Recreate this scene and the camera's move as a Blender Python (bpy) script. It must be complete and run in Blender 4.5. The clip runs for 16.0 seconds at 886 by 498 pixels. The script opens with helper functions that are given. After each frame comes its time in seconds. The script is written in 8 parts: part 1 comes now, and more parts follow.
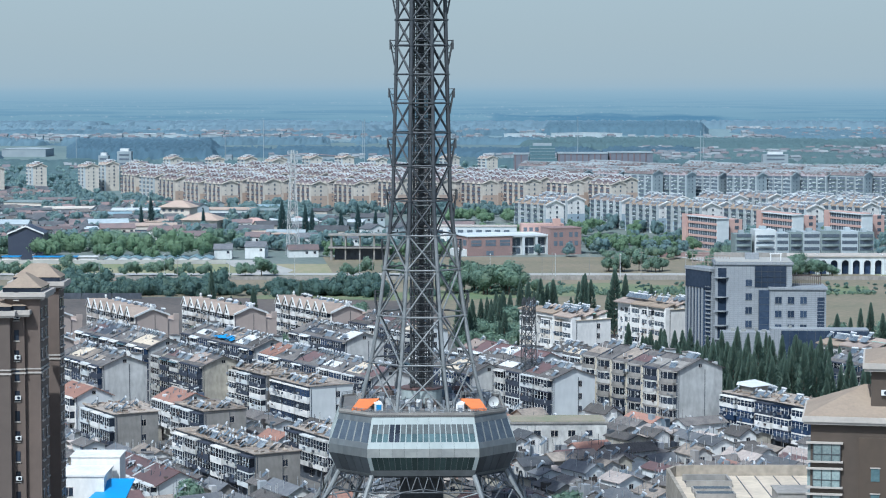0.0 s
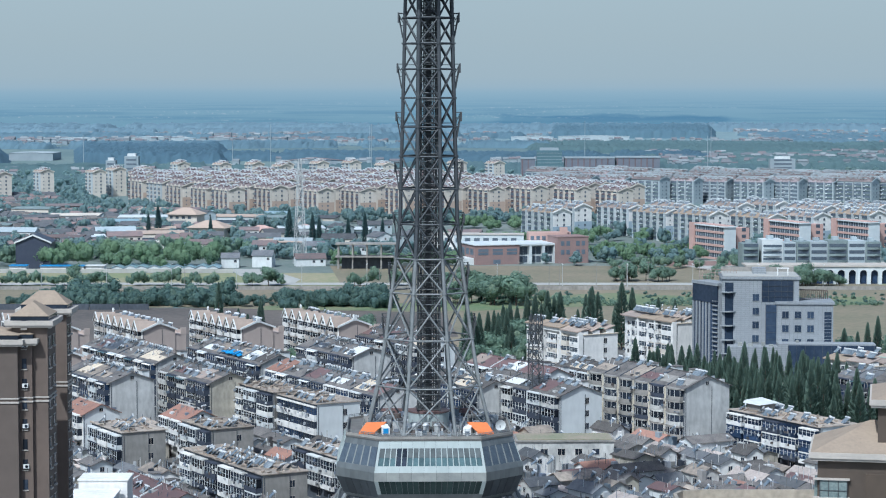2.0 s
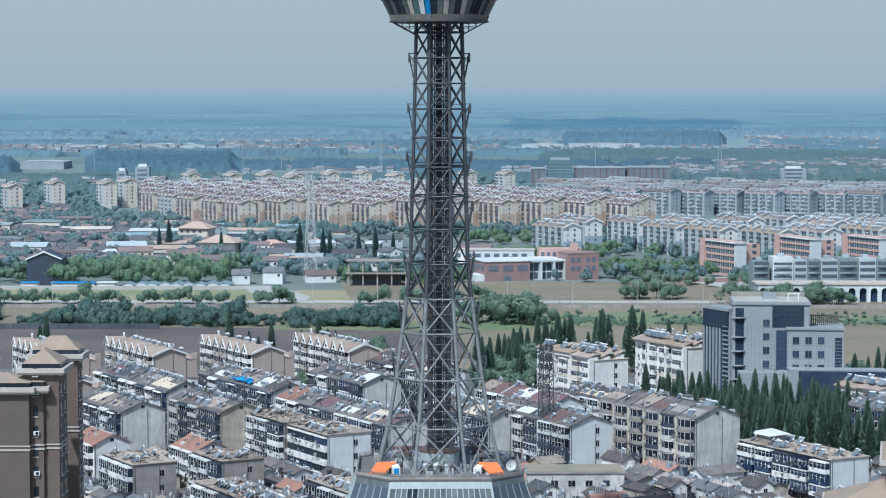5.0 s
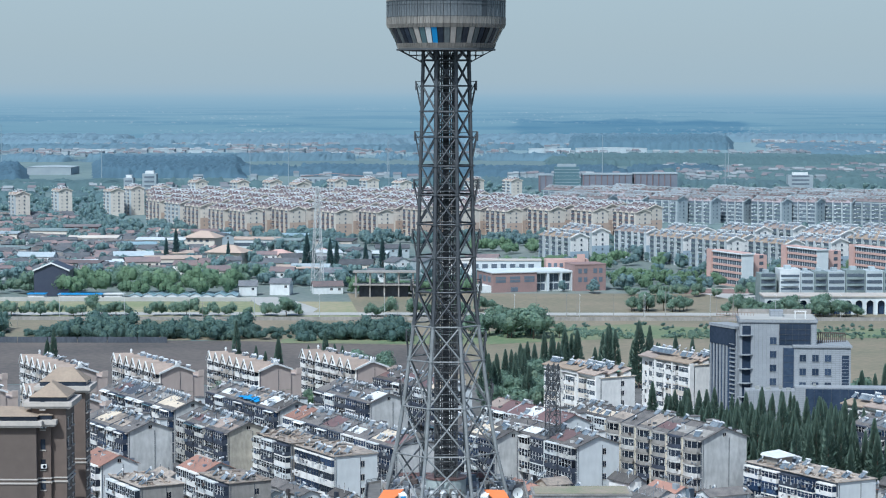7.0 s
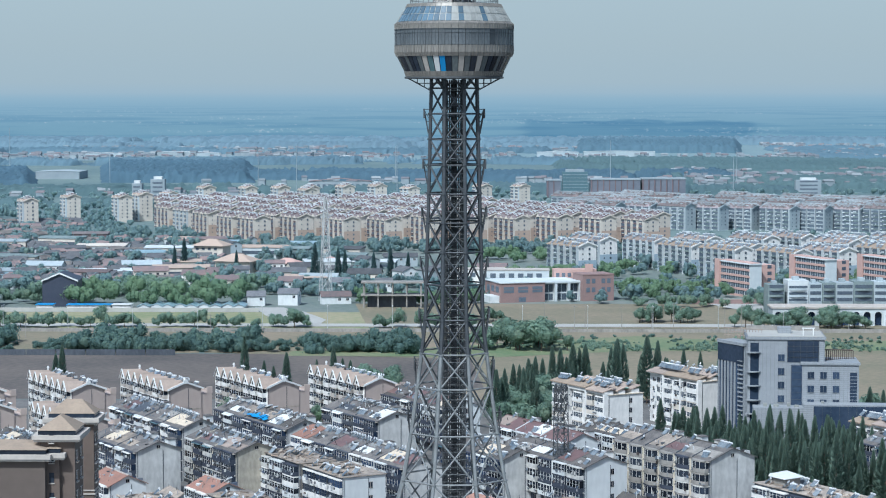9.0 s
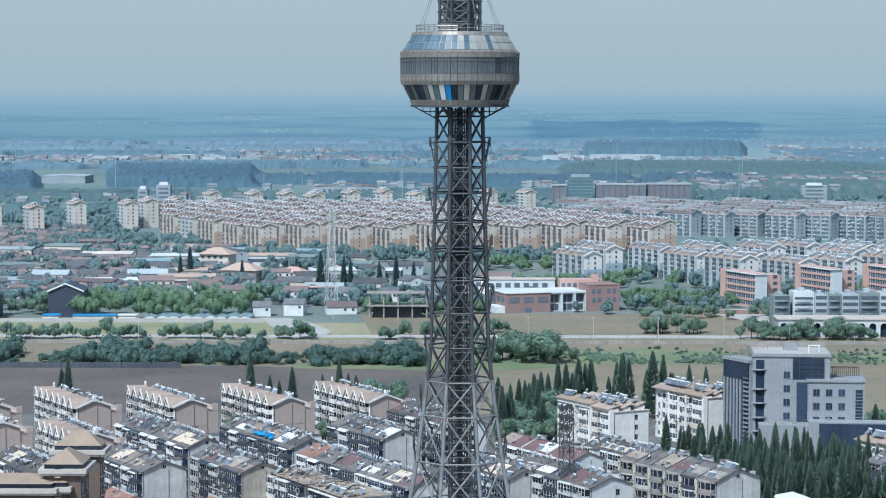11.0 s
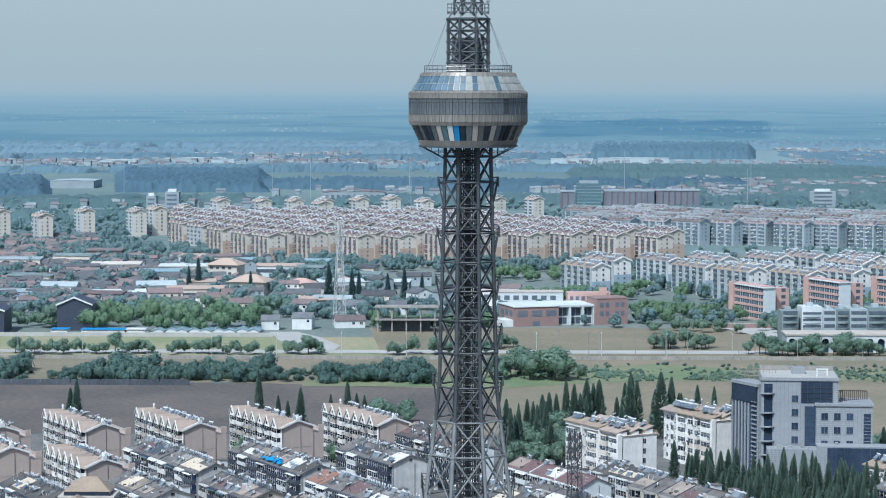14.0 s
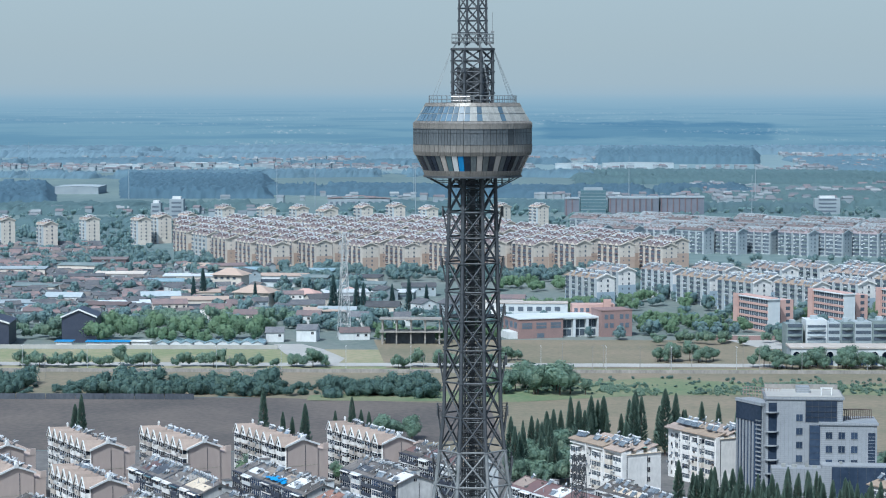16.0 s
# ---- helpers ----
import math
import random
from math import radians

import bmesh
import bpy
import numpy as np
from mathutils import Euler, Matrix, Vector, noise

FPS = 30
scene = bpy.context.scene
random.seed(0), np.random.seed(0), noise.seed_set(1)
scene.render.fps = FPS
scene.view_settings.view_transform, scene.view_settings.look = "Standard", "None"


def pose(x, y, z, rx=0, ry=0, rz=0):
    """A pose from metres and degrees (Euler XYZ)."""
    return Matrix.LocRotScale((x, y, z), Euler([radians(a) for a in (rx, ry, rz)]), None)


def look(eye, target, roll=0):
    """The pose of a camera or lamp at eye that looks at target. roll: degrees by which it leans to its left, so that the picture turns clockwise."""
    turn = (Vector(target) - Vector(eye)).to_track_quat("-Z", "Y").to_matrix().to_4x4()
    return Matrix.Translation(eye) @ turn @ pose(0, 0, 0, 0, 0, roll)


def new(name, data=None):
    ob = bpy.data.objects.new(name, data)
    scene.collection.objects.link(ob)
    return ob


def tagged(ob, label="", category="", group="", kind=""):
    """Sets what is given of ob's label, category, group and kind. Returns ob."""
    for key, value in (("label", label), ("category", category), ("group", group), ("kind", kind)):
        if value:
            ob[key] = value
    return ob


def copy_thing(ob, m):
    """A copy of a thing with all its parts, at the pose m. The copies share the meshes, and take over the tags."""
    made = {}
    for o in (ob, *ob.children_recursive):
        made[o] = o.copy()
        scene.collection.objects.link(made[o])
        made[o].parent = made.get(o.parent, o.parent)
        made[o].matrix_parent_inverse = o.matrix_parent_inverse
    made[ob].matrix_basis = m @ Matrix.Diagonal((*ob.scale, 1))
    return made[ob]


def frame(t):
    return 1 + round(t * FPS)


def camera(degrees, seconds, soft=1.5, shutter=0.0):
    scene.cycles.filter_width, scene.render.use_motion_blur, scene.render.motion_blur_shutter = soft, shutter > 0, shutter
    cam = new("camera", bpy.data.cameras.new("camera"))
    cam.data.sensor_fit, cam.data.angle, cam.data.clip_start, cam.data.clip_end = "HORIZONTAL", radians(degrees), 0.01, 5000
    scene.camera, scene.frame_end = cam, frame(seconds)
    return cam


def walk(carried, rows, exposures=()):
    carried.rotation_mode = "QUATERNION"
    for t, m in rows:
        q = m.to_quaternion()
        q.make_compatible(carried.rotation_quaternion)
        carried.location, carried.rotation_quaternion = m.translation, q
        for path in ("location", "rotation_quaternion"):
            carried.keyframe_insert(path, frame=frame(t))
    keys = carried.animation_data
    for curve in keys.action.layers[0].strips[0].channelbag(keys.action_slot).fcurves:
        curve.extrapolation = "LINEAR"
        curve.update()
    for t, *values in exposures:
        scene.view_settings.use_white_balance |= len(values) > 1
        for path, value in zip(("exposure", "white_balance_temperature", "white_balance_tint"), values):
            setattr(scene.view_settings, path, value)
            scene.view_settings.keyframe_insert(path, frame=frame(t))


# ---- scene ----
cam = camera(22.19, 16.0, soft=1.1)
PATH = [
    (0, pose(0, 0, 84.00, 85.928, 0, -0.000)),
    (0.5, pose(0, 0, 85.02, 85.938, 0, 0.041)),
    (1, pose(0, 0, 86.06, 85.943, 0, 0.087)),
    (1.5, pose(0, 0, 87.07, 85.939, 0, 0.133)),
    (2, pose(0, 0, 88.16, 85.941, 0, 0.179)),
    (2.5, pose(0, 0, 89.22, 85.947, 0, 0.219)),
    (3, pose(0, 0, 90.28, 85.961, 0, 0.269)),
    (3.5, pose(0, 0, 91.32, 85.968, 0, 0.313)),
    (4, pose(0, 0, 92.46, 85.986, 0, 0.360)),
    (6.5, pose(0, 0, 98.26, 86.063, 0, 0.574)),
    (7, pose(0, 0, 99.47, 86.070, 0, 0.622)),
    (7.5, pose(0, 0, 100.62, 86.082, 0, 0.669)),
    (8, pose(0, 0, 101.85, 86.089, 0, 0.725)),
    (8.5, pose(0, 0, 103.10, 86.082, 0, 0.772)),
    (9, pose(0, 0, 104.44, 86.078, 0, 0.827)),
    (11.5, pose(0, 0, 110.72, 86.090, 0, 0.999)),
    (12, pose(0, 0, 111.99, 86.096, 0, 1.030)),
    (12.5, pose(0, 0, 113.25, 86.098, 0, 1.060)),
    (13, pose(0, 0, 114.52, 86.093, 0, 1.102)),
    (13.5, pose(0, 0, 115.72, 86.067, 0, 1.147)),
    (14, pose(0, 0, 116.93, 86.054, 0, 1.181)),
    (14.5, pose(0, 0, 118.16, 86.068, 0, 1.211)),
    (15, pose(0, 0, 119.41, 86.098, 0, 1.237)),
    (15.5, pose(0, 0, 120.72, 86.100, 0, 1.266)),
    (16, pose(0, 0, 122.00, 86.103, 0, 1.295)),
]
walk(cam, PATH, [(t, e, 5500, 4) for t, e in ((0, 0.07), (1.5, 0.03), (3, -0.01), (4, -0.01), (7, 0.08), (9, 0.09), (12.5, 0.09), (16, 0.07))])

# ---- sky, sun, exposure ----
SUN_FROM = Vector((-0.45, -0.85, 1.18)).normalized()
world = bpy.data.worlds.new("sky")
scene.world = world
world.use_nodes = True
wn, wl = world.node_tree.nodes, world.node_tree.links
wn.clear()
w_out = wn.new("ShaderNodeOutputWorld")
w_sky = wn.new("ShaderNodeTexSky")
w_sky.sky_type, w_sky.sun_disc = "NISHITA", False
w_sky.sun_elevation = math.asin(SUN_FROM.z)
w_sky.sun_rotation = math.atan2(SUN_FROM.x, SUN_FROM.y)
w_sky.dust_density, w_sky.air_density = 3.0, 1.2
w_bg = wn.new("ShaderNodeBackground")
w_bg.inputs["Strength"].default_value = 0.112
w_haze = wn.new("ShaderNodeBackground")
w_haze.inputs["Strength"].default_value = 1.0
w_co = wn.new("ShaderNodeTexCoord")
w_sep = wn.new("ShaderNodeSeparateXYZ")
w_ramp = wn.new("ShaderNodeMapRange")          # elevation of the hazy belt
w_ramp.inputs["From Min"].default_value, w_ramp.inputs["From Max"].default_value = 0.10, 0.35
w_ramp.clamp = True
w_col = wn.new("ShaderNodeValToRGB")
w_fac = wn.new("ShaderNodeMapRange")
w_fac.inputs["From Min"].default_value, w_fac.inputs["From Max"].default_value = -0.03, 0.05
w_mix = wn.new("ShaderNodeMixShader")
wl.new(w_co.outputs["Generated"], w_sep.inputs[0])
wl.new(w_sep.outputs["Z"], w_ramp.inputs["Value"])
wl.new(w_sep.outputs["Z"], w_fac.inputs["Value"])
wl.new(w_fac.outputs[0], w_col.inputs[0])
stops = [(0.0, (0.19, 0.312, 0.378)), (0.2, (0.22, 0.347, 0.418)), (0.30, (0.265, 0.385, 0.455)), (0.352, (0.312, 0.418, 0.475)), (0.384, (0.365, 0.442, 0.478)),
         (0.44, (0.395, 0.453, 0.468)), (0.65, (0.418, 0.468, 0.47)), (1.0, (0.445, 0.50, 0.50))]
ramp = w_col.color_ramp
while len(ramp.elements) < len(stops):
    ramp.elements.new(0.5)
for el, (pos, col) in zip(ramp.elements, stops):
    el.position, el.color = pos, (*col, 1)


def w_node(kind, **values):
    n = wn.new("ShaderNode" + kind)
    for k, v in values.items():
        n.inputs[k].default_value = v
    return n


def w_step(value, lo, hi, top=1.0):
    n = w_node("MapRange", **{"From Min": lo, "From Max": hi, "To Max": top})
    n.interpolation_type = "SMOOTHSTEP"
    wl.new(value, n.inputs["Value"])
    return n.outputs[0]


def w_math(op, a, b):
    n = wn.new("ShaderNodeMath")
    n.operation = op
    for k, v in enumerate((a, b)):
        if isinstance(v, float):
            n.inputs[k].default_value = v
        else:
            wl.new(v, n.inputs[k])
    return n.outputs[0]


def w_noise(vector, scale, detail, stretch, rough=0.55):
    mp = w_node("Mapping", Scale=stretch)
    n = w_node("TexNoise", Scale=scale, Detail=detail, Roughness=rough)
    wl.new(vector, mp.inputs[0])
    wl.new(mp.outputs[0], n.inputs["Vector"])
    return n.outputs[0]


def w_blend(fac, a, col, mode="MIX"):
    n = wn.new("ShaderNodeMix")
    n.data_type, n.blend_type = "RGBA", mode
    n.inputs["B"].default_value = (*col, 1)
    wl.new(fac, n.inputs["Factor"])
    wl.new(a, n.inputs["A"])
    return n.outputs["Result"]


# the hazy plain beyond the last ground, painted into the sky colours: woods, fields and villages by their place on it
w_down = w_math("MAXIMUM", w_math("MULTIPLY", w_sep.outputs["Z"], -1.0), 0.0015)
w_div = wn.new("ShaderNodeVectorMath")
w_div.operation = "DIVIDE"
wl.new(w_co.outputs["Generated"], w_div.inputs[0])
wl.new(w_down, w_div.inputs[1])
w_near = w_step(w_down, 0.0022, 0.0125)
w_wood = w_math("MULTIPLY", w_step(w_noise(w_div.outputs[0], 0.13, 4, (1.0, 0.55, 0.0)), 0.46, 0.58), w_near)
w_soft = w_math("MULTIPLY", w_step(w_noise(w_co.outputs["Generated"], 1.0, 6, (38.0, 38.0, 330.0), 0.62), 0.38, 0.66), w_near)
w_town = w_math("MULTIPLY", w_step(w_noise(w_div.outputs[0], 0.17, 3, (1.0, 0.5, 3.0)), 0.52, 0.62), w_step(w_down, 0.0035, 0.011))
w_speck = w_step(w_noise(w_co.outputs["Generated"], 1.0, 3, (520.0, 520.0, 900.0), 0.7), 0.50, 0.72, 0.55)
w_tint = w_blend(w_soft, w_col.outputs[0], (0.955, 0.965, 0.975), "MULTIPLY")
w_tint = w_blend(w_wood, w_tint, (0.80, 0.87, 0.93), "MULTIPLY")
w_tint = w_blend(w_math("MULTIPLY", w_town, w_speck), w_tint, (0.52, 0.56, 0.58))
# one wide wood far off, darkened into the same backdrop
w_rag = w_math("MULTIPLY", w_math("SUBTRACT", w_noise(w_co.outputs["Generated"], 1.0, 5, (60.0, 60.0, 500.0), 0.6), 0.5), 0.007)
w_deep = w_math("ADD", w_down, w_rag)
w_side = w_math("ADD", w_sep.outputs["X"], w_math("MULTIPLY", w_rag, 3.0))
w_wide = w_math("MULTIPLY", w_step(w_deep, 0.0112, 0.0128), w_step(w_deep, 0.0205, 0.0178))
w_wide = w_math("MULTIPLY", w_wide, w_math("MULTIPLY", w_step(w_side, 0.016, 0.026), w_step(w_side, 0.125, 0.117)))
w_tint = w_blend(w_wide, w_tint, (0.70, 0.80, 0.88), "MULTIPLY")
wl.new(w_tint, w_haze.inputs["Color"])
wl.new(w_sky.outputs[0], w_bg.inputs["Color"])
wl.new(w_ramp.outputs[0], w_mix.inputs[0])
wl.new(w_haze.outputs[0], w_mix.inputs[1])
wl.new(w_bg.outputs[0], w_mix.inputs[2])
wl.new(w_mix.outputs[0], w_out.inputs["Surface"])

sun = new("sun", bpy.data.lights.new("sun", "SUN"))
sun.data.energy, sun.data.angle, sun.data.color = 3.95, radians(0.8), (1.0, 0.95, 0.88)
sun.matrix_world = look(SUN_FROM * 200, (0, 0, 0))


# ---- materials ----
def mat(name, col, col2=None, rough=0.85, metal=0.0, scale=1.0, bump=0.0, spread=0.0, streak=False, fine=6.0, spec=0.5, joints=None):
    """A worn surface: two colours mixed at two scales of noise, with a little difference from object to object."""
    m = bpy.data.materials.new(name)
    m.use_nodes = True
    nt = m.node_tree
    b = nt.nodes["Principled BSDF"]
    b.inputs["Roughness"].default_value = rough
    b.inputs["Metallic"].default_value = metal
    b.inputs["Specular IOR Level"].default_value = spec
    col2 = col2 or tuple(c * 0.72 for c in col)
    tc = nt.nodes.new("ShaderNodeTexCoord")
    mp = nt.nodes.new("ShaderNodeMapping")
    mp.inputs["Scale"].default_value = (scale, scale, scale * (0.5 if streak else 1))
    nt.links.new(tc.outputs["Object"], mp.inputs[0])
    n1 = nt.nodes.new("ShaderNodeTexNoise")
    n1.inputs["Scale"].default_value, n1.inputs["Detail"].default_value = 0.35, 5
    n2 = nt.nodes.new("ShaderNodeTexNoise")
    n2.inputs["Scale"].default_value, n2.inputs["Detail"].default_value = fine * 0.35, 3
    nt.links.new(mp.outputs[0], n1.inputs["Vector"])
    nt.links.new(mp.outputs[0], n2.inputs["Vector"])
    ad = nt.nodes.new("ShaderNodeMath")
    ad.operation = "MULTIPLY_ADD"
    ad.inputs[1].default_value = 0.55
    nt.links.new(n1.outputs[0], ad.inputs[0])
    sc = nt.nodes.new("ShaderNodeMath")
    sc.operation = "MULTIPLY"
    sc.inputs[1].default_value = 0.45
    nt.links.new(n2.outputs[0], sc.inputs[0])
    nt.links.new(sc.outputs[0], ad.inputs[2])
    mr = nt.nodes.new("ShaderNodeMapRange")
    mr.inputs["From Min"].default_value, mr.inputs["From Max"].default_value = 0.36, 0.64
    nt.links.new(ad.outputs[0], mr.inputs["Value"])
    mx = nt.nodes.new("ShaderNodeMix")
    mx.data_type = "RGBA"
    nt.links.new(mr.outputs[0], mx.inputs["Factor"])
    mx.inputs["A"].default_value, mx.inputs["B"].default_value = (*col, 1), (*col2, 1)
    last = mx.outputs["Result"]
    if joints:                  # fine joint lines between cladding plates
        bk = nt.nodes.new("ShaderNodeTexBrick")
        bk.offset = 0.0
        bk.inputs["Scale"].default_value, bk.inputs["Mortar Size"].default_value = 1.0, 0.035
        bk.inputs["Brick Width"].default_value, bk.inputs["Row Height"].default_value = joints
        bk.inputs["Color1"].default_value, bk.inputs["Color2"].default_value, bk.inputs["Mortar"].default_value = (1, 1, 1, 1), (0.93, 0.93, 0.93, 1), (0.6, 0.6, 0.6, 1)
        sw = nt.nodes.new("ShaderNodeSeparateXYZ")
        cb = nt.nodes.new("ShaderNodeCombineXYZ")
        ax = nt.nodes.new("ShaderNodeMath")
        nt.links.new(tc.outputs["Object"], sw.inputs[0])
        nt.links.new(sw.outputs["X"], ax.inputs[0])
        nt.links.new(sw.outputs["Y"], ax.inputs[1])
        nt.links.new(ax.outputs[0], cb.inputs["X"])
        nt.links.new(sw.outputs["Z"], cb.inputs["Y"])
        nt.links.new(cb.outputs[0], bk.inputs["Vector"])
        mj = nt.nodes.new("ShaderNodeMix")
        mj.data_type, mj.blend_type = "RGBA", "MULTIPLY"
        mj.inputs["Factor"].default_value = 1.0
        nt.links.new(last, mj.inputs["A"])
        nt.links.new(bk.outputs["Color"], mj.inputs["B"])
        last = mj.outputs["Result"]
    if spread:
        info = nt.nodes.new("ShaderNodeObjectInfo")
        v = nt.nodes.new("ShaderNodeMapRange")
        v.inputs["To Min"].default_value, v.inputs["To Max"].default_value = 1 - spread, 1 + spread
        nt.links.new(info.outputs["Random"], v.inputs["Value"])
        hs = nt.nodes.new("ShaderNodeHueSaturation")
        nt.links.new(v.outputs[0], hs.inputs["Value"])
        nt.links.new(last, hs.inputs["Color"])
        last = hs.outputs[0]
    nt.links.new(last, b.inputs["Base Color"])
    if bump:
        bp = nt.nodes.new("ShaderNodeBump")
        bp.inputs["Strength"].default_value, bp.inputs["Distance"].default_value = bump, 0.1
        nt.links.new(n2.outputs[0], bp.inputs["Height"])
        nt.links.new(bp.outputs[0], b.inputs["Normal"])
    return m


def island_mat(name, cols, rough=0.8, spec=0.15, thin=0.4):
    """Loose pieces of one mesh, each with a colour of its own."""
    m = bpy.data.materials.new(name)
    m.use_nodes = True
    nt = m.node_tree
    b = nt.nodes["Principled BSDF"]
    b.inputs["Roughness"].default_value, b.inputs["Specular IOR Level"].default_value = rough, spec
    g = nt.nodes.new("ShaderNodeNewGeometry")
    r = nt.nodes.new("ShaderNodeValToRGB")
    while len(r.color_ramp.elements) < len(cols):
        r.color_ramp.elements.new(0.5)
    for i, (el, c) in enumerate(zip(r.color_ramp.elements, cols)):
        el.position, el.color = i / max(1, len(cols) - 1), (*c, 1)
    nt.links.new(g.outputs["Random Per Island"], r.inputs[0])
    n = nt.nodes.new("ShaderNodeTexNoise")
    n.inputs["Scale"].default_value = 0.8
    mx = nt.nodes.new("ShaderNodeMix")
    mx.data_type, mx.blend_type = "RGBA", "MULTIPLY"
    mx.inputs["Factor"].default_value = 0.5
    nt.links.new(r.outputs[0], mx.inputs["A"])
    nt.links.new(n.outputs[0], mx.inputs["B"])
    nt.links.new(mx.outputs["Result"], b.inputs["Base Color"])
    if thin:                    # leaves let some light through
        tl = nt.nodes.new("ShaderNodeBsdfTranslucent")
        ms = nt.nodes.new("ShaderNodeMixShader")
        ms.inputs[0].default_value = thin
        nt.links.new(mx.outputs["Result"], tl.inputs["Color"])
        nt.links.new(b.outputs[0], ms.inputs[1])
        nt.links.new(tl.outputs[0], ms.inputs[2])
        nt.links.new(ms.outputs[0], nt.nodes["Material Output"].inputs["Surface"])
    return m


M = {}
M["glass_dark"] = mat("dark window glass", (0.016, 0.022, 0.034), (0.034, 0.044, 0.062), rough=0.2, spread=0.6, spec=0.22)
M["glass_blue"] = mat("blue window glass", (0.018, 0.034, 0.072), (0.04, 0.066, 0.125), rough=0.18, spread=0.5, spec=0.25)
M["glass_sky"] = mat("bluish sloping glazing", (0.085, 0.14, 0.195), (0.12, 0.185, 0.24), rough=0.25, spread=0.3, spec=0.3)
M["panel_drum"] = mat("blue grey ribbed panel", (0.155, 0.172, 0.185), (0.095, 0.108, 0.12), rough=0.4, metal=0.3, scale=0.8, spread=0.14)
M["bric"] = island_mat("odds and ends in many colours", [(0.75, 0.77, 0.78), (0.04, 0.05, 0.07), (0.42, 0.45, 0.48), (0.10, 0.14, 0.22), (0.80, 0.80, 0.79), (0.16, 0.13, 0.12), (0.04, 0.05, 0.06), (0.30, 0.30, 0.29), (0.72, 0.75, 0.78), (0.20, 0.26, 0.32), (0.09, 0.09, 0.10)], thin=0.0)
M["glass_pod"] = mat("dull tinted glazing", (0.085, 0.10, 0.105), (0.135, 0.155, 0.16), rough=0.18, scale=0.6, spread=0.3)
M["glass_teal"] = mat("pale teal glazing", (0.10, 0.165, 0.18), (0.06, 0.105, 0.12), rough=0.15, scale=1.5, spread=0.25)
M["glass_green"] = mat("dark green glazing", (0.026, 0.045, 0.045), (0.045, 0.07, 0.068), rough=0.2, scale=0.8, spread=0.3, spec=0.3)
M["rubble"] = island_mat("broken tan planks and rubble", [(0.62, 0.52, 0.43), (0.20, 0.17, 0.15), (0.70, 0.61, 0.51), (0.36, 0.31, 0.27), (0.52, 0.41, 0.33), (0.10, 0.10, 0.10)], thin=0.0)
M["glass_navy"] = mat("navy tinted curtain glass", (0.028, 0.045, 0.078), (0.05, 0.072, 0.115), rough=0.15, scale=0.5, spread=0.3, spec=0.35)
M["white_wall"] = mat("white painted render", (0.82, 0.81, 0.79), (0.62, 0.62, 0.61), scale=0.5, streak=True)
M["pale_wall"] = mat("pale grey render", (0.66, 0.69, 0.70), (0.52, 0.55, 0.565), scale=0.3, streak=True)
M["grey_wall"] = mat("stained grey render", (0.64, 0.64, 0.62), (0.33, 0.33, 0.325), scale=0.55, streak=True, bump=0.2)
M["stained_wall"] = mat("blotched grey concrete render", (0.62, 0.625, 0.615), (0.35, 0.355, 0.355), scale=0.42, streak=True, bump=0.2, fine=5)
M["dark_wall"] = mat("dark bluish grey render", (0.088, 0.102, 0.126), (0.046, 0.056, 0.074), scale=0.4, streak=True, bump=0.2)
M["beige_wall"] = mat("yellowed beige render", (0.52, 0.48, 0.40), (0.27, 0.255, 0.22), scale=0.5, streak=True)
M["pink_wall"] = mat("pinkish beige render", (0.450, 0.378, 0.342), (0.387, 0.324, 0.297), scale=0.25, streak=True)
M["brown_wall"] = mat("dark brown tile cladding", (0.142, 0.108, 0.091), (0.112, 0.086, 0.073), scale=0.4, rough=0.7)
M["umber_wall"] = mat("umber wall tiles", (0.088, 0.068, 0.054), (0.07, 0.054, 0.043), scale=0.4, rough=0.65)
M["taupe_wall"] = mat("grey brown render", (0.125, 0.10, 0.087), (0.102, 0.082, 0.072), scale=0.3, rough=0.75)
M["trim"] = mat("pale concrete trim", (0.50, 0.46, 0.42), (0.40, 0.37, 0.34), scale=0.8)
M["tan_roof"] = mat("sun-bleached tan tiles", (0.335, 0.268, 0.205), (0.265, 0.212, 0.168), scale=1.2, bump=0.4)
M["peach_roof"] = mat("faded peach roof tiles", (0.42, 0.335, 0.28), (0.30, 0.25, 0.22), scale=0.8, bump=0.3, spread=0.15)
M["grey_roof"] = mat("weathered grey roof tiles", (0.17, 0.158, 0.15), (0.068, 0.066, 0.068), scale=1.1, bump=0.6, spread=0.35, fine=12)
M["flat_roof"] = mat("dusty flat roof", (0.40, 0.34, 0.285), (0.18, 0.16, 0.145), scale=0.5, bump=0.3, spread=0.25)
M["red_roof"] = mat("orange red roof tiles", (0.37, 0.20, 0.15), (0.25, 0.15, 0.125), scale=0.8, bump=0.3, spread=0.2)
M["maroon_roof"] = mat("maroon sheet roof", (0.17, 0.105, 0.10), (0.12, 0.08, 0.08), scale=0.8, rough=0.5, spread=0.2)
M["orange_sheet"] = mat("bright orange sheet metal", (0.74, 0.225, 0.075), (0.66, 0.19, 0.065), rough=0.5)
M["blue_sheet"] = mat("bright blue sheet metal", (0.03, 0.28, 0.62), (0.03, 0.24, 0.55), rough=0.4)
M["white_sheet"] = mat("white sheet metal", (0.72, 0.73, 0.73), (0.6, 0.62, 0.62), rough=0.5)
M["jade_sheet"] = mat("jade green sheet", (0.22, 0.45, 0.36), (0.18, 0.38, 0.31), rough=0.5)
M["orange_wood"] = mat("orange boards", (0.60, 0.36, 0.18), (0.48, 0.29, 0.15), rough=0.6)
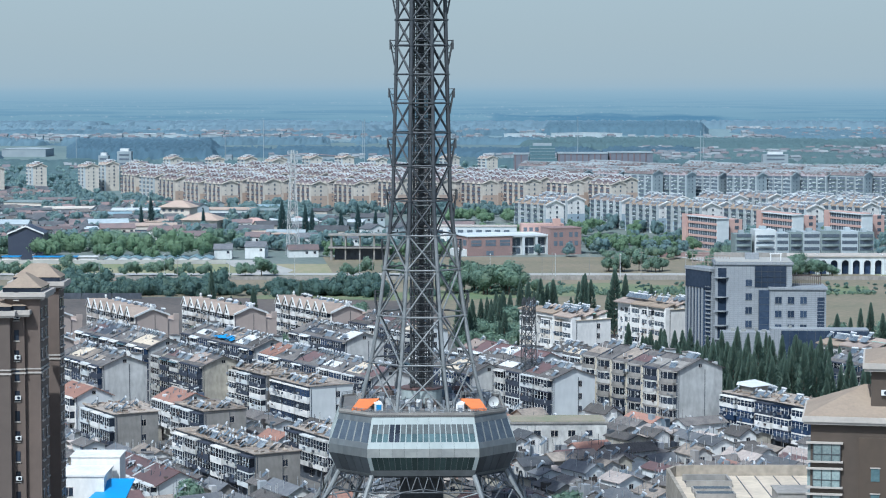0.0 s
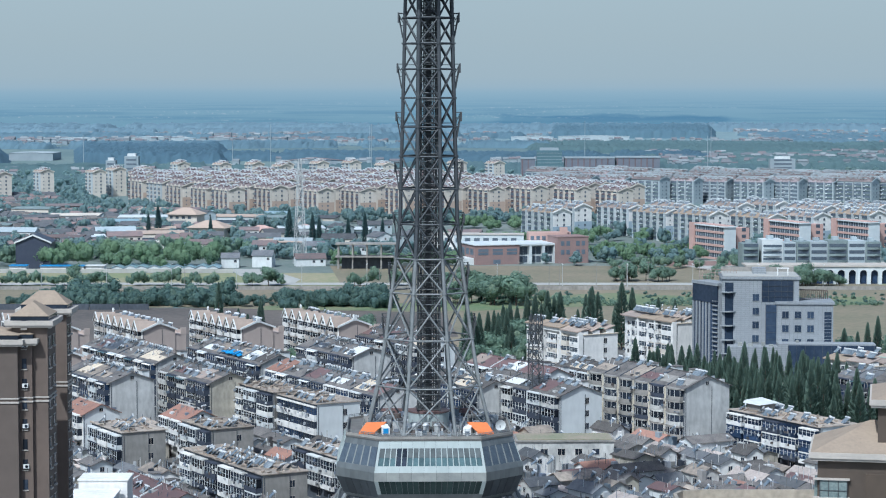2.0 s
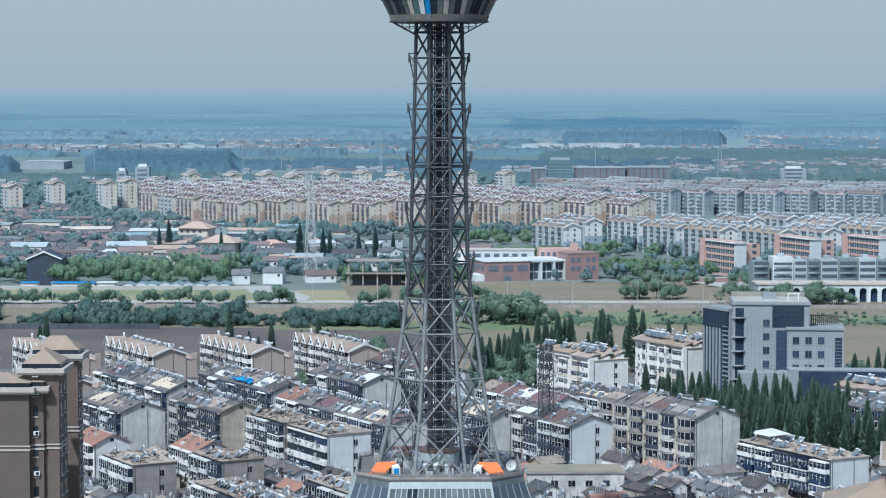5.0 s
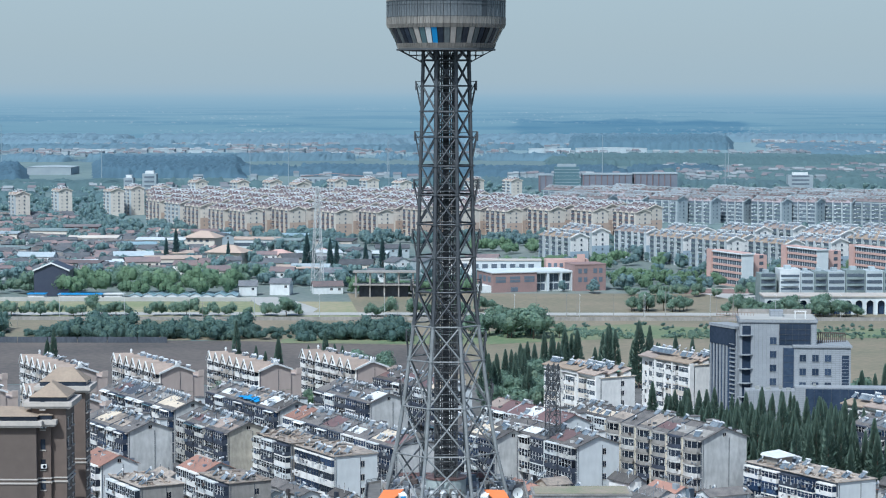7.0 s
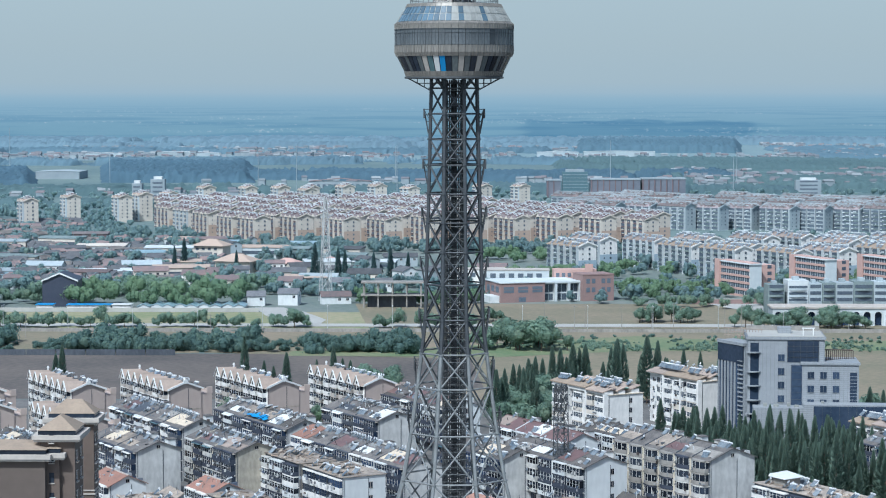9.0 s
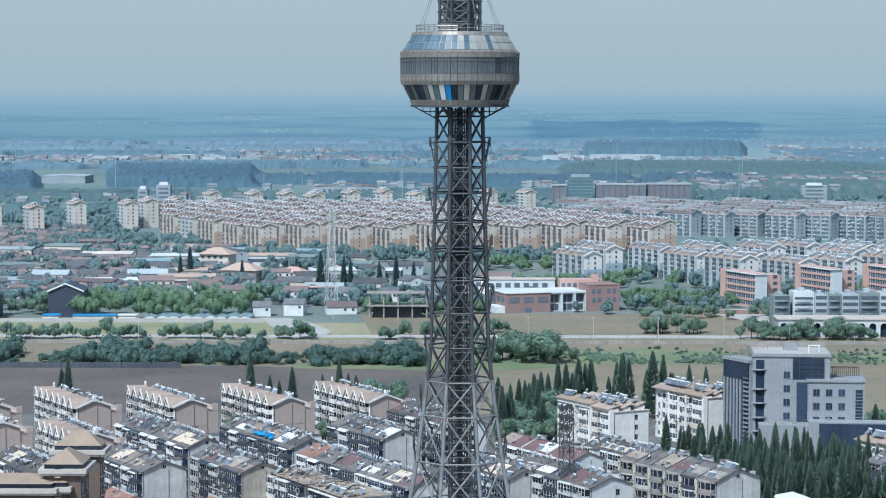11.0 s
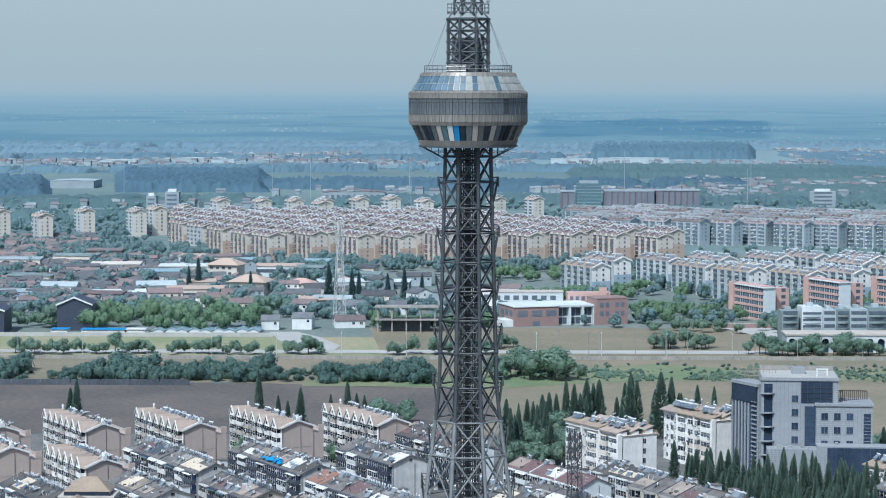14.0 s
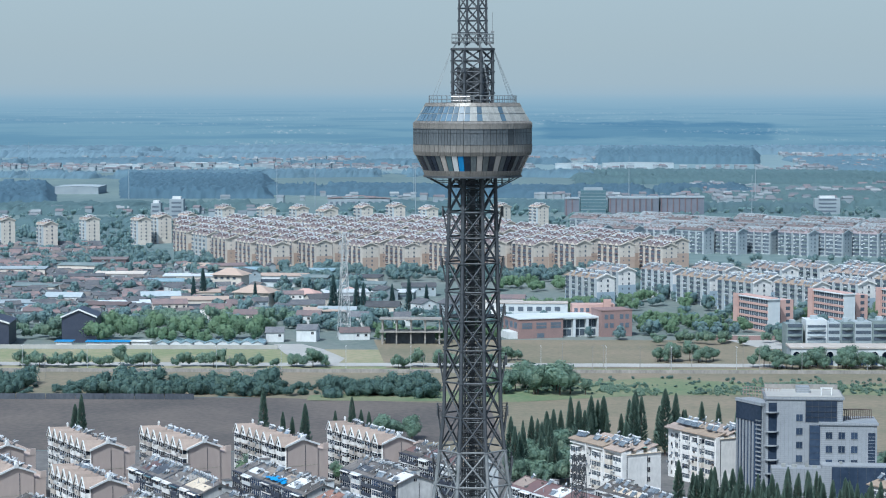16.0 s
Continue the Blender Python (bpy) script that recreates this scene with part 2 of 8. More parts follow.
M["steel"] = mat("pale grey steel", (0.255, 0.275, 0.285), (0.15, 0.163, 0.17), rough=0.55, metal=0.1, scale=0.3)
M["steel_mid"] = mat("deep grey steel", (0.078, 0.088, 0.099), (0.05, 0.057, 0.066), rough=0.55, metal=0.2, scale=0.3)
M["panel_pale"] = mat("pale aluminium panel", (0.315, 0.328, 0.318), (0.225, 0.24, 0.238), rough=0.55, metal=0.05, scale=0.5, spread=0.12)
M["steel_dark"] = mat("dark painted steel", (0.085, 0.095, 0.105), (0.055, 0.06, 0.066), rough=0.6, metal=0.2, scale=0.4)
M["steel_light"] = mat("bright pale grey steel", (0.56, 0.58, 0.59), (0.38, 0.40, 0.41), rough=0.5, metal=0.1)
M["panel"] = mat("dull aluminium panel", (0.19, 0.207, 0.212), (0.128, 0.142, 0.15), rough=0.42, metal=0.35, scale=0.4, spread=0.10, streak=True)
M["panel_warm"] = mat("weathered warm grey metal panel", (0.285, 0.27, 0.245), (0.19, 0.182, 0.17), rough=0.45, metal=0.25, scale=0.6, spread=0.12, streak=True)
M["polished"] = mat("polished steel duct", (0.85, 0.82, 0.78), (0.75, 0.73, 0.70), rough=0.22, metal=1.0, scale=0.5)
M["glass_curtain"] = mat("pale teal glazing with curtains behind", (0.30, 0.365, 0.36), (0.15, 0.205, 0.21), rough=0.15, scale=2.0, spread=0.3)
M["panel_dark"] = mat("dark aluminium panel", (0.075, 0.088, 0.10), (0.05, 0.06, 0.07), rough=0.5, metal=0.1, scale=0.4, spread=0.25)
M["panel_white"] = mat("white enamel panel", (0.42, 0.475, 0.475), (0.33, 0.38, 0.385), rough=0.4, scale=0.4, streak=True)
M["concrete"] = mat("weathered concrete", (0.33, 0.315, 0.295), (0.20, 0.195, 0.185), scale=0.5, bump=0.3, streak=True)
M["office_wall"] = mat("cool grey stone cladding", (0.305, 0.33, 0.36), (0.265, 0.29, 0.32), scale=0.3, rough=0.55, joints=(1.2, 0.6))
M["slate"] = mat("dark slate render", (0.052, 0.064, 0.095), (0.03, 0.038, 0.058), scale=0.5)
M["brown_tile"] = mat("brownish roof tiles", (0.33, 0.27, 0.235), (0.24, 0.20, 0.18), scale=0.8, bump=0.4, spread=0.15)
M["rubble_roof"] = mat("pale pinkish sheet roof", (0.48, 0.42, 0.39), (0.30, 0.265, 0.25), scale=0.8, bump=0.3, spread=0.25)
M["stair_cream"] = mat("yellowish stair tower render", (0.66, 0.60, 0.49), (0.46, 0.42, 0.35), scale=0.5, streak=True)
M["estate_roof"] = mat("pinkish brown estate roofs", (0.225, 0.19, 0.19), (0.16, 0.145, 0.15), scale=0.3, spread=0.15)
M["heater_glass"] = mat("solar collector tubes", (0.065, 0.095, 0.135), (0.20, 0.24, 0.28), rough=0.3, spread=0.7, spec=0.3)
# glare off the far collectors is lightened into their base colour
M["heater_far"] = mat("rooftop collectors with painted glare", (0.22, 0.25, 0.29), (0.16, 0.19, 0.225), rough=0.4, scale=0.5)
M["tank"] = mat("white enamel tank", (0.78, 0.80, 0.82), (0.50, 0.52, 0.55), rough=0.3, spread=0.3)
M["trunk"] = mat("brown bark", (0.11, 0.085, 0.065), (0.07, 0.055, 0.045), scale=3, bump=0.4)
# conifer, conifer_far, leaf, leaf_dark: haze mixed into the colours, lighter and bluer
M["conifer"] = island_mat("dark conifer needles", [(0.162, 0.255, 0.222), (0.205, 0.30, 0.24), (0.182, 0.278, 0.232), (0.255, 0.335, 0.258)])
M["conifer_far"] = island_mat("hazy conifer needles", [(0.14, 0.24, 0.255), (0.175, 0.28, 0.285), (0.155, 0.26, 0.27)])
M["leaf"] = island_mat("broad green leaves", [(0.232, 0.355, 0.30), (0.298, 0.43, 0.325), (0.255, 0.39, 0.325), (0.375, 0.49, 0.36)], thin=0.5)
M["leaf_dark"] = island_mat("dark green scrub leaves", [(0.16, 0.268, 0.265), (0.195, 0.308, 0.275), (0.176, 0.286, 0.27), (0.245, 0.352, 0.285)], thin=0.5)
M["leaf_yellow"] = island_mat("yellow green leaves", [(0.260, 0.403, 0.265), (0.305, 0.448, 0.286), (0.234, 0.370, 0.257)], thin=0.5)
# leaf_far has a heavy blue haze put into its leaf colours
M["leaf_far"] = island_mat("leaves blued by haze", [(0.244, 0.381, 0.425), (0.312, 0.450, 0.459), (0.275, 0.419, 0.446), (0.375, 0.506, 0.466)], thin=0.5)
# these woods have aerial haze painted into their colours, bluer with distance
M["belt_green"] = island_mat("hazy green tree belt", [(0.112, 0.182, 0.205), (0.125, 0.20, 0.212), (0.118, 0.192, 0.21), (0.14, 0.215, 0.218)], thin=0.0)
M["wood_far"] = island_mat("woodland blued by haze", [(0.094, 0.168, 0.228), (0.097, 0.172, 0.232), (0.10, 0.176, 0.235)], thin=0.0)
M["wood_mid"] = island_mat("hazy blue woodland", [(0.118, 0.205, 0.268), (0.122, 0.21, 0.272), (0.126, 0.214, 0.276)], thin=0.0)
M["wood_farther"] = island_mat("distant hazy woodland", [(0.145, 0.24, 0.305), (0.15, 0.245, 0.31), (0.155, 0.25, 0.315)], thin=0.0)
# far walls, roofs and balconies with the haze tint in their base colour
M["far_white"] = mat("pale walls tinted by haze", (0.38, 0.435, 0.465), (0.29, 0.345, 0.38), scale=0.2, spread=0.2)
M["far_red"] = mat("pinkish roofs tinted by haze", (0.36, 0.29, 0.29), (0.24, 0.235, 0.255), scale=0.15, spread=0.15)
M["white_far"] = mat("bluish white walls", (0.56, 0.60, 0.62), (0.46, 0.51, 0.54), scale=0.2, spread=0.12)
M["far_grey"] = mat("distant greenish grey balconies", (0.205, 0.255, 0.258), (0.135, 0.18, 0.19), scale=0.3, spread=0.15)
M["greenhouse_roof"] = mat("milky greenhouse film", (0.30, 0.43, 0.49), (0.22, 0.33, 0.39), rough=0.35, scale=0.6)
M["blue_base"] = mat("pale blue painted base", (0.36, 0.45, 0.53), (0.30, 0.385, 0.46), scale=0.25)
# opening colour lightened and blued to stand for haze
M["far_glass"] = mat("dark openings lifted by haze", (0.085, 0.115, 0.155), (0.135, 0.165, 0.205), rough=0.4)
M["glass_mid"] = mat("dull dark glazing", (0.06, 0.08, 0.11), (0.10, 0.125, 0.155), rough=0.3, spec=0.2)
# haze is painted into this wood and the factory cladding below
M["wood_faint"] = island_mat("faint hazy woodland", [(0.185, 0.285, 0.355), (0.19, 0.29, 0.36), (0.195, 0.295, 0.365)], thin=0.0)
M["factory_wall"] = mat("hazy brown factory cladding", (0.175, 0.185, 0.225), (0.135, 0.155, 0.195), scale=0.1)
M["teal_net"] = mat("teal safety netting", (0.095, 0.175, 0.205), (0.08, 0.148, 0.182), scale=0.3)
M["far_brown"] = mat("distant brown balconies", (0.175, 0.13, 0.14), (0.125, 0.098, 0.11), scale=0.3, spread=0.15)
M["cream_wall"] = mat("cream render", (0.64, 0.595, 0.53), (0.53, 0.49, 0.44), scale=0.25, spread=0.1)
M["tan_wall"] = mat("tan painted base", (0.46, 0.36, 0.295), (0.41, 0.325, 0.275), scale=0.25)
M["salmon"] = mat("salmon pink tiles", (0.52, 0.35, 0.31), (0.46, 0.31, 0.28), scale=0.3)
M["brick"] = mat("dull red brick", (0.28, 0.19, 0.18), (0.23, 0.165, 0.16), scale=0.5)
M["navy"] = mat("navy cladding", (0.035, 0.045, 0.075), (0.05, 0.06, 0.09), rough=0.5)
# haze cools the dark tiles and greys the red ones, in the colour
M["tile_dim"] = mat("old dark house tiles", (0.075, 0.084, 0.10), (0.14, 0.146, 0.156), scale=0.5, spread=0.4)
M["tile_red_far"] = mat("red house tiles greyed by haze", (0.215, 0.155, 0.148), (0.135, 0.12, 0.128), scale=0.4, spread=0.3)
M["asphalt"] = mat("grey asphalt", (0.21, 0.22, 0.22), (0.16, 0.168, 0.172), scale=0.2)
M["pale_road"] = mat("pale concrete road", (0.42, 0.42, 0.40), (0.34, 0.34, 0.33), scale=0.2)
# the haze over farmland and hamlets is put into these three colours
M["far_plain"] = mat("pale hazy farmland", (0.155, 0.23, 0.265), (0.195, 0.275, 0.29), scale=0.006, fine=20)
M["hamlet_wall"] = mat("house walls tinted by haze", (0.31, 0.36, 0.395), (0.22, 0.265, 0.30), scale=0.03)
M["hamlet_roof"] = island_mat("hazed house roofs in many tones", [(0.235, 0.215, 0.235), (0.18, 0.21, 0.24), (0.265, 0.23, 0.245), (0.20, 0.24, 0.27), (0.38, 0.42, 0.445), (0.19, 0.215, 0.245)], thin=0.0)
M["tan_slab"] = mat("sun-bleached tan concrete", (0.40, 0.355, 0.295), (0.22, 0.20, 0.17), scale=0.4, bump=0.3)
M["roof_tan"] = mat("sunlit tan roof screed", (0.64, 0.555, 0.44), (0.47, 0.405, 0.325), scale=0.5, bump=0.2)
M["tan_brown"] = mat("warm brown wall tiles", (0.096, 0.073, 0.055), (0.076, 0.058, 0.045), scale=0.4, streak=True)
M["roof_grass"] = mat("weedy roof soil", (0.20, 0.22, 0.14), (0.33, 0.27, 0.22), scale=0.4, bump=0.3, fine=10)
M["city_ground"] = mat("dirty city ground", (0.17, 0.165, 0.16), (0.09, 0.09, 0.09), scale=0.25, bump=0.2)
M["brown_field"] = mat("bare brown field", (0.072, 0.067, 0.065), (0.15, 0.127, 0.112), scale=0.06, fine=20)
M["dry_field"] = mat("dry grass field", (0.25, 0.205, 0.15), (0.15, 0.15, 0.10), scale=0.06, fine=18)
M["green_field"] = mat("green grass field", (0.185, 0.225, 0.115), (0.32, 0.285, 0.19), scale=0.05, fine=16)
M["weeds"] = mat("dull green weeds", (0.105, 0.17, 0.085), (0.215, 0.215, 0.13), scale=0.085, fine=16, bump=0.3)
M["suburb"] = mat("dusty suburban ground", (0.11, 0.155, 0.145), (0.20, 0.22, 0.205), scale=0.04, fine=16)
# far_ground takes its blue cast from haze put into the colour
M["far_ground"] = mat("farmland tinted by haze", (0.095, 0.15, 0.165), (0.165, 0.225, 0.215), scale=0.010, fine=18)


# ---- mesh helpers ----
class Mesh:
    """Collects vertices and faces of one part."""

    def __init__(self):
        self.v, self.f, self.m = [], [], []

    def add(self, pts, faces, mi=0):
        o = len(self.v)
        self.v += [tuple(p) for p in pts]
        self.f += [tuple(i + o for i in f) for f in faces]
        self.m += [mi] * len(faces)
        return self

    def box(self, x0, y0, z0, x1, y1, z1, mi=0):
        p = [(x0, y0, z0), (x1, y0, z0), (x1, y1, z0), (x0, y1, z0), (x0, y0, z1), (x1, y0, z1), (x1, y1, z1), (x0, y1, z1)]
        return self.add(p, [(0, 3, 2, 1), (4, 5, 6, 7), (0, 1, 5, 4), (1, 2, 6, 5), (2, 3, 7, 6), (3, 0, 4, 7)], mi)

    def hexa(self, p, mi=0):
        return self.add(p, [(0, 3, 2, 1), (4, 5, 6, 7), (0, 1, 5, 4), (1, 2, 6, 5), (2, 3, 7, 6), (3, 0, 4, 7)], mi)

    def prism(self, poly, z0, z1, mi=0):
        n = len(poly)
        p = [(x, y, z0) for x, y in poly] + [(x, y, z1) for x, y in poly]
        return self.add(p, [tuple(range(n))[::-1], tuple(range(n, 2 * n))] + [(i, (i + 1) % n, (i + 1) % n + n, i + n) for i in range(n)], mi)

    def tube(self, a, b, r, n=6, mi=0, r2=None):
        a, b = Vector(a), Vector(b)
        q = (b - a).to_track_quat("Z", "Y")
        r2 = r if r2 is None else r2
        ring = [Vector((math.cos(2 * math.pi * i / n), math.sin(2 * math.pi * i / n), 0)) for i in range(n)]
        p = [a + q @ (c * r) for c in ring] + [b + q @ (c * r2) for c in ring]
        return self.add(p, [tuple(range(n))[::-1], tuple(range(n, 2 * n))] + [(i, (i + 1) % n, (i + 1) % n + n, i + n) for i in range(n)], mi)

    def sweep(self, rings, mi=0, closed=True):
        """rings: lists of as many points; joined one to the next."""
        n = len(rings[0])
        p = [q for r in rings for q in r]
        f = [(k * n + i, k * n + (i + 1) % n, (k + 1) * n + (i + 1) % n, (k + 1) * n + i) for k in range(len(rings) - 1) for i in range(n)]
        if closed:
            f += [tuple(range(n))[::-1], tuple(range((len(rings) - 1) * n, len(rings) * n))]
        return self.add(p, f, mi)

    def make(self, name, *mats):
        me = bpy.data.meshes.new(name)
        me.from_pydata(self.v, [], self.f)
        for k in mats:
            me.materials.append(M[k] if isinstance(k, str) else k)
        if len(mats) > 1:
            me.polygons.foreach_set("material_index", self.m)
        me.update()
        return me


def thing(name, at, label, category, group="", kind="", rz=0.0, mesh=None, scale=None):
    ob = new(name, mesh)
    ob.matrix_basis = pose(*at, 0, 0, rz)
    if scale:
        ob.scale = scale
    return tagged(ob, label, category, group, kind)


def part(name, mesh, parent, at=(0, 0, 0), rz=0.0, label=""):
    ob = new(name, mesh)
    ob.parent = parent
    ob.matrix_basis = pose(*at, 0, 0, rz)
    if label:
        ob["label"] = label
    return ob


# ---- ground ----
def sheet(name, pts, z, material, label, category, kind="structure"):
    me = Mesh().add([(x, y, z) for x, y in pts], [tuple(range(len(pts)))]).make(name, material)
    return thing(name, (0, 0, 0), label, category, kind=kind, mesh=me)


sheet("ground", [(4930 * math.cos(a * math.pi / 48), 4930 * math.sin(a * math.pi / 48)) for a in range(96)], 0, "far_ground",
      "wide flat farmland, tinted by painted haze, reaching the horizon", "ground")
sheet("ground_plain", [(-1600, 3560), (1700, 3480), (1700, 4600), (-1600, 4650)], 0.3, "far_plain", "pale flat farmland, haze painted into its colour", "ground")
sheet("ground_city", [(-420, -300), (420, -300), (420, 760), (150, 772), (-60, 765), (-420, 772)], 0.06, "city_ground", "dirty grey paved ground between the old housing blocks", "ground")
sheet("ground_field_brown", [(-600, 774), (-62, 767), (8, 800), (4, 886), (-70, 905), (-600, 898)], 0.08, "brown_field", "bare brown field behind the housing blocks", "field")
sheet("ground_field_dry", [(-68, 767), (600, 774), (600, 989.5), (-100, 989.5), (-110, 908), (-2, 886), (3, 800)], 0.12, "dry_field", "dry straw-coloured grass field", "field")
sheet("ground_weeds", [(-75, 896), (10, 893), (60, 914), (175, 918), (180, 955), (120, 948), (70, 972), (24, 950), (-20, 925), (-75, 912)], 0.2, "weeds", "uneven strip of green weeds beside the dry field", "grass")
sheet("ground_verge", [(-600, 898), (-112, 906), (-102, 989.5), (-600, 989.5)], 0.14, "dry_field", "strip of dry earth behind the hedge", "field")
sheet("ground_suburb", [(-700, 1070), (700, 1070), (760, 1640), (-760, 1640)], 0.05, "suburb", "dusty ground and gardens between the suburban houses", "ground")
sheet("ground_meadow", [(-600, 998.5), (600, 998.5), (600, 1078), (-600, 1078)], 0.10, "green_field", "flat green meadow beyond the road", "field")
sheet("ground_meadow_dry", [(-48, 1004), (200, 1004), (128, 1122), (-60, 1122)], 0.18, "dry_field", "patch of dry grass beyond the road", "field")
sheet("road", [(-900, 989), (900, 989), (900, 999), (-900, 999)], 0.16, "asphalt", "straight grey asphalt road crossing the fields", "road")
sheet("road_carriageway", [(-900, 1010), (131, 1010), (131, 1023), (-900, 1023)], 0.24, "pale_road", "pale concrete carriageway behind the row of trees", "road")
sheet("road_ramp", [(-86, 1016), (-71, 1016), (-69, 1040), (-82, 1078), (-94, 1100), (-108, 1100), (-99, 1060), (-90, 1032)], 0.28, "pale_road", "pale concrete side road bending off", "road")
sheet("ground_yard", [(130, 1084), (240, 1084), (240, 1150), (110, 1140)], 0.22, "pale_road", "pale paved yard in front of the school", "pavement")


# ---- television tower ----
AXIS = (-3.9, 409.5)
LEVELS = [(15.8, 12.9), (26.3, 11.2), (34.6, 9.15), (43.1, 7.75), (51.4, 6.65), (57.6, 5.85), (63.8, 5.2), (70.1, 5.05), (76.0, 4.9), (81.3, 4.72), (86.5, 4.6),
          (91.7, 4.45), (96.3, 4.35), (100.9, 4.25), (105.5, 4.12), (108.5, 4.1)]
UPPER = [(120.5, 3.6), (122.4, 3.6), (124.3, 3.6), (126.2, 3.6), (128.2, 3.6), (130.2, 3.6)]
TOP = [(131.0, 2.5), (133.2, 2.48), (135.4, 2.46), (137.6, 2.44), (139.8, 2.42), (142.0, 2.4), (144.2, 2.38)]


def octo(half, i):
    a = math.pi / 8 + i * math.pi / 4
    r = half / math.cos(math.pi / 8)
    return Vector((r * math.cos(a), r * math.sin(a), 0))


def at_z(levels, z):
    for (z0, h0), (z1, h1) in zip(levels, levels[1:]):
        if z <= z1:
            return h0 + (h1 - h0) * (z - z0) / (z1 - z0)
    return levels[-1][1]


tower = thing("television_tower", (*AXIS, 0), "tall grey steel lattice television tower with two glazed pods", "tower", rz=1.5)


def lattice(levels, leg_r, ring_r, dia_r, bright=0.0):
    up = Vector((0, 0, 1))
    for i in range(8):
        m = Mesh()
        for (z0, h0), (z1, h1) in zip(levels, levels[1:]):
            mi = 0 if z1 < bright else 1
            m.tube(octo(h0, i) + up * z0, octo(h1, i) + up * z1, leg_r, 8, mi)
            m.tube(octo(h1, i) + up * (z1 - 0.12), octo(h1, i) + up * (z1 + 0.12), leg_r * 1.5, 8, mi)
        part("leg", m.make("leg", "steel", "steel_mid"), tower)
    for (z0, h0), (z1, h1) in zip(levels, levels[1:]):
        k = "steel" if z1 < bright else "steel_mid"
        for i in range(8):
            a0, b0, a1, b1 = octo(h0, i) + up * z0, octo(h0, i + 1) + up * z0, octo(h1, i) + up * z1, octo(h1, i + 1) + up * z1
            part("ring_beam", Mesh().tube(a1, b1, ring_r, 6).make("ring_beam", k), tower)
            part("cross_brace", Mesh().tube(a0, b1, dia_r, 6).tube(b0, a1, dia_r, 6).make("cross_brace", k), tower)


# members below 60 m take the paler grey steel
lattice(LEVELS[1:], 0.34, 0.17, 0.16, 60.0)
lattice(UPPER, 0.28, 0.15, 0.13)
lattice(TOP, 0.20, 0.11, 0.10)

# lift shaft inside the lattice
for s in (-1, 1):
    for r in (-1, 1):
        part("shaft_post", Mesh().box(s * 2.0 - 0.13, r * 2.0 - 0.13, 26, s * 2.0 + 0.13, r * 2.0 + 0.13, 107.5).make("shaft_post", "steel_dark"), tower)
for s in (-1, 1):
    for axis in (0, 1):
        m = Mesh()
        z = 30.0
        while z < 107:
            a = (s * 2.0, -2.0, z) if axis == 0 else (-2.0, s * 2.0, z)
            b = (s * 2.0, 2.0, z) if axis == 0 else (2.0, s * 2.0, z)
            m.tube(a, b, 0.07, 4)
            a2 = (a[0], a[1], z)
            m.tube(a2, (b[0], b[1], z + 2.2), 0.05, 4)
            m.tube((b[0], b[1], z), (a[0], a[1], z + 2.2), 0.05, 4)
            z += 2.2
        part("shaft_frame", m.make("shaft_frame", "steel_dark"), tower, label="dark steel frame of the lift shaft")
for s in (-0.75, 0.75):
    m = Mesh()
    for x in (-0.6, 0.6):
        for y in (-0.9, 0.9):
            m.box(s + x - 0.09, y - 0.09, 28, s + x + 0.09, y + 0.09, 107)
    z = 29.0
    while z < 107:
        m.box(s - 0.65, -0.95, z, s + 0.65, 0.95, z + 0.10)
        m.box(s - 0.06, -0.97, z, s + 0.06, -0.9, z + 1.1)
        z += 1.1
    part("lift_rail", m.make("lift_rail", "steel_dark"), tower, label="dark lift guide rails with close crossbars")
for x0, x1, y0, y1 in ((-0.6, 0.6, 0.3, 0.9), (-1.6, -1.1, 1.0, 1.3), (1.1, 1.6, 1.0, 1.3)):
    part("cable_duct", Mesh().box(x0, y0, 28, x1, y1, 107).make("cable_duct", "steel_dark"), tower, label="dark cable duct running up the shaft")
for yy in (-1.55, 1.55):
    for kx in range(9):
        x = -1.76 + kx * 0.44
        part("guard_bar", Mesh().box(x - 0.07, yy - 0.05, 28, x + 0.07, yy + 0.05, 107).make("guard_bar", "steel_dark"), tower)
m = Mesh()
for k in range(110):
    z = 31 + k * 0.68
    h = at_z(LEVELS, z) - 0.5
    a, b = octo(min(h, 5.0), 5), octo(min(h, 5.0), 6)
    if k % 2:
        m.tube(a + Vector((0, 0.5, z)), b + Vector((0, 0.5, z)), 0.045, 4)
tagged(part("ladder", m.make("ladder", "steel"), tower), kind="stuff")
for z0, z1 in ((52.0, 56.4), (61.0, 65.6), (70.2, 74.8), (79.4, 83.9), (88.2, 92.6), (97.3, 101.7), (43.0, 47.0)):
    for i in (7, 0, 3, 4):
        v = octo(1, i).normalized() * 0.35 + Vector((1 if i in (7, 0) else -1, 0, 0)) * 0.9
        a = octo(at_z(LEVELS, z0), i) + Vector((0, 0, z0))
        b = octo(at_z(LEVELS, z1), i) + Vector((0, 0, z1))
        m = Mesh().tube(a + v * 0.25, b + v, 0.13, 6)
        m.tube(b + v, b, 0.06, 5).tube(b + v * 0.8 - Vector((0, 0, 1)), b - Vector((0, 0, 1)), 0.05, 5)
        c = (a + b) / 2
        m.tube(c + v * 0.62, c, 0.05, 5).tube(b + v, c, 0.05, 5)
        m.box(b.x + v.x - 0.12, b.y + v.y - 0.5, b.z - 1.6, b.x + v.x + 0.12, b.y + v.y + 0.5, b.z + 0.1)
        part("antenna_bracket", m.make("antenna_bracket", "steel_dark"), tower, label="dark tilted antenna bracket")
